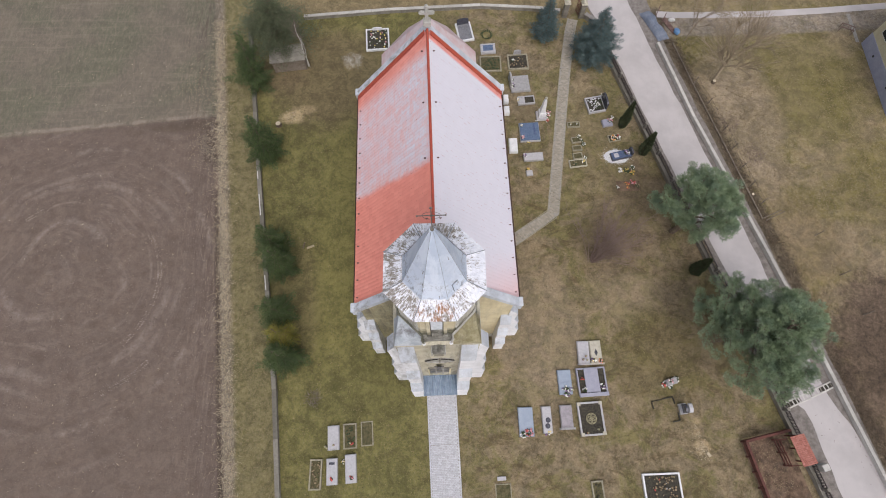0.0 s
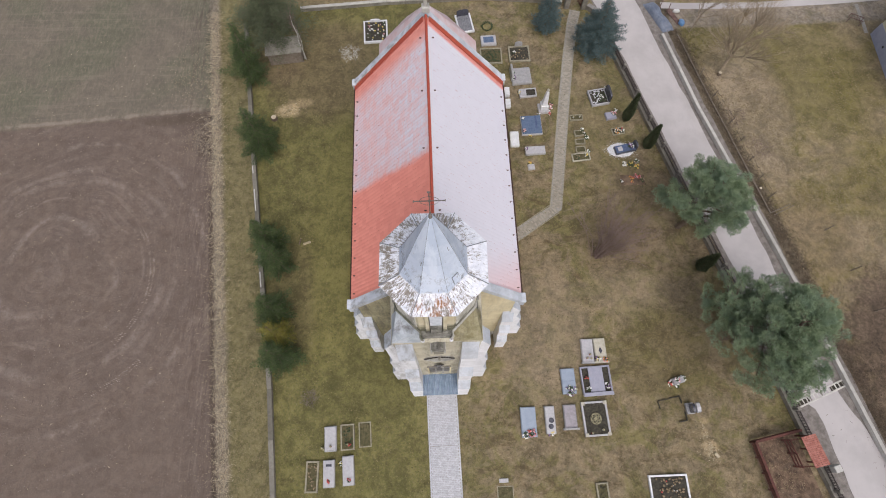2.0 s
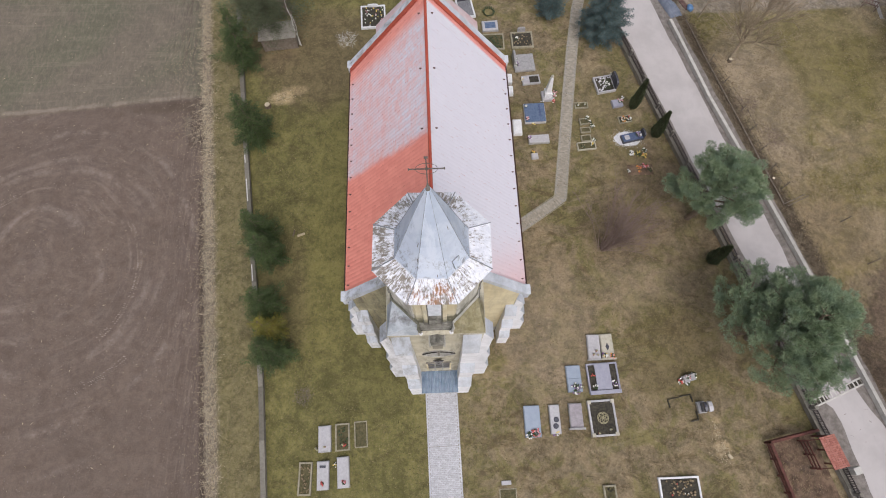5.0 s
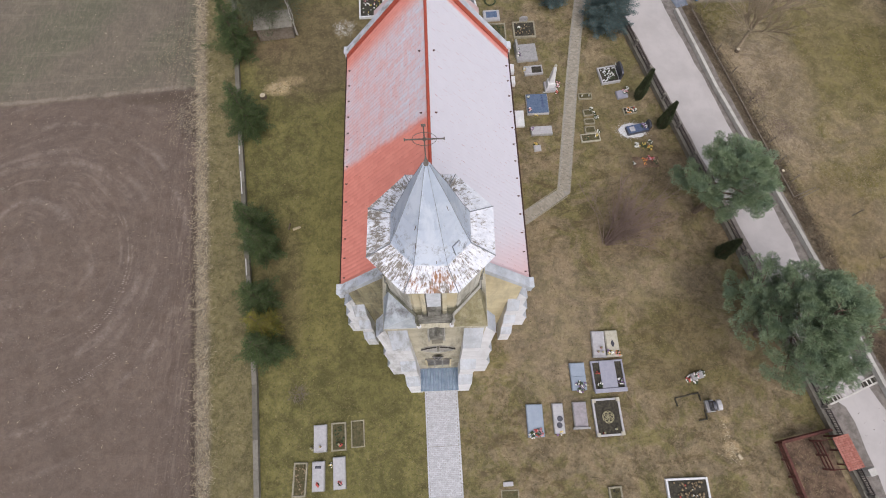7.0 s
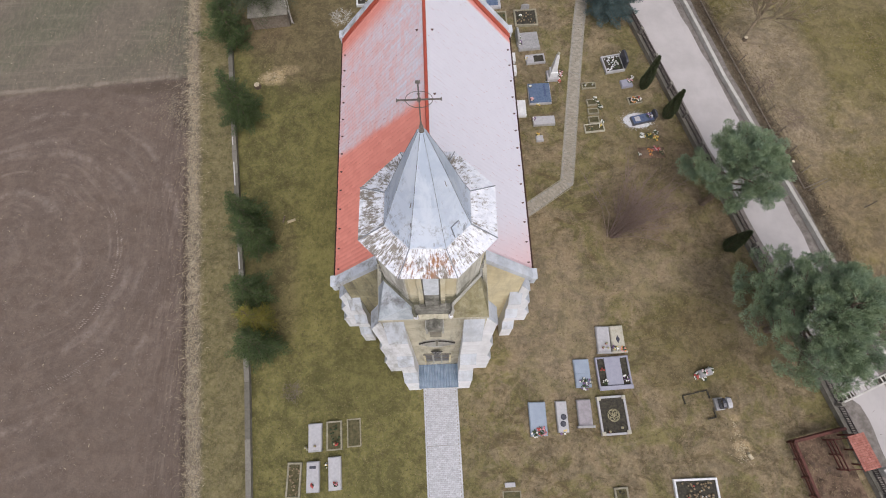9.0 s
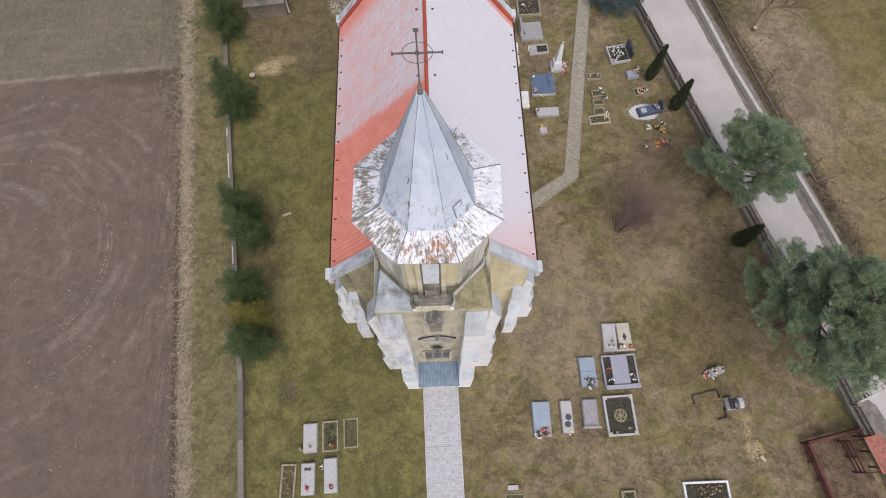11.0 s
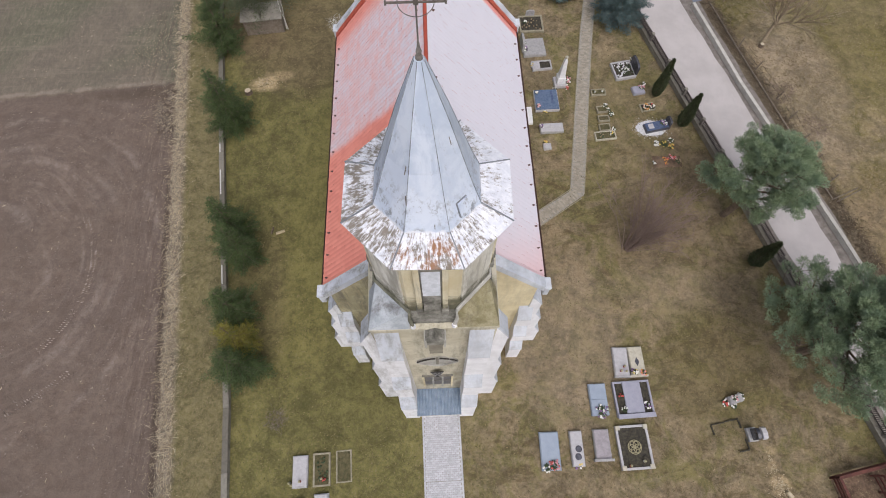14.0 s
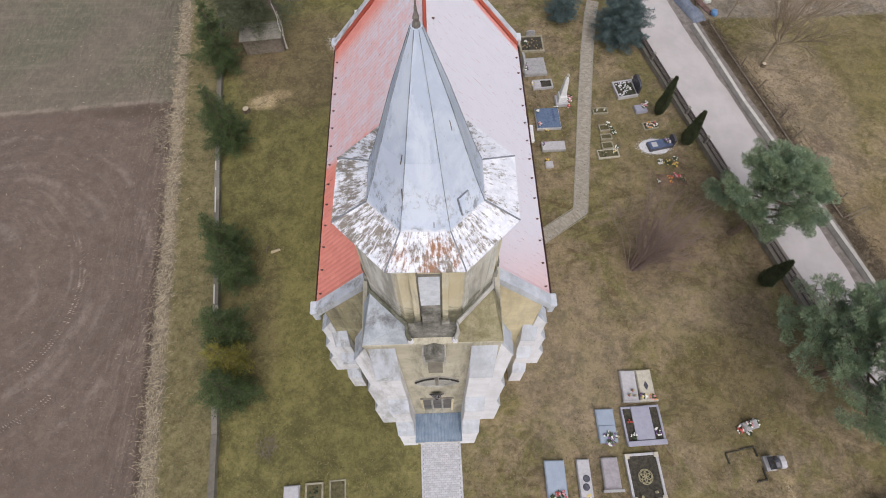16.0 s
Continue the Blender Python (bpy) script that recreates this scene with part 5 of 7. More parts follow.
def shelter():
    """Red timber waste enclosure with a small tiled roof beside the lane fence."""
    e = thing("waste_enclosure", "red-painted slatted enclosure round a patch of bare earth", "enclosure", pose(20.78, -2.39, 0, 0, 0, 11.7))
    hx, hy = 1.5, 2.0
    for x0, y0, x1, y1 in ((-hx, hy, hx, hy), (-hx, hy, -hx, -hy - 0.6)):
        d = Vector((x1 - x0, y1 - y0, 0))
        a = math.degrees(math.atan2(d.y, d.x))
        n = max(2, round(d.length / 1.0))
        for i in range(n + 1):
            c = Vector((x0, y0, 0)) + d * i / n
            part("post", box(-0.045, 0.045, -0.045, 0.045, 0, 0.72, 0.005), RED_PAINT, e).matrix_basis = pose(c.x, c.y, 0, 0, 0, a)
        c = Vector((x0 + x1, y0 + y1, 0)) / 2
        for k, z in enumerate((0.12, 0.32, 0.52)):
            part("slat", box(-d.length / 2, d.length / 2, 0.05, 0.075, z, z + 0.14), RED_PAINT, e).matrix_basis = pose(c.x, c.y, 0, 0, 0, a)
        part("top_rail", box(-d.length / 2, d.length / 2, -0.06, 0.08, 0.721, 0.76), RED_PAINT, e).matrix_basis = pose(c.x, c.y, 0, 0, 0, a)
    bed = part("earth_floor", box(-hx, hx, -hy - 0.6, hy, -0.03, 0.006), EARTH, e, "bare brown earth with dry litter")
    r = thing("bin_shelter", "small red timber shelter with a terracotta tiled roof", "shelter", pose(21.7, -1.27, 0, 0, 0, 14.5))
    for x in (-0.62, 0.30):
        for y in (-0.78, 0.0, 0.78):
            part("post", box(x - 0.04, x + 0.04, y - 0.04, y + 0.04, 0, 1.7 if x > 0 else 1.0), RED_PAINT, r)
    for z in (0.3, 0.6, 0.9):
        part("rail", box(-0.68, -0.64, -0.84, 0.84, z, z + 0.1), RED_PAINT, r)
    for y in (-0.78, 0.78):
        part("brace", tube([(-0.6, y, 0.95), (-0.3, y, 1.64)], 0.03, 0.03, 4), RED_PAINT, r)
    roof = part("roof", prism([(-0.38, 1.63), (0.38, 1.79), (0.38, 1.85), (-0.38, 1.69)], -0.87, 0.87), RED_PAINT, r)
    v, f = paver_mesh(0.134, 0.100, 0.02, RED_TILE)
    me = bpy.data.meshes.new("roof_tile")
    me.from_pydata(v, [], f)
    me.materials.append(RED_TILE)
    ang = math.degrees(math.atan2(0.26, 1.22))
    for i in range(6):
        for j in range(16):
            x = -0.345 + i * 0.138
            o = new("roof_tile", me)
            o.parent = roof
            o.matrix_basis = pose(x, -0.83 + j * 0.1105, 1.69 + (x + 0.38) * 0.21 + 0.026, 0, -ang + 3, 0)
    b = thing("stone_block", "pale concrete block at the foot of the fence", "block", pose(23.5, -2.35, 0, 0, 0, 15))
    part("block", box(-0.22, 0.22, -0.2, 0.2, 0, 0.75, 0.02), CONCRETE, b)


EARTH = simple("bare_brown_earth", (0.066, 0.042, 0.030), (0.225, 0.155, 0.105), 1.9, 0.97, 0, 0.03, 0.3)
shelter()


def hut():
    h = thing("garden_hut", "low grey-roofed wooden hut under trees", "hut", pose(-12.0, 29.35, 0, 0, 0, 6))
    for x0, x1, y0, y1 in ((-1.3, 1.3, -0.7, -0.65), (-1.3, 1.3, 0.65, 0.7), (-1.3, -1.25, -0.65, 0.65), (1.25, 1.3, -0.65, 0.65)):
        part("wall", box(x0, x1, y0, y1, 0, 1.3), WOOD, h)
    part("roof_sheet", box(-1.4, 0.0 - 0.01, -0.8, 0.8, 1.36, 1.42, 0.01), FELT, h).matrix_basis = pose(0, 0, 0, 4, 0, 0)
    part("roof_sheet", box(0.01, 1.4, -0.8, 0.8, 1.36, 1.42, 0.01), FELT, h).matrix_basis = pose(0, 0, 0, 4, 0, 0)
    part("bargeboard", box(1.4, 1.44, -0.82, 0.82, 1.30, 1.44), WOOD, h).matrix_basis = pose(0, 0, 0, 4, 0, 0)



hut()


def white_pipes():
    """White plastic pipes left along the top of the west wall."""
    for y0, y1 in ((15.6, 17.3), (9.9, 11.0), (7.2, 7.6), (4.9, 5.3), (18.6, 19.2)):
        x = lambda y: -11.11 - 0.1575 * (y - 3.18) - 0.06
        p = thing("white_pipe", "white pipe lying on the grey churchyard wall", "pipe", pose(0, 0, 0), "pipes on the wall")
        part("pipe", tube([(x(y0), y0, 0.435), (x(y1), y1, 0.435)], 0.035, 0.035, 7), WHITE_BOARD, p)


white_pipes()


def house():
    h = thing("house", "cream house with a lavender-grey plinth beyond the meadow", "house", pose(35.6, 26.7, 0, 0, 0, -0.9))
    part("plinth", box(0, 9.0, -3.6, 3.6, 0, 1.25, 0.02), LAVENDER, h)
    part("wall", box(0.05, 8.95, -3.55, 3.55, 1.25, 4.6), CREAM, h)
    part("roof", prism([(-0.4, 4.6), (9.4, 4.6), (4.5, 8.2)], -4.0, 4.0), RED_TILE, h)
    for y in (-2.2, 0.2, 2.4):
        w = new("window")
        w.parent = h
        part("frame", box(-0.03, 0.05, y - 0.5, y + 0.5, 2.0, 3.3), WHITE_BOARD, w)
        part("pane", box(-0.045, -0.031, y - 0.42, y + 0.42, 2.08, 3.22), GLASS, w)
    for y, z in ((1.7, 0.6), (-1.5, 0.75)):
        part("vent", box(-0.03, 0.0, y - 0.08, y + 0.08, z, z + 0.16), DARK, h)


house()


def tarpaulin():
    """Crumpled blue-grey sheet lying over material at the lane's edge."""
    bm = bmesh.new()
    n, k = 16, 8
    vs = []
    for i in range(n + 1):
        row = []
        for j in range(k + 1):
            u, v = i / n, j / k
            x = 17.98 + 1.2 * u + (v - 0.5) * 0.95
            y = 34.0 - 3.0 * u + (v - 0.5) * 0.25
            e = min(u, 1 - u, v, 1 - v)
            row.append(bm.verts.new((x + noise.noise((u * 5, v * 5, 1)) * 0.08, y + noise.noise((u * 5, v * 5, 7)) * 0.08, 0.06 + 0.55 * min(1, e * 5) * (0.6 + 0.5 * noise.noise((u * 4, v * 3, 2))))))
        vs.append(row)
    for i in range(n):
        for j in range(k):
            bm.faces.new((vs[i][j], vs[i + 1][j], vs[i + 1][j + 1], vs[i][j + 1]))
    low = [v for r in vs for v in r if v.co.z < 0.12]
    for v in low:
        v.co.z = 0.045
    tagged(finish("tarpaulin", bm, TARP, None, "", True), "crumpled blue-grey tarpaulin over a heap beside the lane", "tarpaulin")


tarpaulin()


def lump(bm, c, s, seed, wobble=0.25):
    """A crumpled bag-like lump that rests on the ground."""
    r = bmesh.ops.create_icosphere(bm, subdivisions=3, radius=1.0)
    for v in r["verts"]:
        k = 1 + wobble * noise.noise(v.co * 2.2 + Vector((seed, 0, 0)))
        v.co = Vector((c[0] + v.co.x * k * s[0], c[1] + v.co.y * k * s[1], max(0.0, s[2] * 0.8 + v.co.z * k * s[2]) + 0.012))
    return bm


BLUE_BAG = simple("faded_blue_plastic", (0.10, 0.22, 0.42), (0.20, 0.34, 0.55), 5, 0.5, 0, 0.02)
tagged(finish("blue_bag", lump(bmesh.new(), (20.35, 31.75, 0), (0.24, 0.34, 0.2), 3.0), BLUE_BAG, None, "", True), "crumpled faded blue plastic bag by the lane's end", "bag")
tagged(finish("white_bag", lump(bmesh.new(), (20.15, 33.0, 0), (0.3, 0.16, 0.16), 6.0), WHITE_BOARD, None, "", True), "small white plastic bag beside the far lane", "bag")
RUST_BOARD = simple("rusty_red_sheet", (0.11, 0.065, 0.055), (0.20, 0.13, 0.115), 5, 0.9, 0, 0.01)


def lane_end_litter():
    b = thing("rusty_board", "dull red-brown board lying at the lane's end", "board", pose(19.85, 32.5, 0.02, 0, 4, -62))
    part("board", box(-0.85, 0.85, -0.2, 0.2, 0.03, 0.07, 0.008), RUST_BOARD, b)
    for s in (-1, 1):
        part("batten", box(s * 0.55 - 0.03, s * 0.55 + 0.03, -0.19, 0.19, 0.074, 0.11, 0.004), RUST_BOARD, b)
    for x, y in ((19.0, 33.75), (19.35, 32.9)):
        p = thing("leaning_stake", "short dark red stake leaning beside the tarpaulin", "stake", pose(x, y, 0), "stakes at the lane's end")
        part("stake", tube([(-0.15, -0.3, 0.0), (0.0, 0.0, 0.45), (0.12, 0.28, 0.8)], 0.035, 0.03, 6), RUST_BOARD, p)
    f = thing("steel_frame", "low rusty steel frame beside the house path", "frame", pose(34.6, 31.55, 0, 0, 0, -28))
    for x in (-0.5, 0.5):
        for y in (-0.22, 0.22):
            part("leg", box(x - 0.02, x + 0.02, y - 0.02, y + 0.02, 0, 0.5), RUST_BOARD, f)
    for y in (-0.22, 0.22):
        part("rail", box(-0.54, 0.54, y - 0.025, y + 0.025, 0.501, 0.54), RUST_BOARD, f)
    for i in range(5):
        part("crossbar", box(-0.42 + i * 0.21 - 0.015, -0.42 + i * 0.21 + 0.015, -0.19, 0.19, 0.505, 0.53), RUST_BOARD, f)


lane_end_litter()


# ---- graves ----
GRANITE_BLUE_D = simple("polished_blue_granite", (0.085, 0.125, 0.21), (0.14, 0.185, 0.28), 7, 0.2, 0, 0.0, 0, 0.5)
GRAVEL_D = simple("grey_gravel_bed", (0.10, 0.10, 0.11), (0.30, 0.30, 0.32), 12, 0.9, 0, 0.02)
def blob_cluster(rng, n, radius, height, size, bm):
    """Flower heads: little squashed balls heaped in a mound."""
    for _ in range(n):
        a, r = rng.uniform(0, 2 * math.pi), radius * math.sqrt(rng.random())
        q = bmesh.ops.create_icosphere(bm, subdivisions=1, radius=size * rng.uniform(0.7, 1.25))
        c = Vector((r * math.cos(a), r * math.sin(a), height * (1 - (r / max(radius, 1e-4)) ** 2) * rng.uniform(0.5, 1) + size * 0.6))
        for v in q["verts"]:
            v.co = Vector((v.co.x, v.co.y, v.co.z * 0.7)) * rng.uniform(0.8, 1.2) + c
    return bm


BOUQUET = random.Random(7)


def bouquet(x, y, z, r, colours, label, category="flowers"):
    b = thing("flower_bouquet", label, category, pose(x, y, z))
    bm = bmesh.new()
    for _ in range(26):
        a = BOUQUET.uniform(0, 6.28)
        l = r * BOUQUET.uniform(0.7, 1.25)
        d = Vector((math.cos(a), math.sin(a), 0))
        s = Vector((-d.y, d.x, 0)) * 0.03
        v = [bm.verts.new(p) for p in (d * 0.02 + Vector((0, 0, 0.03)), d * l * 0.6 + s + Vector((0, 0, 0.1)), d * l + Vector((0, 0, 0.02)), d * l * 0.6 - s + Vector((0, 0, 0.1)))]
        bm.faces.new(v)
    part("greenery", bm, GREENERY, b)
    for m in colours:
        bm = blob_cluster(BOUQUET, max(4, int(9 * r / 0.25)), r, 0.16, 0.055, bmesh.new())
        part("blossom", bm, m, b)
    return b


def lantern(x, y, z, glass, label):
    l = thing("grave_lantern", label, "grave lantern", pose(x, y, z), "lanterns on the graves")
    part("glass_body", loft([ngon(0.05, 0, 8), ngon(0.06, 0.1, 8), ngon(0.05, 0.19, 8)]), glass, l)
    part("lid", loft([ngon(0.062, 0.191, 8), ngon(0.062, 0.215, 8), ngon(0.02, 0.26, 8)]), GOLD, l, "brass-coloured lid")


def kerb(g, w, l, t, h, material, corner=0.0):
    for x0, x1, y0, y1 in ((-w / 2, w / 2, -l / 2, -l / 2 + t), (-w / 2, w / 2, l / 2 - t, l / 2), (-w / 2, -w / 2 + t, -l / 2 + t, l / 2 - t), (w / 2 - t, w / 2, -l / 2 + t, l / 2 - t)):
        part("kerb", box(x0, x1, y0, y1, -0.02, h, 0.012), material, g)
    if corner:
        for sx in (-1, 1):
            for sy in (-1, 1):
                part("corner_block", box(sx * (w / 2 - corner / 2) - corner / 2, sx * (w / 2 - corner / 2) + corner / 2, sy * (l / 2 - corner / 2) - corner / 2, sy * (l / 2 - corner / 2) + corner / 2, h - 0.02, h + 0.06, 0.012), SLAB_BEIGE, g)


def headstone(g, w, y, h, t, material, lean=0.0):
    n = 8
    pts = [(-w / 2, 0.0), (w / 2, 0.0), (w / 2, h * 0.8)] + [(w / 2 * math.cos(math.pi * i / n), h * 0.8 + h * 0.2 * math.sin(math.pi * i / n)) for i in range(1, n)] + [(-w / 2, h * 0.8)]
    ob = part("headstone", prism(pts, -t / 2, t / 2), material, g)
    ob.matrix_basis = pose(0, y, 0.02, lean, 0, 0)
    return ob


def slab_grave(spec, material, label, base=SLAB_GREY, h=0.26, split=False, head=None, group="graves"):
    x, y, w, l, a = spec
    g = thing("grave", label, "grave", pose(x, y, 0, 0, 0, a))
    part("base", box(-w / 2, w / 2, -l / 2, l / 2, -0.02, h - 0.06, 0.015), base, g)
    o = 0.035
    if split:
        part("slab", box(-w / 2 + o, w / 2 - o, 0.012, l / 2 - o, h - 0.058, h, 0.012), material, g)
        part("slab", box(-w / 2 + o, w / 2 - o, -l / 2 + o, 0.0, h - 0.058, h, 0.012), material, g)
    else:
        part("slab", box(-w / 2 + o, w / 2 - o, -l / 2 + o, l / 2 - o, h - 0.058, h, 0.012), material, g)
    if head:
        hw, hy, hh, ht, hm = head
        headstone(g, hw, hy, hh, ht, hm)
    return g


def bed_grave(spec, material, bed, label, t=0.1, h=0.18, corner=0.0, plants=None, head=None):
    x, y, w, l, a = spec
    g = thing("grave", label, "grave", pose(x, y, 0, 0, 0, a))
    kerb(g, w, l, t, h, material, corner)
    bm = bmesh.new()
    n = 10
    vs = [[bm.verts.new((-w / 2 + t + (w - 2 * t) * i / n, -l / 2 + t + (l - 2 * t) * j / n, h * 0.7 + 0.05 * noise.noise((x + i * 0.6, y + j * 0.6, 0)))) for i in range(n + 1)] for j in range(n + 1)]
    for j in range(n):
        for i in range(n):
            bm.faces.new((vs[j][i], vs[j][i + 1], vs[j + 1][i + 1], vs[j + 1][i]))
    part("bed", bm, bed, g, "planted earth bed")
    if plants:
        rng = random.Random(int(x * 100 + y * 10))
        for m, k in plants:
            bm = bmesh.new()
            for _ in range(k):
                q = bmesh.ops.create_icosphere(bm, subdivisions=1, radius=rng.uniform(0.035, 0.075))
                c = Vector((rng.uniform(-w / 2 + t, w / 2 - t) * 0.9, rng.uniform(-l / 2 + t, l / 2 - t) * 0.9, h * 0.7 + 0.05))
                for v in q["verts"]:
                    v.co = v.co + c + Vector((rng.uniform(-0.01, 0.01), rng.uniform(-0.01, 0.01), 0))
            tagged(part("planting", bm, m, g), kind="stuff")
    if head:
        hw, hy, hh, ht, hm = head
        headstone(g, hw, hy, hh, ht, hm)
    return g


RED_GLASS = simple("red_lantern_glass", (0.30, 0.02, 0.02), (0.42, 0.05, 0.04), 20, 0.2)
WHITE_GLASS = simple("milky_lantern_glass", (0.60, 0.60, 0.58), (0.74, 0.74, 0.72), 20, 0.2)
YELLOW_GLASS = simple("yellow_lantern_glass", (0.55, 0.42, 0.08), (0.66, 0.52, 0.15), 20, 0.2)

# south-east group
slab_grave((5.26, 0.78, 0.96, 1.82, 0.5), GRANITE_BLUE, "grave with a polished blue-grey granite slab and flowers", GRANITE_BLUE)
bouquet(5.40, 0.12, 0.26, 0.28, (FL_PINK, FL_RED), "pink and red flowers on a blue-grey slab")
bouquet(5.02, 0.02, 0.26, 0.2, (FL_WHITE,), "white flowers on a blue-grey slab")
g = slab_grave((6.62, 0.87, 0.63, 1.69, 0.9), SLAB_PALE, "narrow grave with a pale slab and two dark round wreath plates")
for k, (dx, dy) in enumerate(((0.06, -0.02), (0.0, -0.38))):
    bm = loft([ngon(0.15, 0.262, 14, dx, dy), ngon(0.16, 0.275, 14, dx, dy), ngon(0.13, 0.30, 14, dx, dy)])
    part("wreath_plate", bm, GRANITE_DARK, g, "dark round wreath plate")
bouquet(6.72, 0.12, 0.1, 0.14, (FL_YELLOW, FL_WHITE), "yellow and white flowers at the foot of a pale slab")
bouquet(6.45, 0.05, 0.1, 0.12, (FL_VIOLET,), "violet flowers at the foot of a pale slab")
slab_grave((7.90, 1.02, 0.79, 1.49, 0.8), SLAB_MAUVE, "plain mauve-grey terrazzo grave slab with a low foot stone", SLAB_GREY, head=(0.98, -0.72, 0.34, 0.12, SLAB_GREY))
g = bed_grave((9.50, 0.88, 1.62, 2.1, 2.7), SLAB_PALE, BED_DARK, "grave with a stone kerb, dark bed and round ornament", 0.12, 0.2, 0.22)
for k in range(6):
    a = k * math.pi / 3
    ring = [(0.13 * math.cos(t) + 0.16 * math.cos(a), 0.13 * math.sin(t) + 0.16 * math.sin(a) + 0.0, 0.2) for t in [2 * math.pi * i / 12 for i in range(13)]]
    part("ornament_ring", tube(ring, 0.022, 0.022, 5), GOLD, g)
ring = [(0.33 * math.cos(t), 0.33 * math.sin(t), 0.2) for t in [2 * math.pi * i / 20 for i in range(21)]]
part("ornament_ring", tube(ring, 0.022, 0.022, 5), GOLD, g)
lantern(9.15, 0.02, 0.2, RED_GLASS, "red lantern on a dark grave bed")
lantern(9.85, 0.22, 0.2, WHITE_GLASS, "white lantern on a dark grave bed")
slab_grave((8.01, 3.21, 0.89, 1.60, 1.5), GRANITE_BLUE, "grave with a split blue-grey slab and a dark wreath", GRANITE_BLUE, split=True)
bouquet(8.08, 2.62, 0.26, 0.34, (FL_VIOLET, FL_WHITE), "dark violet and white wreath on a blue-grey slab", "wreath")
lantern(8.5, 2.7, 0.0, YELLOW_GLASS, "yellow lantern beside a blue-grey slab")
lantern(8.45, 2.95, 0.0, RED_GLASS, "red lantern beside a blue-grey slab")
g = bed_grave((9.81, 3.23, 1.92, 1.78, 2.8), GRANITE_LILAC, BED_DARK, "double grave with lilac granite kerb and dark beds", 0.1, 0.22)
part("centre_slab", box(-0.46, 0.46, -0.72, 0.85, 0.16, 0.25, 0.012), GRANITE_LILAC, g, "lilac-grey polished slab")
part("foot_stone", box(-0.96, 0.96, -0.98, -0.74, 0.2, 0.32, 0.015), GRANITE_LILAC, g)
bouquet(9.28, 2.68, 0.2, 0.15, (FL_WHITE,), "white flowers on a dark grave bed")
bouquet(9.22, 3.35, 0.2, 0.12, (FL_RED,), "dried red flowers on a dark grave bed")
bouquet(10.5, 2.9, 0.2, 0.18, (FL_WHITE, FL_VIOLET), "pale and violet flowers on a dark grave bed")
slab_grave((9.45, 5.10, 0.78, 1.57, -0.6), SLAB_PALE, "pale terrazzo grave slab with red lanterns", SLAB_PALE, head=(0.86, -0.76, 0.3, 0.1, SLAB_GREY))
g = slab_grave((10.28, 5.12, 0.78, 1.58, 1.7), SLAB_BEIGE, "beige terrazzo grave slab with a dark diamond inlay", SLAB_BEIGE, head=(0.95, -0.76, 0.3, 0.1, SLAB_BEIGE))
part("diamond_inlay", loft([[(0, -0.26, 0.262), (0.12, -0.02, 0.262), (0, 0.22, 0.262), (-0.12, -0.02, 0.262)], [(0, -0.26, 0.266), (0.12, -0.02, 0.266), (0, 0.22, 0.266), (-0.12, -0.02, 0.266)]]), GRANITE_DARK, g, "dark diamond inlay")
lantern(9.35, 4.62, 0.26, RED_GLASS, "red lantern on a pale slab")
lantern(9.6, 4.58, 0.26, WHITE_GLASS, "white lantern on a pale slab")
lantern(9.55, 4.85, 0.26, RED_GLASS, "red lantern on a pale slab")
bouquet(10.1, 4.55, 0.26, 0.15, (FL_WHITE, FL_YELLOW), "white and yellow flowers on a beige slab")
bouquet(10.55, 4.52, 0.26, 0.16, (FL_PINK, FL_ORANGE), "pink and orange flowers on a beige slab")
bouquet(9.95, 4.62, 0.26, 0.1, (FL_VIOLET,), "dark flowers on a beige slab")
slab_grave((15.05, 3.08, 0.72, 0.42, 15), SLAB_GREY, "small grey grave stone among flowers", SLAB_GREY, 0.35)
bouquet(14.55, 2.95, 0, 0.22, (FL_WHITE, FL_RED), "white and red flowers beside a small stone")
bouquet(15.45, 3.25, 0, 0.2, (FL_WHITE,), "white flowers beside a small stone")
bouquet(15.0, 2.75, 0, 0.16, (FL_WHITE, GREENERY), "withered white flowers beside a small stone")
bouquet(14.95, 3.12, 0.35, 0.15, (FL_WHITE, FL_PINK), "pale flowers on a small grey stone")
g = thing("grave", "old grave edged with rotting dark timber in the turf", "grave", pose(14.45, 1.25, 0, 0, 0, 9.5))
for x0, x1, y0, y1 in ((-0.75, -0.05, 0.7, 0.76), (0.0, 0.72, 0.72, 0.80), (-0.79, -0.72, 0.25, 0.7), (0.66, 0.74, 0.3, 0.7), (0.68, 0.75, -0.72, -0.2), (0.2, 0.7, -0.78, -0.70)):
    part("edging", box(x0, x1, y0, y1, 0, 0.09, 0.015), BED_DARK, g)
g = thing("gravestone", "dark polished gravestone with a pale rounded top", "gravestone", pose(15.55, 1.35, 0, 0, 0, 95))
part("plinth", box(-0.34, 0.34, -0.2, 0.28, 0, 0.22, 0.02), SLAB_GREY, g)
headstone(g, 0.56, 0.0, 1.0, 0.16, GRANITE_DARK, -8)
part("top_band", prism([(-0.3, 0.92), (0.3, 0.92), (0.24, 1.06), (0, 1.12), (-0.24, 1.06)], -0.22, 0.02), SLAB_PALE, g)
bed_grave((13.45, -3.45, 2.35, 2.0, 0.9), MARBLE, BED_DARK, "grave with a white kerb and withered planting", 0.11, 0.2, 0, ((DEAD, 60), (FL_WHITE, 5), (FL_RED, 5)))
bed_grave((9.45, -3.6, 0.75, 1.6, 3), KERB_OLD, BED_GREEN, "small old grave with lichened kerb", 0.1, 0.15, 0, ((BED_DARK, 14),))
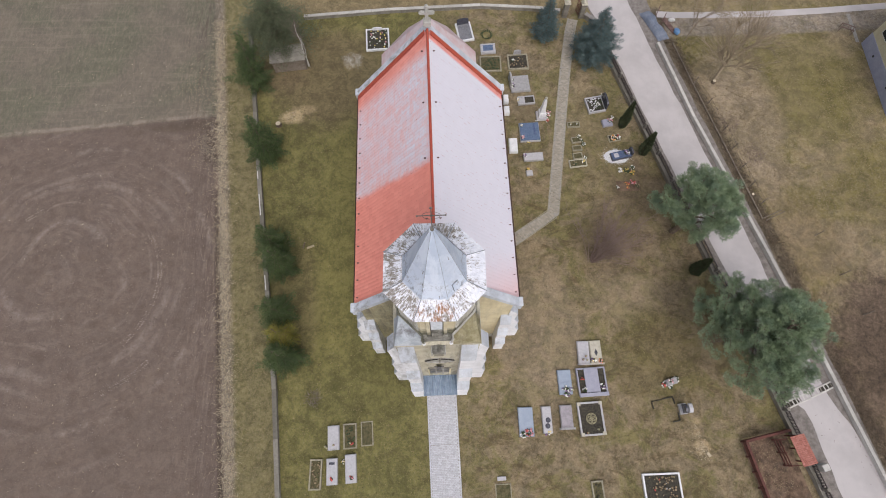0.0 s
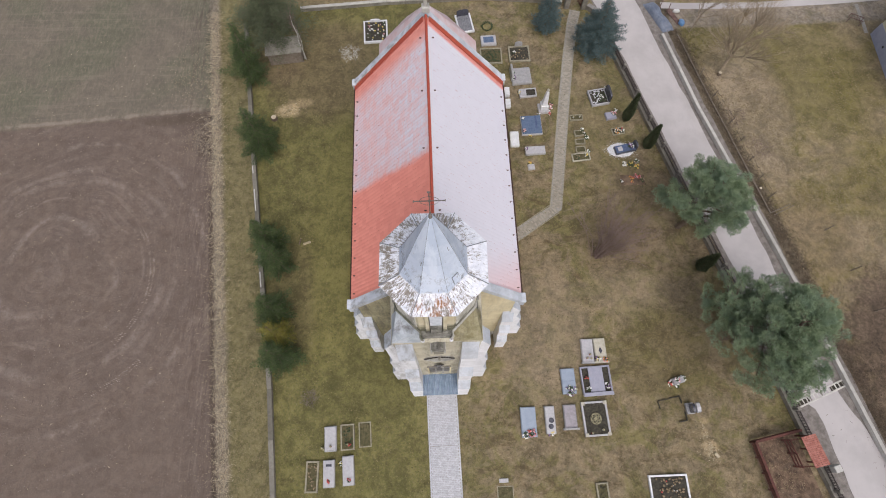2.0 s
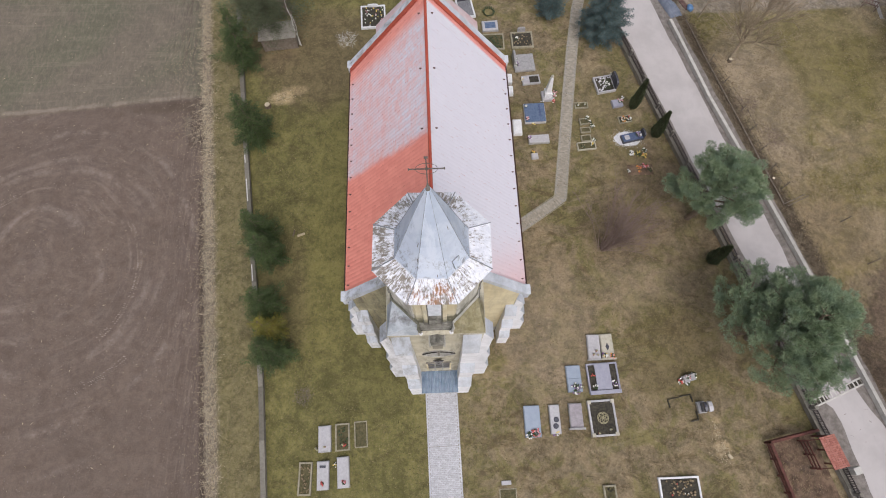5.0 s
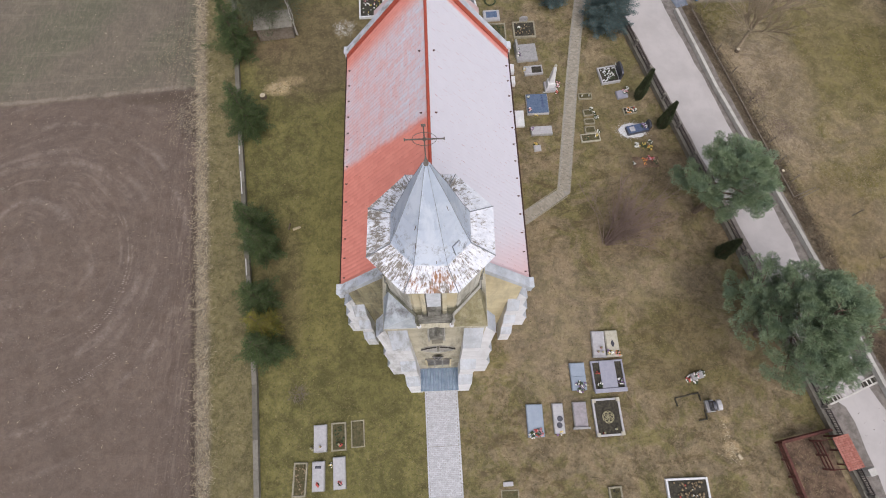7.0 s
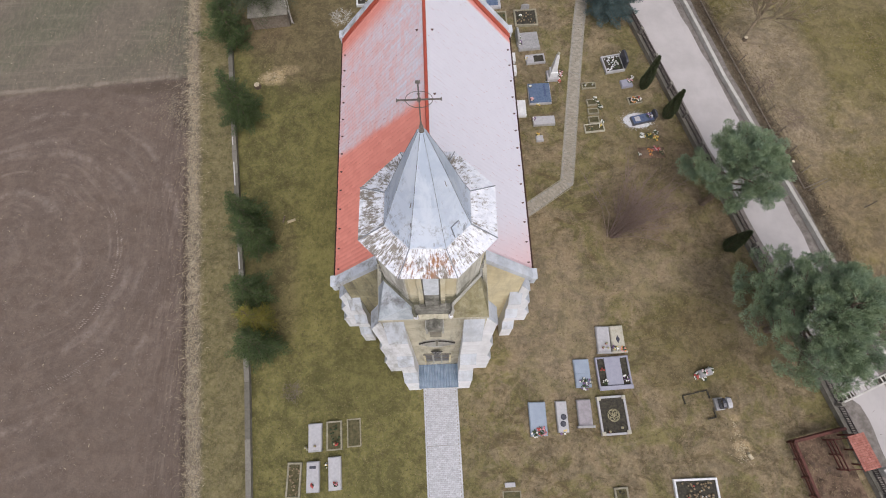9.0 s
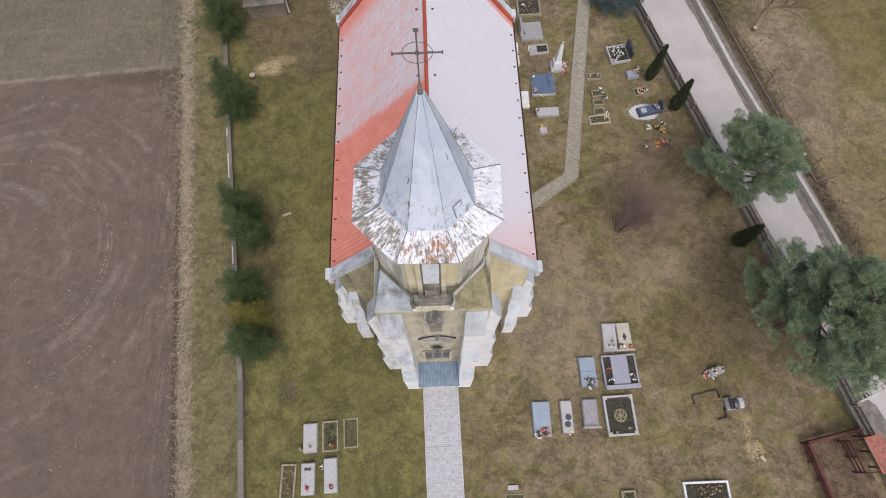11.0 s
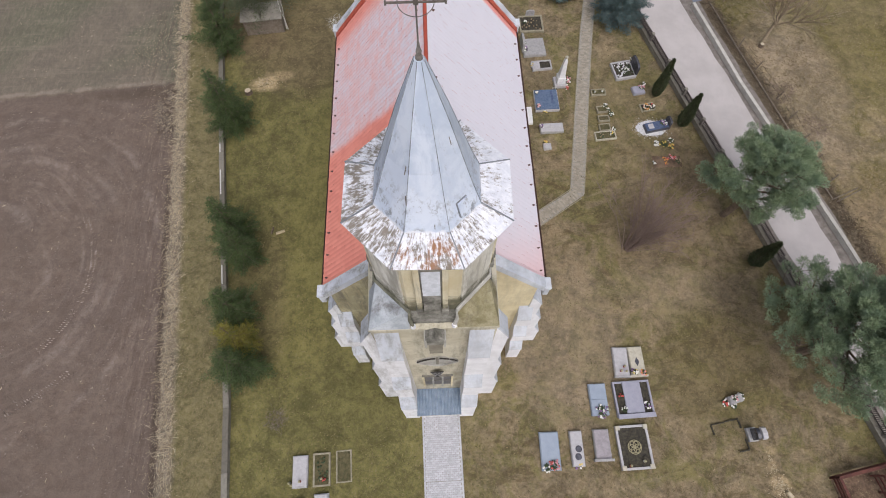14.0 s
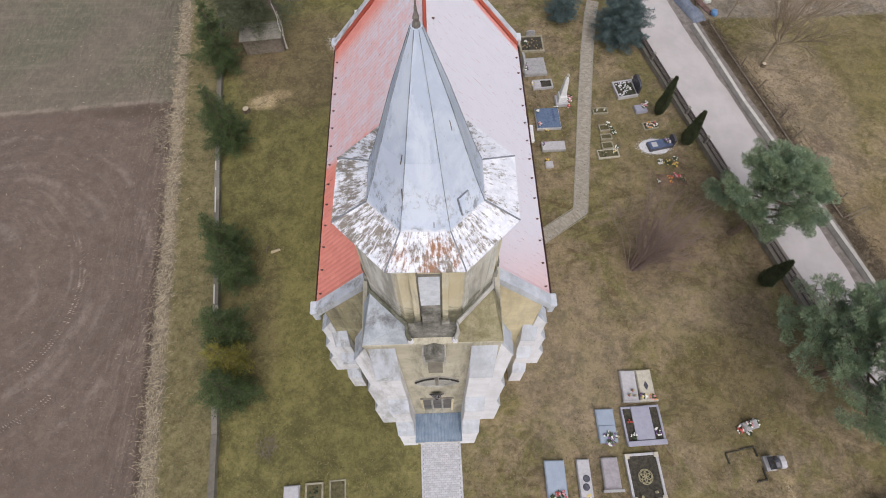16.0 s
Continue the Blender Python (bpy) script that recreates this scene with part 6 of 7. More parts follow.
bed_grave((3.58, -3.6, 1.0, 1.5, 0.5), KERB_OLD, BED_GREEN, "sunken old grave with a broken kerb", 0.06, 0.05)
g = thing("grave_marker", "fallen pale grave marker lying in the grass", "grave marker", pose(3.5, -2.55, 0, 0, 0, 2))
part("stone", box(-0.28, 0.28, -0.12, 0.12, 0, 0.12, 0.02), SLAB_PALE, g)

# south-west group
slab_grave((-7.11, 0.09, 0.74, 1.5, 3.0), SLAB_PALE, "pale grave slab with a lantern in the turf", SLAB_PALE, head=(0.74, -0.7, 0.25, 0.1, SLAB_GREY))
bed_grave((-6.07, 0.17, 0.86, 1.55, 3.2), KERB_OLD, BED_GREEN, "overgrown grave with a lichened kerb and red lantern", 0.09, 0.14, 0, ((GREENERY, 20),))
bed_grave((-4.99, 0.30, 0.78, 1.5, 3.4), KERB_OLD, BED_GREEN, "sunken overgrown grave with a mossy kerb", 0.07, 0.06)
bed_grave((-8.15, -2.06, 0.78, 1.8, -0.5), KERB_OLD, BED_GREEN, "old grave with a lichened kerb and dry plants", 0.1, 0.16, 0, ((DEAD, 24),))
slab_grave((-7.11, -1.90, 0.70, 1.55, 2.5), SLAB_PALE, "pale grave slab with a dark plaque", SLAB_PALE, head=(0.7, -0.74, 0.22, 0.1, SLAB_GREY))
g = slab_grave((-5.94, -1.76, 0.70, 1.7, 4.0), SLAB_PALE, "pale grave slab with a red lantern", SLAB_PALE, head=(0.72, -0.8, 0.22, 0.1, SLAB_GREY))
bm = box(-7.3, -6.95, -1.5, -1.36, 0.262, 0.30, 0.005)
tagged(finish("plaque", bm, GRANITE_DARK), "small dark plaque on a pale slab", "plaque")
lantern(-7.62, -0.42, 0, WHITE_GLASS, "white lantern beside a pale slab")
lantern(-7.5, -0.52, 0, WHITE_GLASS, "white lantern beside a pale slab")
lantern(-7.05, -0.35, 0.26, RED_GLASS, "red lantern on a pale slab")
lantern(-6.02, -0.25, 0.12, RED_GLASS, "red lantern on an overgrown grave")
bouquet(-5.92, -0.3, 0.1, 0.1, (FL_RED,), "red flowers on an overgrown grave")
bouquet(-7.1, -2.35, 0.26, 0.1, (FL_RED,), "red flowers on a pale slab")
bouquet(-5.85, -2.3, 0.26, 0.13, (FL_RED, FL_PINK), "red flowers on a pale slab")
bouquet(-6.45, -1.35, 0.0, 0.13, (FL_WHITE, FL_YELLOW), "white and yellow flowers in the grass")

# beside the nave and the side path
slab_grave((6.73, 26.84, 1.55, 1.5, 4.5), SLAB_GREY, "wide grey double grave slab with flowers", SLAB_GREY, 0.24, split=True)
g = thing("gravestone", "upright grey gravestone at a wide slab", "gravestone", pose(5.95, 27.0, 0, 0, 0, 94))
headstone(g, 1.1, 0, 0.9, 0.14, SLAB_GREY)
bouquet(6.12, 26.6, 0.24, 0.2, (FL_WHITE, FL_VIOLET), "white and violet flowers on a grey slab")
bouquet(6.1, 27.1, 0.24, 0.16, (FL_WHITE,), "white flowers on a grey slab")
bed_grave((7.14, 25.26, 1.35, 0.75, 5.1), SLAB_PALE, BED_DARK, "small kerbed grave with a dark bed", 0.09, 0.2)
slab_grave((6.78, 25.2, 0.45, 0.5, 5), SLAB_PALE, "small pale stone cover on a grave", SLAB_PALE, 0.3)
bouquet(6.5, 25.3, 0.1, 0.16, (FL_WHITE, FL_YELLOW), "white flowers beside a small grave")
ob = thing("obelisk", "slender white marble obelisk with a ball top", "monument", pose(8.2, 23.75, 0, 0, 0, 4))
part("plinth", box(-0.4, 0.4, -0.4, 0.4, 0, 0.3, 0.02), SLAB_PALE, ob)
part("die", box(-0.27, 0.27, -0.27, 0.27, 0.3, 0.8, 0.02), MARBLE, ob)
part("needle", loft([[(s * x, t * x, z) for s, t in ((-1, -1), (1, -1), (1, 1), (-1, 1))] for x, z in ((0.2, 0.8), (0.1, 2.25), (0.03, 2.4))]), MARBLE, ob)
bm = bmesh.new()
r = bmesh.ops.create_icosphere(bm, subdivisions=2, radius=0.11)
for v in r["verts"]:
    v.co.z += 2.47
part("ball", bm, SLAB_BEIGE, ob, "", True)
for x, y, r, c in ((8.75, 23.9, 0.25, (FL_PINK, FL_WHITE)), (8.65, 23.45, 0.2, (FL_WHITE, FL_RED)), (7.9, 23.4, 0.16, (FL_WHITE,)), (8.9, 24.25, 0.15, (FL_PINK,))):
    bouquet(x, y, 0, r, c, "pink and white flowers at the foot of a marble monument")
g = slab_grave((7.17, 22.30, 1.56, 1.64, 1.7), GRANITE_BLUE_D, "wide polished blue granite grave with a dark stripe", SLAB_PALE, 0.26)
part("stripe", box(0.30, 0.44, -0.3, 0.7, 0.262, 0.268), GRANITE_NAVY, g, "dark blue inlaid stripe")
bouquet(6.6, 21.75, 0.26, 0.16, (FL_WHITE, FL_PINK), "white and pink flowers on a blue slab")
bouquet(6.55, 22.8, 0.26, 0.12, (FL_WHITE,), "white flowers on a blue slab")
bouquet(7.0, 21.45, 0.0, 0.14, (FL_WHITE, FL_YELLOW), "white and yellow flowers beside a blue slab")
slab_grave((5.81, 21.11, 0.66, 1.25, 0.1), MARBLE, "white marble grave slab close to the nave wall", MARBLE, 0.3)
slab_grave((7.30, 20.11, 1.5, 0.68, 2.2), SLAB_PALE, "light grey grave slab with a vase of flowers", SLAB_GREY, 0.25)
bouquet(6.62, 20.2, 0.2, 0.14, (FL_VIOLET, FL_WHITE), "dark flowers at a light grey slab")
slab_grave((6.9, 18.75, 0.5, 0.45, 5), SLAB_PALE, "tiny pale stone with orange flowers", SLAB_PALE, 0.2)
bouquet(6.82, 19.02, 0.05, 0.17, (FL_ORANGE, FL_YELLOW), "orange flowers at a tiny pale stone")
slab_grave((5.5, 25.32, 0.4, 0.72, 0), MARBLE, "small white marble stone by the nave wall", MARBLE, 0.4)
slab_grave((5.5, 24.26, 0.42, 0.7, 0), MARBLE, "small white marble stone by the nave wall", MARBLE, 0.4)
bed_grave((4.47, 28.89, 1.75, 1.5, 0.9), KERB_OLD, BED_GREEN, "kerbed grave with a dark overgrown bed", 0.1, 0.16, 0, ((GREENERY, 60),))
bed_grave((6.74, 29.02, 1.7, 1.5, 1.9), KERB_OLD, BED_DARK, "kerbed grave with dark earth and white flowers", 0.12, 0.18, 0, ((DEAD, 16),), head=(0.6, 0.75, 0.6, 0.12, SLAB_GREY))
bouquet(6.3, 29.1, 0.15, 0.18, (FL_WHITE,), "white flowers on a dark grave bed")
g = slab_grave((4.33, 30.42, 1.25, 0.95, 2.9), SLAB_PALE, "pale framed grave with a blue slab", SLAB_PALE, 0.22)
part("inset", box(-0.42, 0.42, -0.28, 0.28, 0.222, 0.235), GRANITE_BLUE_D, g, "blue granite inset")
w = thing("evergreen_wreath", "dark evergreen wreath lying on the grass", "wreath", pose(4.3, 31.89, 0))
rng = random.Random(5)
for k in range(16):
    a = k * math.pi / 8
    part("sprig", tube([(0.36 * math.cos(a), 0.36 * math.sin(a), 0.05), (0.5 * math.cos(a + 0.25), 0.5 * math.sin(a + 0.25), 0.14 + rng.uniform(-0.04, 0.05))], 0.06, 0.03, 5), GREENERY, w)
bed_grave((2.45, 32.2, 1.3, 1.9, 10), MARBLE, GRAVEL_D, "white kerbed grave with a grey slab behind the chancel", 0.12, 0.22, head=(1.0, 0.85, 0.7, 0.14, GRANITE_DARK))
bed_grave((-4.88, 31.57, 1.95, 2.2, 2.7), MARBLE, BED_DARK, "white kerbed grave planted with yellow and white flowers", 0.12, 0.22, 0, ((FL_WHITE, 22), (FL_YELLOW, 12), (FL_PINK, 6), (GREENERY, 20)), head=(0.8, 1.0, 0.4, 0.12, MARBLE))

# along the lane fence
bed_grave((12.6, 24.69, 1.4, 1.42, 10.0), SLAB_PALE, BED_DARK, "dark granite kerbed grave with white gravel and wreath", 0.1, 0.24, 0, ((GRAVEL, 40), (GREENERY, 18)))
g = thing("gravestone", "dark granite gravestone at a kerbed grave", "gravestone", pose(13.3, 24.75, 0, 0, 0, 98))
headstone(g, 1.15, 0, 1.0, 0.14, GRANITE_DARK)
bouquet(12.75, 24.65, 0.24, 0.2, (FL_WHITE,), "white wreath on a dark grave")
bouquet(13.2, 25.35, 0.4, 0.14, (FL_WHITE,), "white flowers beside a dark gravestone")
slab_grave((13.35, 23.0, 0.8, 0.62, 9.3), GRANITE_LILAC, "small lilac-grey grave with flowers", GRANITE_LILAC, 0.24)
bouquet(13.55, 23.1, 0.24, 0.2, (FL_WHITE, FL_PINK), "white and pink flowers on a small grave")
bouquet(13.75, 23.4, 0.2, 0.14, (FL_WHITE,), "white flowers on a small grave")
bed_grave((13.75, 21.66, 0.95, 0.6, 10.6), KERB_OLD, BED_DARK, "small earth grave covered with flowers", 0.07, 0.12, 0, ((FL_RED, 8), (GREENERY, 10)))
bouquet(13.7, 21.6, 0.15, 0.25, (FL_WHITE, FL_ORANGE), "white and orange flowers on an earth grave")
bouquet(14.1, 21.6, 0.15, 0.14, (FL_WHITE,), "white bouquet on an earth grave")
g = thing("gravel_patch", "white gravel spread round a dark blue grave", "gravel", pose(13.75, 20.05, 0), kind="stuff")
bm = bmesh.new()
rim = [bm.verts.new((0.98 * math.cos(t) * (1 + 0.1 * noise.noise((math.cos(t) * 2, math.sin(t) * 2, 0))), 0.60 * math.sin(t) * (1 + 0.15 * noise.noise((math.cos(t) * 2, math.sin(t) * 2, 4))), 0.012)) for t in [2 * math.pi * i / 40 for i in range(40)]]
mid = bm.verts.new((0, 0, 0.04))
for i in range(40):
    bm.faces.new((mid, rim[i], rim[(i + 1) % 40]))
part("gravel", bm, GRAVEL, g)
g = slab_grave((14.05, 20.09, 1.6, 0.66, 12.4), GRANITE_NAVY, "dark blue granite grave on white gravel", GRANITE_DARK, 0.28)
part("inset", box(-0.6, -0.25, -0.18, 0.18, 0.282, 0.29), SLAB_PALE, g)
headstone(g, 0.6, 0.0, 0.7, 0.12, GRANITE_DARK).matrix_basis = pose(0.75, 0, 0.02, 0, 0, 90)
bouquet(14.45, 20.2, 0.28, 0.24, (FL_WHITE, FL_VIOLET), "white and violet flowers on a dark blue grave")
for x, y, r, c, lab in ((13.85, 18.85, 0.2, (FL_WHITE, FL_WHITE), "white wreath on bare earth"), (14.3, 18.8, 0.26, (GREENERY, FL_YELLOW), "green and yellow wreath on bare earth"), (14.75, 18.6, 0.2, (FL_ORANGE, FL_YELLOW), "orange and yellow flowers on bare earth"), (14.8, 19.05, 0.18, (FL_WHITE, GREENERY), "withered flowers on bare earth"),
                        (13.45, 17.45, 0.12, (FL_WHITE,), "white lantern flowers on bare earth"), (14.2, 17.55, 0.28, (FL_RED, FL_ORANGE), "red and orange flowers on a fresh grave"), (14.65, 17.75, 0.26, (FL_RED, FL_PINK), "faded red wreath on a fresh grave"), (14.95, 17.5, 0.2, (DEAD,), "withered wreath on a fresh grave")):
    bouquet(x, y, 0.02, r, c, lab)
bm = bmesh.new()
vs = [[bm.verts.new((13.4 + 0.2 * i + 0.0, 17.1 + 0.12 * j, 0.004 + 0.14 * math.sin(math.pi * i / 9) * math.sin(math.pi * j / 7) * (1 + 0.5 * noise.noise((i * 0.5, j * 0.5, 2))))) for i in range(10)] for j in range(8)]
for j in range(7):
    for i in range(9):
        bm.faces.new((vs[j][i], vs[j][i + 1], vs[j + 1][i + 1], vs[j + 1][i]))
tagged(finish("earth_mound", bm, EARTH, None, "", True), "low mound of brown earth on a fresh grave", "earth mound")
for spec, lab in (((10.69, 22.92, 1.0, 0.5, 2.8), "tiny kerbed grave with white lanterns"), ((10.74, 21.54, 0.7, 0.52, 8.3), "tiny weathered kerbed grave"), ((10.76, 20.81, 0.75, 0.45, 3.8), "tiny weathered kerbed grave"), ((10.73, 20.12, 0.75, 0.55, 5.1), "tiny mossy kerbed grave"), ((10.68, 19.49, 1.35, 0.64, 5.7), "small pale kerbed grave with flowers")):
    bed_grave(spec, KERB_OLD if "pale" not in lab else SLAB_BEIGE, BED_GREEN, lab, 0.07, 0.16)
for x, y in ((10.45, 22.9), (10.95, 22.95)):
    lantern(x, y, 0.12, WHITE_GLASS, "white lantern on a tiny grave")
for x, y, r, c in ((11.0, 21.8, 0.17, (FL_WHITE,)), (11.25, 21.1, 0.18, (FL_WHITE, GREENERY)), (11.15, 21.45, 0.13, (FL_WHITE,)), (11.3, 19.95, 0.15, (FL_WHITE,)), (11.1, 19.6, 0.15, (FL_WHITE, FL_YELLOW)), (10.45, 19.45, 0.16, (DEAD, GREENERY))):
    bouquet(x, y, 0.1, r, c, "pale flowers on a small grave")


# ---- trees and plants ----
TURF = varied("turf_blades", (0.075, 0.068, 0.024), (0.30, 0.245, 0.13), 0.9, 2)
PALE_TWIG = simple("pale_brown_twigs", (0.27, 0.215, 0.15), (0.37, 0.30, 0.215), 8, 0.9)
CLOD = varied("soil_clods", (0.165, 0.13, 0.11), (0.26, 0.215, 0.19), 0.95, 2)
DEAD_L = varied("dry_meadow_blades", (0.17, 0.130, 0.066), (0.37, 0.30, 0.19), 0.9, 2)
SCRUB = varied("dark_dead_weeds", (0.07, 0.05, 0.035), (0.20, 0.145, 0.095), 0.9, 2)
def leaves(name, centres, ways, length, width, material, parent, seed=1):
    """Many small pointed leaves or needle sprays: one quad each, from its foot along its way."""
    rng = np.random.default_rng(seed)
    c, d = np.asarray(centres, float), np.asarray(ways, float)
    d /= np.linalg.norm(d, axis=1, keepdims=True) + 1e-9
    s = np.cross(d, rng.normal(size=d.shape))
    s /= np.linalg.norm(s, axis=1, keepdims=True) + 1e-9
    l = (length * rng.uniform(0.6, 1.3, len(c)))[:, None]
    w = (width * rng.uniform(0.7, 1.3, len(c)))[:, None]
    v = np.stack([c, c + d * l * 0.45 + s * w * 0.5, c + d * l, c + d * l * 0.45 - s * w * 0.5], 1).reshape(-1, 3)
    me = bpy.data.meshes.new(name)
    n = len(c)
    me.vertices.add(4 * n)
    me.vertices.foreach_set("co", v.ravel())
    me.loops.add(4 * n)
    me.loops.foreach_set("vertex_index", np.arange(4 * n, dtype=np.int32))
    me.polygons.add(n)
    me.polygons.foreach_set("loop_start", np.arange(0, 4 * n, 4, dtype=np.int32))
    me.update(calc_edges=True)
    me.validate()
    me.materials.append(material)
    ob = new(name, me)
    ob.parent = parent
    return ob


def pine(x, y, h, reach, seed, label, lo=0.35, lop=None, n=26):
    """A Scots pine: bare lower trunk, long limbs, flat tufts of needles with gaps between."""
    rng = np.random.default_rng(seed)
    t = thing("pine_tree", label, "tree", pose(x, y, 0))
    bend = rng.normal(0, 0.12, (6, 2))
    spine = [Vector((bend[i][0] * i * 0.4, bend[i][1] * i * 0.4, h * 0.93 * i / 5)) for i in range(6)]
    part("trunk", tube(spine, 0.21, 0.05, 8), BARK, t)
    cs, ws = [], []
    bm = bmesh.new()
    for k in range(n):
        f = lo + (1 - lo) * (k + 0.5) / n
        a = k * 2.39996 + rng.normal(0, 0.25)
        z = h * 0.93 * f
        i = min(int(f * 5), 4)
        o = spine[i].lerp(spine[i + 1], f * 5 - i)
        L = reach * (1.0 - 0.72 * ((f - lo) / (1 - lo)) ** 1.6) * rng.uniform(0.84, 1.06)
        if lop:
            L *= 1 - lop[1] * max(0.0, math.cos(a - math.radians(lop[0]))) ** 1.5        # crown thin on one side
        d = Vector((math.cos(a), math.sin(a), 0))
        rise = 0.12 + 0.5 * (f - lo)
        pts = [o, o + d * L * 0.4 + Vector((0, 0, L * rise * 0.5)), o + d * L * 0.75 + Vector((0, 0, L * rise * 0.72)), o + d * L + Vector((0, 0, L * rise))]
        tube(pts, 0.065 * (1.25 - f) + 0.015, 0.012, 5, bm)
        m = max(8, int(L * 8.5))
        for j in range(m):
            u = rng.uniform(0.30, 1.0)
            b = pts[1].lerp(pts[3], (u - 0.4) / 0.6) if u > 0.4 else pts[0].lerp(pts[1], u / 0.4)
            side = Vector((-d.y, d.x, 0)) * rng.normal(0, 0.40) * L * 0.42
            q = b + side + Vector((0, 0, rng.uniform(0.0, 0.22)))
            tube([b - d * 0.18, q], 0.02, 0.008, 4, bm)
            r = rng.uniform(0.2, 0.36)
            cnt = int(330 * (r / 0.35) ** 2)
            g = rng.normal(0, 1, (cnt, 3))
            g /= np.linalg.norm(g, axis=1, keepdims=True)
            rad = r * rng.uniform(0.25, 1.0, (cnt, 1)) ** 0.6
            p = np.array(q) + g * rad * np.array((1, 1, 0.55))
            cs.append(p)
            ws.append(g * 0.8 + np.array((d.x * 0.5, d.y * 0.5, 0.55)) + rng.normal(0, 0.35, (cnt, 3)))
    part("limb", bm, BARK, t)
    leaves("crown", np.concatenate(cs), np.concatenate(ws), 0.14, 0.028, PINE, t, seed)
    return t


def conifer(x, y, h, r, seed, material, label, name="conifer_tree", tiers=26, ragged=0.3, power=0.9, leaf=(0.16, 0.05), dens=1.0, lean=(0, 0), start=0.05):
    """A dense conifer: tiers of drooping sprays round a trunk, uneven at the rim."""
    rng = np.random.default_rng(seed)
    t = thing(name, label, "tree", pose(x, y, 0))
    top = Vector((lean[0], lean[1], h))
    part("trunk", tube([Vector((0, 0, 0)), top * 0.5, top * 0.97], 0.10 + h * 0.008, 0.015, 7), BARK, t)
    cs, ws = [], []
    bm = bmesh.new()
    for k in range(tiers):
        f = start + (1 - start) * (k + 0.5) / tiers
        R = r * (1 - f) ** power * (0.75 + 0.25 * min(1, f / 0.18))
        m = max(4, int(5 + 11 * (1 - f)))
        for j in range(m):
            a = rng.uniform(0, 2 * math.pi)
            L = max(0.08, R * (1 + ragged * rng.normal(0, 0.55)))
            d = Vector((math.cos(a), math.sin(a), 0))
            o = top * f
            e = o + d * L + Vector((0, 0, L * rng.uniform(-0.15, 0.28)))
            tube([o, e], 0.018, 0.006, 3, bm)
            cnt = int((70 + 210 * L) * dens)
            u = rng.uniform(0.12, 1.0, (cnt, 1)) ** 0.7
            sp = rng.normal(0, 1, (cnt, 3)) * np.array((0.16, 0.16, 0.09)) * (0.35 + 0.65 * L)
            p = np.array(o) * (1 - u) + np.array(e) * u + sp
            cs.append(p)
            ws.append(np.tile((d.x, d.y, 0.25), (cnt, 1)) + rng.normal(0, 0.55, (cnt, 3)))
    part("limb", bm, BARK, t)
    leaves("crown", np.concatenate(cs), np.concatenate(ws), leaf[0], leaf[1], material, t, seed)
    return t


def fir(x, y, h, r, seed, material, label, name="conifer_tree", power=0.8, dens=1.0, lean=(0, 0), start=0.06, ragged=0.25, gap=0.24, leaf=(0.085, 0.026)):
    """A conifer in whorls: every limb carries flat sprays of twigs, with air between the limbs."""
    rng = np.random.default_rng(seed)
    t = thing(name, label, "tree", pose(x, y, 0))
    top = np.array((lean[0], lean[1], h))
    part("trunk", tube([Vector((0, 0, 0)), Vector(top * 0.5), Vector(top * 0.97)], 0.08 + h * 0.008, 0.012, 7), BARK, t)
    cs, ws = [], []
    bm = bmesh.new()
    whorls = max(8, int(h * (1 - start) / gap))
    for k in range(whorls + 1):
        f = start + (1 - start) * k / whorls
        R = r * max(0.05, 1 - f) ** power * (0.72 + 0.28 * min(1.0, f / 0.2))
        m = max(4, int(round(5 + 4 * (1 - f))))
        spin = rng.uniform(0, 6.283)
        for j in range(m):
            a = spin + 2 * math.pi * j / m + rng.normal(0, 0.22)
            L = max(0.1, R * (1 + ragged * rng.normal(0, 1)))
            d = np.array((math.cos(a), math.sin(a), 0.0))
            s = np.array((-d[1], d[0], 0.0))
            o = top * (f + rng.normal(0, 0.012))
            rise = rng.uniform(0.05, 0.42)
            tip = o + d * L + np.array((0, 0, L * rise * 0.55))
            mid = o + d * L * 0.55 + np.array((0, 0, L * rise * 0.15))
            tube([Vector(o), Vector(mid), Vector(tip)], 0.016, 0.005, 3, bm)
            n = max(5, int(L * 15 * dens))
            for u in np.linspace(0.16, 1.0, n):
                b = o + (mid - o) * (u / 0.55) if u < 0.55 else mid + (tip - mid) * ((u - 0.55) / 0.45)
                for side in (-1, 1):
                    tl = (0.10 + 0.34 * L * (1.05 - u)) * rng.uniform(0.6, 1.2)
                    w = d * rng.uniform(0.45, 0.9) + s * side * rng.uniform(0.5, 0.95) + np.array((0, 0, rng.normal(0.05, 0.16)))
                    w /= np.linalg.norm(w)
                    q = max(4, int(tl * 58))
                    v = rng.uniform(0.0, 1.0, (q, 1))
                    cs.append(b + w * tl * v + rng.normal(0, 0.012, (q, 3)))
                    ws.append(w + rng.normal(0, 0.55, (q, 3)) + np.array((0, 0, 0.12)))
    tagged(part("limb", bm, BARK, t), kind="stuff")
    leaves("crown", np.concatenate(cs), np.concatenate(ws), leaf[0], leaf[1], material, t, seed)
    return t


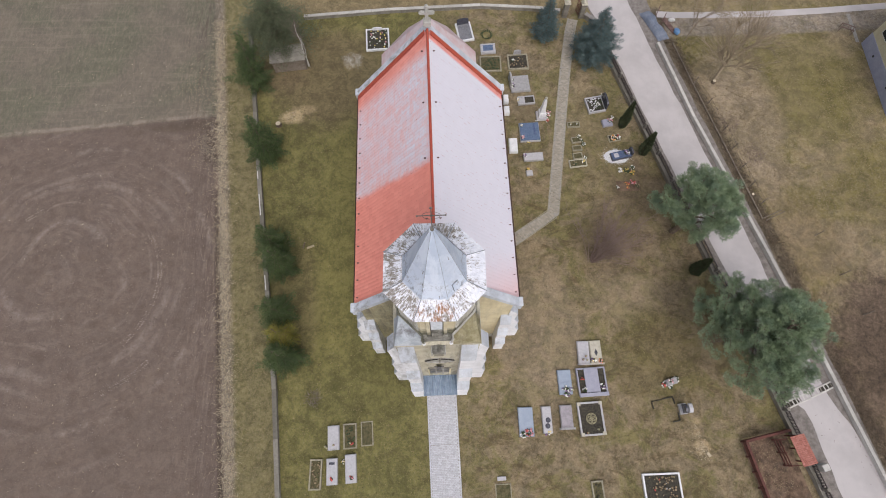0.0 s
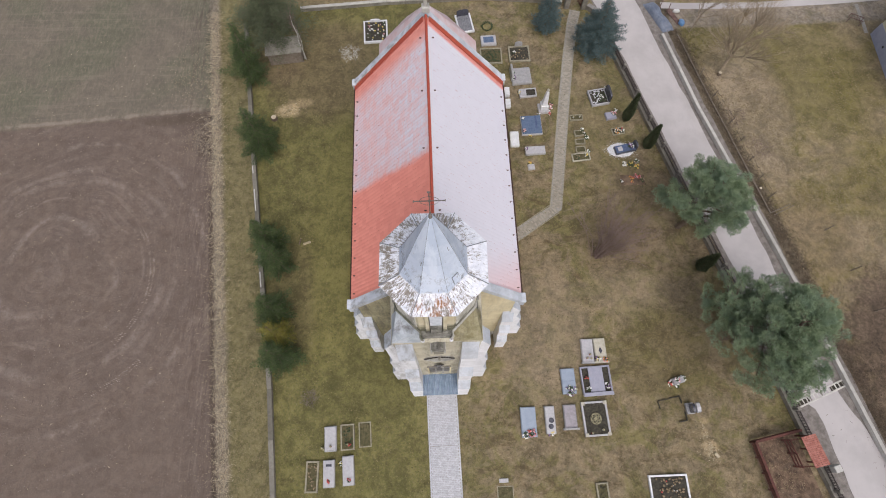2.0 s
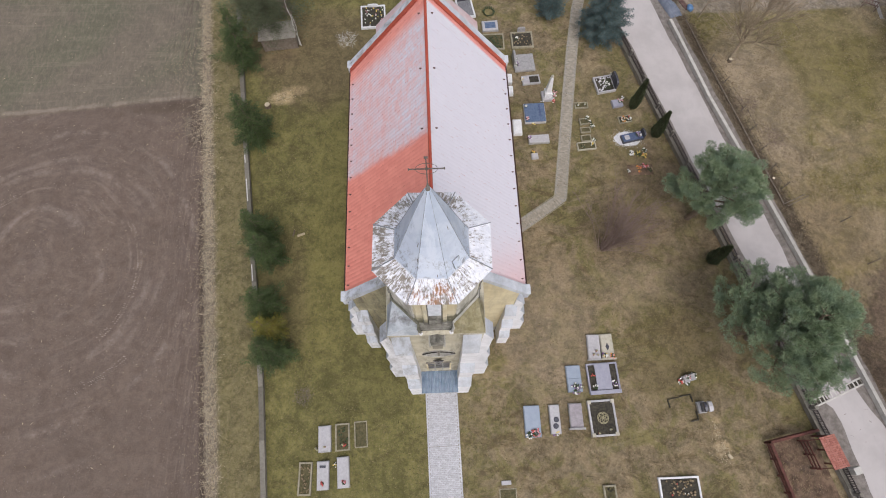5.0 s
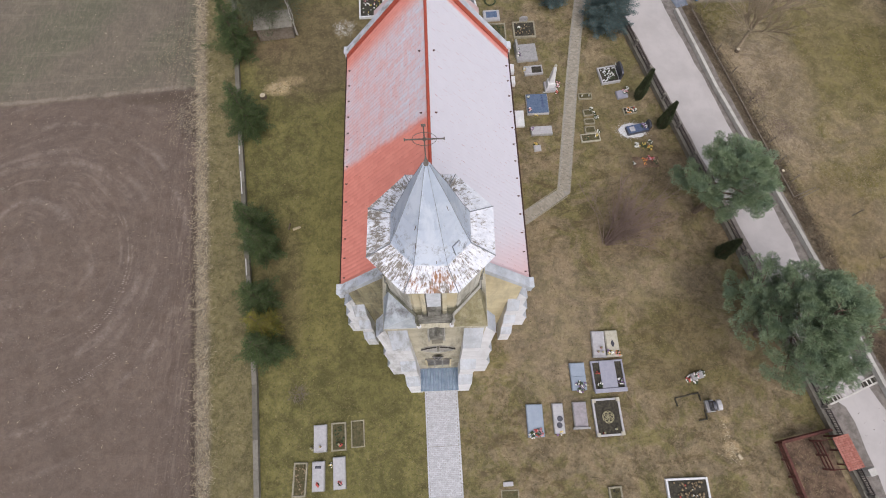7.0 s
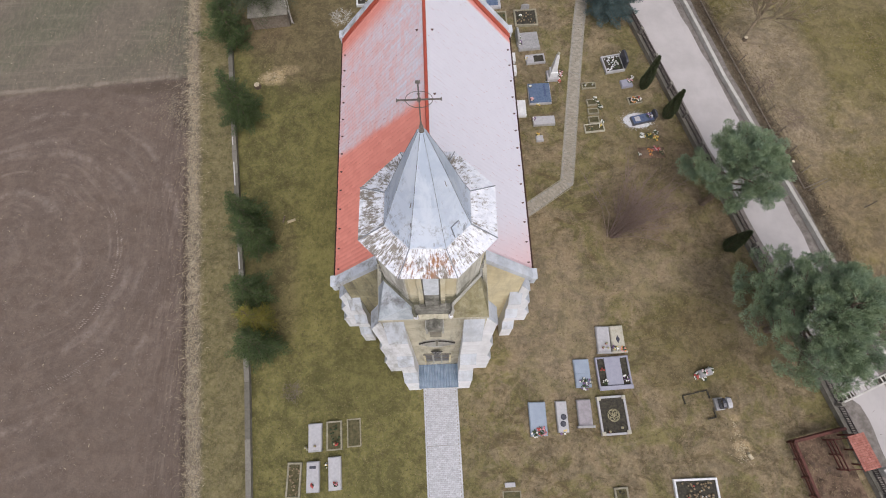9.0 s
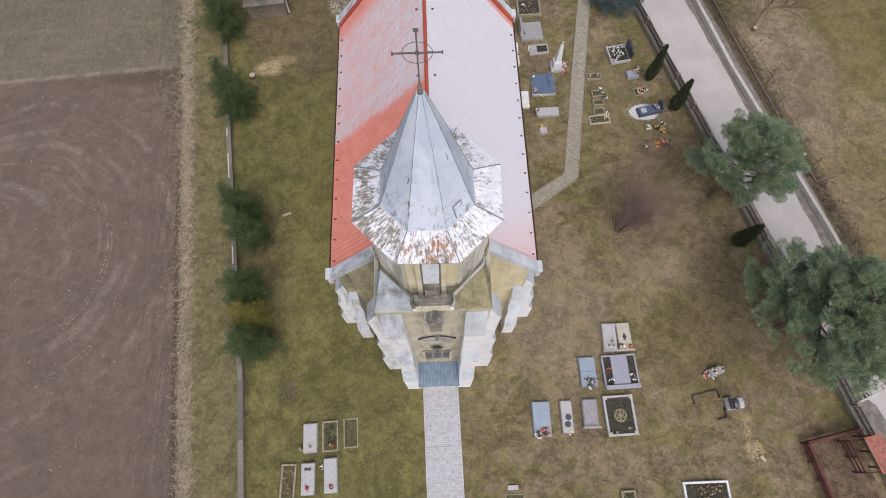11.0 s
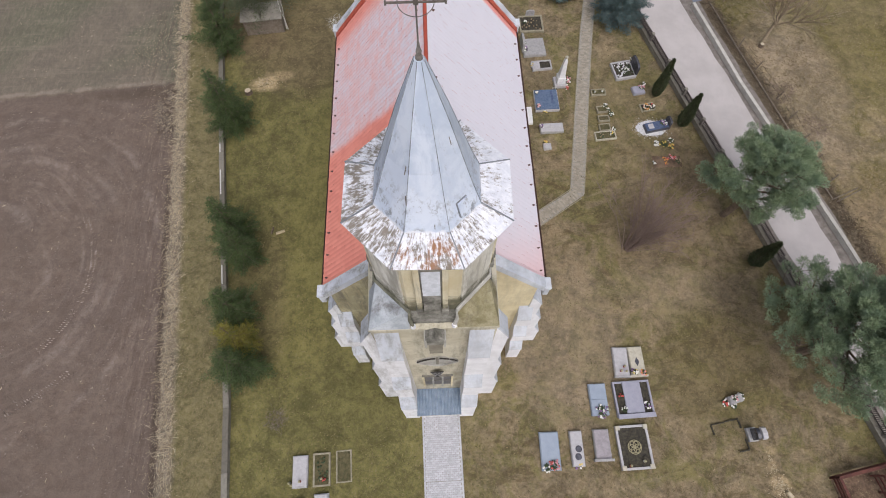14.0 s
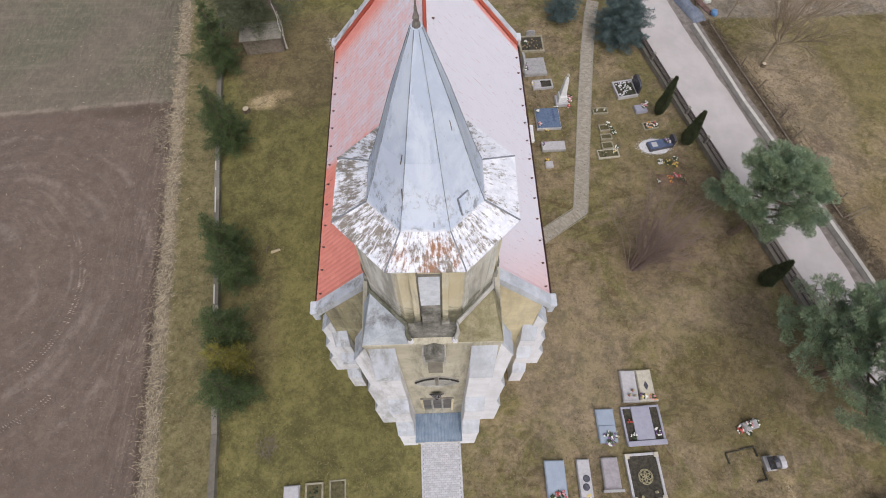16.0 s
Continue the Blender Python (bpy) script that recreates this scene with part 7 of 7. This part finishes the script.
def thuja(x, y, h, r, seed, label):
    rng = np.random.default_rng(seed)
    t = thing("thuja_column", label, "shrub", pose(x, y, 0))
    part("trunk", tube([(0, 0, 0), (0, 0, h * 0.8)], 0.05, 0.02, 6), BARK, t)
    n = int(5200 * h / 2.6)
    z = rng.uniform(0.02, 1, n)
    a = rng.uniform(0, 2 * math.pi, n)
    R = r * np.minimum(1, (z / 0.22) ** 0.5) * np.clip(1 - z, 0, 1) ** 0.62 * (1 + 0.14 * np.sin(a * 5 + z * 9)) * rng.uniform(0.55, 1.0, n) ** 0.5
    p = np.stack([R * np.cos(a), R * np.sin(a), z * h], 1)
    w = np.stack([0.35 * np.cos(a), 0.35 * np.sin(a), np.ones(n)], 1) + rng.normal(0, 0.25, (n, 3))
    leaves("crown", p, w, 0.14, 0.05, THUJA, t, seed)


def branchy(x, y, h, seed, label, name, material, spread=0.5, levels=4, r0=0.12, kids=4, lean=(0, 0), fork=0.35):
    """A leafless tree: limbs that fork again and again into thin twigs."""
    rng = random.Random(seed)
    t = thing(name, label, "tree", pose(x, y, 0))
    stem, twig = bmesh.new(), bmesh.new()

    def grow(p, d, l, r, lev):
        q = p + d * l * 0.5 + Vector((rng.gauss(0, 0.05), rng.gauss(0, 0.05), 0)) * l
        e = p + d * l
        tube([p, q, e], r, r * 0.62, 6 if lev > 2 else 3, stem if lev > 2 else twig)
        if lev == 0:
            return
        for _ in range(kids):
            f = rng.uniform(fork, 1.0)
            o = p + d * l * f
            nd = (d + Vector((rng.gauss(0, spread), rng.gauss(0, spread), rng.gauss(0.06, spread * 0.6)))).normalized()
            grow(o, nd, l * rng.uniform(0.55, 0.82), max(r * 0.5, 0.006), lev - 1)

    grow(Vector((0, 0, 0)), Vector((lean[0], lean[1], 1)).normalized(), h * 0.42, r0, levels)
    part("trunk", stem, material, t)
    part("brushwood", twig, material, t)
    return t


def bare_shrub(x, y, seed):
    """A wide leafless bush: stems fan out from the foot and split into fine twigs."""
    rng = random.Random(seed)
    t = thing("bare_shrub", "wide leafless shrub with fine reddish-brown twigs", "shrub", pose(x, y, 0))
    stem, twig = bmesh.new(), bmesh.new()
    for _ in range(46):
        a, tilt = rng.uniform(0, 6.283), abs(rng.gauss(0.0, 0.25)) + 0.03
        d = Vector((math.cos(a) * math.sin(tilt), math.sin(a) * math.sin(tilt), math.cos(tilt)))
        o = Vector((math.cos(a) * 0.25, math.sin(a) * 0.25, 0)) * rng.random()
        d = (d + Vector((0.27, 0.20, 0))).normalized()
        L = rng.uniform(2.6, 5.3)
        e = o + d * L + Vector((math.cos(a), math.sin(a), -0.2)) * L * 0.15
        m = o + d * L * 0.5
        tube([o, m, e], 0.026, 0.009, 4, stem)
        for _ in range(15):
            f = rng.uniform(0.42, 1.0)
            b = o.lerp(m, f * 2) if f < 0.5 else m.lerp(e, f * 2 - 1)
            k = (d + Vector((rng.gauss(0, 0.45), rng.gauss(0, 0.45), rng.gauss(0.1, 0.3)))).normalized()
            c = b + k * rng.uniform(0.35, 1.0)
            tube([b, c], 0.009, 0.005, 3, twig)
            for _ in range(2):
                k2 = (k + Vector((rng.gauss(0, 0.5), rng.gauss(0, 0.5), rng.gauss(0, 0.4)))).normalized()
                s = b.lerp(c, rng.uniform(0.3, 0.9))
                tube([s, s + k2 * rng.uniform(0.2, 0.55)], 0.007, 0.003, 3, twig)
    part("stem", stem, TWIG, t)
    tagged(part("brushwood", twig, TWIG, t), kind="stuff")


pine(19.2, 5.45, 7.4, 3.9, 11, "broad Scots pine with blue-green needles beside the lane fence", 0.4, None, 36)
pine(16.95, 13.75, 6.6, 3.3, 23, "open-crowned Scots pine reaching over the lane fence", 0.36, (236, 0.75))
fir(12.8, 29.5, 5.1, 2.15, 31, SPRUCE, "dense blue spruce at the end of the side path", "blue_spruce", 0.8, 1.1, ragged=0.14, gap=0.21)
fir(9.1, 31.6, 4.2, 1.35, 37, SPRUCE, "smaller blue spruce near the churchyard gate", "blue_spruce", 0.8, 1.1, ragged=0.14, gap=0.21)
fir(-12.95, 20.8, 5.0, 1.4, 41, FIR, "dark green conifer beside the churchyard wall", power=0.62)
fir(-11.6, 12.8, 4.8, 1.15, 43, FIR, "bushy dark conifer beside the churchyard wall", power=0.6, ragged=0.32)
fir(-11.05, 11.45, 4.2, 1.25, 47, FIR, "bushy dark conifer beside the churchyard wall", power=0.6, ragged=0.32)
fir(-10.95, 8.05, 4.1, 1.2, 53, FIR, "low dark conifer beside the churchyard wall", power=0.55, ragged=0.34)
fir(-10.6, 6.5, 3.6, 1.0, 59, YELLOWISH, "yellowing conifer between darker neighbours", power=0.55, ragged=0.3)
fir(-10.4, 5.1, 3.7, 1.25, 61, FIR, "low dark conifer beside the churchyard wall", power=0.55, ragged=0.34)
fir(-14.5, 27.1, 5.4, 1.2, 67, FIR, "tall ragged conifer at the corner of the field", power=0.6, lean=(0.2, 0.6), ragged=0.4)
conifer(-12.9, 30.6, 5.6, 2.5, 71, MUTED, "loose grey-green tree over the hut", "garden_tree", 22, 0.6, 0.5, (0.14, 0.045), 0.5, (0.2, 0.3), 0.25)
thuja(14.4, 22.6, 3.3, 0.40, 73, "slim dark thuja column beside a grave")
thuja(15.65, 20.2, 3.0, 0.45, 79, "dark thuja column beside a gravel-covered grave")
thuja(17.85, 10.6, 2.9, 0.5, 83, "dark thuja column by the lane fence")
bare_shrub(10.8, 11.6, 89)
branchy(22.55, 26.85, 7.6, 97, "leafless grey-brown tree in the dry meadow", "bare_tree", PALE_TWIG, 0.44, 4, 0.13, 6, (0.04, 0.02), 0.25)
branchy(20.9, 30.9, 5.6, 101, "small leafless tree at the end of the wall", "bare_tree", PALE_TWIG, 0.45, 4, 0.05, 5, (0.1, 0.0))
branchy(24.6, 30.8, 4.6, 103, "thin leafless shrub at the meadow's edge", "bare_tree", DEAD, 0.4, 3, 0.05, 5, (0.0, 0.1), 0.1)


def birch():
    t = thing("birch_tree", "white-barked birch with two thin stems by the hut", "tree", pose(-10.55, 29.1, 0))
    part("trunk", tube([(0, 0, 0), (0.05, 0.05, 0.8), (-0.06, 0.15, 1.7), (0.06, 0.1, 2.7), (-0.1, 0.25, 3.6), (-0.05, 0.3, 4.4)], 0.05, 0.02, 7), BIRCH, t, "white birch bark")
    part("trunk", tube([(0.1, -0.05, 0), (0.05, 0.1, 0.9), (0.14, 0.2, 1.8), (0.02, 0.4, 2.8)], 0.035, 0.018, 7), BIRCH, t)
    rng = random.Random(3)
    bm = bmesh.new()
    for _ in range(60):
        o = Vector((rng.uniform(-0.15, 0.05), rng.uniform(0.1, 0.45), rng.uniform(2.4, 4.6)))
        k = Vector((rng.gauss(-0.1, 0.5), rng.gauss(0.1, 0.5), rng.uniform(0.3, 1.0))).normalized()
        tube([o, o + k * rng.uniform(0.5, 1.4)], 0.01, 0.003, 3, bm)
    part("brushwood", bm, TWIG, t)


BIRCH = simple("white_birch_bark", (0.42, 0.40, 0.37), (0.66, 0.64, 0.60), 7, 0.85, 0, 0.01, 0.7)
birch()


# felled wood and small litter
def log(x, y, l, r, a, label, z=0.0, skin=None):
    t = thing("log", label, "log", pose(x, y, r + z, 0, 0, a), "cut logs")
    part("bark", loft([[(-l / 2, r * math.cos(k), r * math.sin(k)) for k in [2 * math.pi * i / 10 for i in range(10)]], [(l / 2, 0.9 * r * math.cos(k), 0.9 * r * math.sin(k)) for k in [2 * math.pi * i / 10 for i in range(10)]]]), skin or BARK, t)
    part("cut_end", loft([[(l / 2 + 0.001, 0.88 * r * math.cos(k), 0.88 * r * math.sin(k)) for k in [2 * math.pi * i / 10 for i in range(10)]], [(l / 2 + 0.012, 0.84 * r * math.cos(k), 0.84 * r * math.sin(k)) for k in [2 * math.pi * i / 10 for i in range(10)]]]), STRAW, t, "pale sawn end")


def stump(x, y, r, label):
    t = thing("tree_stump", label, "stump", pose(x, y, 0))
    part("bark", loft([ngon(r * 1.25, 0, 10), ngon(r, 0.12, 10), ngon(r, 0.26, 10)]), BARK, t)
    part("cut_face", loft([ngon(r * 0.93, 0.261, 10), ngon(r * 0.9, 0.268, 10)]), STRAW, t, "pale sawn face")


stump(-12.55, 23.5, 0.2, "fresh tree stump with sawdust around it")
stump(22.5, 26.65, 0.14, "pale cut stump in the dry meadow")
log(-9.4, 13.15, 0.5, 0.09, 20, "short pale peeled log lying in the grass", 0.0, STRAW)
log(-9.9, 13.3, 0.45, 0.05, 80, "thin cut branch lying in the grass")
log(16.7, -1.43, 0.3, 0.1, 125, "short pale peeled log beside scattered straw", 0.0, STRAW)
stump(23.4, 16.5, 0.1, "pale cut post stump by the wire fence")


def twig_heap(x, y, r, seed, label, material=None):
    rng = random.Random(seed)
    bm = bmesh.new()
    for _ in range(120):
        a, d = rng.uniform(0, 6.28), r * math.sqrt(rng.random())
        o = Vector((x + d * math.cos(a), y + d * math.sin(a), 0.02))
        b = rng.uniform(0, 6.28)
        tube([o, o + Vector((math.cos(b), math.sin(b), 0.35)) * rng.uniform(0.2, 0.5)], 0.009, 0.003, 3, bm)
    tagged(finish("twig_heap", bm, material or TWIG), label, "twigs", kind="stuff")


twig_heap(-8.6, 2.55, 0.5, 1, "small heap of bare twigs in the grass", WOOD)
twig_heap(-6.9, 29.5, 0.7, 2, "scattered pale twigs in the grass", WHITE_BOARD)
twig_heap(24.3, 20.0, 0.8, 4, "dry bramble twigs in the meadow")
twig_heap(22.9, 22.7, 0.8, 6, "dry bramble twigs in the meadow")


def blades(name, n, place, length, width, up, material, seed, label, category):
    """Loose stems and tufts scattered over the ground."""
    rng = np.random.default_rng(seed)
    xy = place(rng, n)
    p = np.column_stack([xy, np.full(len(xy), 0.006)])
    a = rng.uniform(0, 2 * math.pi, len(xy))
    w = np.stack([np.cos(a), np.sin(a), np.abs(rng.normal(up, 0.2, len(xy)))], 1)
    ob = leaves(name, p, w, length, width, material, None, seed)
    return tagged(ob, label, category, kind="stuff")


def on_verge(rng, n):
    y = rng.uniform(-8, 34, n)
    q = rng.normal(-0.05, 0.27, n)
    return np.column_stack([-13.88 - 0.134 * y + q, y])


def on_field_edge(rng, n):
    y = rng.uniform(-6, 24, n)
    q = -np.abs(rng.exponential(0.5, n))
    return np.column_stack([-14.35 - 0.134 * y + q, y])


def on_yard(rng, n):
    x, y = rng.uniform(-13, 20, n), rng.uniform(-7, 33, n)
    ok = (x > -10.6 - 0.144 * y) & (x < 14.2 - 0.273 * (y - 28.34)) & ~((np.abs(x + 0.3) < 5.0) & (y > 2.3) & (y < 25.5)) & ~((np.abs(x + 0.05) < 1.0) & (y < 3))
    clump = np.sin(x * 1.7 + np.sin(y * 1.1) * 2) * np.sin(y * 1.9 + np.sin(x * 0.8) * 2)
    return np.column_stack([x, y])[ok & (clump > rng.uniform(-1.2, 0.9, n))]


def on_meadow(rng, n):
    x, y = rng.uniform(20, 38, n), rng.uniform(-4, 31, n)
    ok = (x > 25.2 - 0.25 * (y - 9.5)) & (x < 35.3) & (((x - 31.5) / 5.6) ** 2 + ((y - 4.0) / 7.0) ** 2 > 0.9)
    clump = np.sin(x * 1.3 + np.sin(y * 0.9) * 2) * np.sin(y * 1.5 + np.sin(x * 0.7) * 2)
    return np.column_stack([x, y])[ok & (clump > rng.uniform(-1.0, 0.9, n))]


def on_scrub(rng, n):
    y = rng.uniform(-6, 31, n)
    x = 24.35 - 0.255 * (y - 9.6) + 0.3 + np.abs(rng.normal(0, 0.7, n))
    far = rng.random(n) < 0.35
    return np.column_stack([np.where(far, rng.normal(31, 2.5, n), x), np.where(far, rng.normal(4, 3.0, n), y)])[(~far) | (rng.random(n) < 2)]


def on_strip(rng, n):
    y = rng.uniform(-6, 33, n)
    return np.column_stack([-10.95 - 0.144 * y - rng.uniform(0.25, 2.3, n), y])


def on_corner(rng, n):
    return np.column_stack([rng.normal(-18.0, 0.9, n), rng.normal(22.0, 1.1, n)])


def on_field(rng, n):
    x, y = rng.uniform(-36, -15, n), rng.uniform(-8, 23, n)
    ok = x < -14.55 - 0.134 * y
    clump = np.sin(np.hypot(x + 26.1, y - 10.85) * 3.1 + np.sin(y * 0.7)) + 0.6 * np.sin(x * 1.1 + y * 0.6)
    return np.column_stack([x, y])[ok & (clump > rng.uniform(-1.2, 1.6, n))]


blades("soil_clods", 12000, on_field, 0.12, 0.06, 0.25, CLOD, 210, "small dry clods on the ploughed field", "soil")
blades("straw", 5200, on_verge, 0.42, 0.02, 0.12, STRAW, 201, "pale straw strewn along the field's edge", "straw")
def on_whole_field(rng, n):
    x, y = rng.uniform(-36, -15, n), rng.uniform(-8, 32, n)
    return np.column_stack([x, y])[x < -14.55 - 0.134 * y]


def tyre_track():
    """Lug marks of a wheel in an arc across the soil."""
    rng = np.random.default_rng(12)
    cs, ws = [], []
    for r, a0, a1 in ((5.95, -46, 40), (8.2, -66, -42), (6.6, 118, 132)):
        for a in np.radians(np.arange(a0, a1, math.degrees(0.13 / r))):
            if rng.random() < 0.8:
                for s in (0, 0.22):
                    cs.append((-26.06 + (r + s - 0.1) * math.cos(a), 10.75 + (r + s - 0.1) * math.sin(a), 0.012))
                    ws.append((math.cos(a + 0.5), math.sin(a + 0.5), 0.12))
    tagged(leaves("tyre_track", cs, ws, 0.2, 0.06, TRACK, None, 9), "pale lug marks of a tractor wheel in the soil", "tyre track", kind="stuff")


TRACK = varied("pale_pressed_soil", (0.30, 0.25, 0.22), (0.42, 0.36, 0.32), 0.95, 2)
tyre_track()
blades("straw", 420, on_whole_field, 0.2, 0.03, 0.1, STRAW, 211, "scattered pale straw and stones on the field", "straw")
blades("straw", 700, on_field_edge, 0.2, 0.014, 0.1, STRAW, 202, "loose straw on the ploughed field", "straw")
def spots(*items):
    """Places strewn round a few centres: (x, y, reach in x, reach in y, share)."""
    def place(rng, n):
        out = [np.column_stack([rng.normal(x, rx, int(n * f)), rng.normal(y, ry, int(n * f))]) for x, y, rx, ry, f in items]
        return np.concatenate(out)
    return place


blades("wood_chips", 420, spots((16.35, -1.2, 0.24, 0.26, 0.5), (16.25, -0.3, 0.12, 0.1, 0.08), (16.2, 0.25, 0.1, 0.1, 0.06), (-11.5, 24.3, 0.45, 0.25, 0.36)), 0.1, 0.045, 0.2, STRAW, 221, "pale wood chips strewn on the grass", "wood chips")
blades("gravel", 9000, spots((13.72, 20.03, 0.40, 0.25, 1.0)), 0.035, 0.03, 0.25, GRAVEL, 222, "white gravel chips scattered round a grave", "gravel")
blades("straw", 520, spots((20.6, -2.0, 0.6, 0.8, 0.6), (20.9, -3.2, 0.5, 0.5, 0.4)), 0.14, 0.022, 0.2, DEAD_L, 223, "dry litter on the enclosure's bare earth", "litter")
blades("straw", 900, spots((-19.3, 27.2, 1.3, 1.8, 1.0)), 0.12, 0.016, 0.2, STRAW, 224, "pale stubble on the fallow ground", "straw")
blades("grass", 12000, spots((25.3, 22.5, 1.3, 3.4, 0.7), (29.5, 14.0, 2.6, 2.2, 0.3)), 0.17, 0.016, 0.35, DEAD_L, 225, "bleached tangled grass in the meadow", "grass")
blades("straw", 760, on_corner, 0.12, 0.014, 0.3, STRAW, 203, "pale stubble at the field corner", "straw")
blades("grass", 70000, on_yard, 0.14, 0.032, 0.35, TURF, 204, "short olive and dry blades of turf", "grass")
blades("grass", 50000, on_meadow, 0.2, 0.03, 0.3, DEAD_L, 205, "dry pale meadow grass", "grass")
blades("grass", 11000, on_scrub, 0.3, 0.02, 0.5, SCRUB, 206, "dark dead weeds along the retaining wall", "weeds")
blades("grass", 9000, lambda r, n: on_strip(r, n), 0.12, 0.018, 0.4, DEAD_L, 207, "dry grass outside the churchyard wall", "grass")


# ---- small repeated pieces of paths and roof ----
def lay_path(points, width, pw, pl, z, material, base, label, seed, separate):
    """Paving in running bond along a line: the first blocks are pieces of their own, the rest is joined."""
    ground = ribbon("pavement", points, width + 0.06, z - 0.012, base, label, "path")
    v, f = paver_mesh(pw - 0.008, pl - 0.008, 0.03, material)
    me = bpy.data.meshes.new("paver")
    me.from_pydata(v, [], f)
    me.materials.append(material)
    rng = random.Random(seed)
    verts, faces, made, row = [], [], 0, 0
    for (x0, y0), (x1, y1) in zip(points, points[1:]):
        d = Vector((x1 - x0, y1 - y0, 0))
        a = math.degrees(math.atan2(d.y, d.x)) - 90
        for i in range(int(d.length / pl)):
            row += 1
            n = int(width / pw)
            for j in range(n):
                off = (j - (n - 1) / 2) * pw + (pw / 4 if row % 2 else -pw / 4)
                m = pose(x0, y0, z, 0, 0, a) @ pose(off, (i + 0.5) * pl, rng.uniform(-0.004, 0.004), rng.uniform(-0.7, 0.7), rng.uniform(-0.7, 0.7), rng.uniform(-1, 1))
                if made < separate:
                    o = new("paver", me)
                    o.parent = ground
                    o.matrix_basis = m
                    made += 1
                else:
                    k = len(verts)
                    verts += [m @ Vector(p) for p in v]
                    faces += [tuple(k + q for q in g) for g in f]
    tagged(from_data("paving", verts, faces, material, ground), kind="stuff")
    return ground


main_path = lay_path([(-0.14, 2.62), (-0.06, -0.5), (0.035, -3.5), (0.3, -14)], 1.84, 0.2, 0.1, 0.035, PAVER, JOINT, "pale grey paved path leading to the portal", 1, 300)
side_path = lay_path(SIDE_PATH, 0.78, 0.2, 0.1, 0.035, PAVER_B, JOINT, "narrow brownish paved path along the nave", 2, 0)
for s in (-1, 1):
    kerb_line(SIDE_PATH, s * 0.43, 0.05, 0.045, KERB_OLD, side_path)
    kerb_line([(-0.14, 2.62), (0.035, -3.5), (0.3, -14)], s * 0.925, 0.09, 0.046, PAVER, main_path)
church_tiles(ROOF)
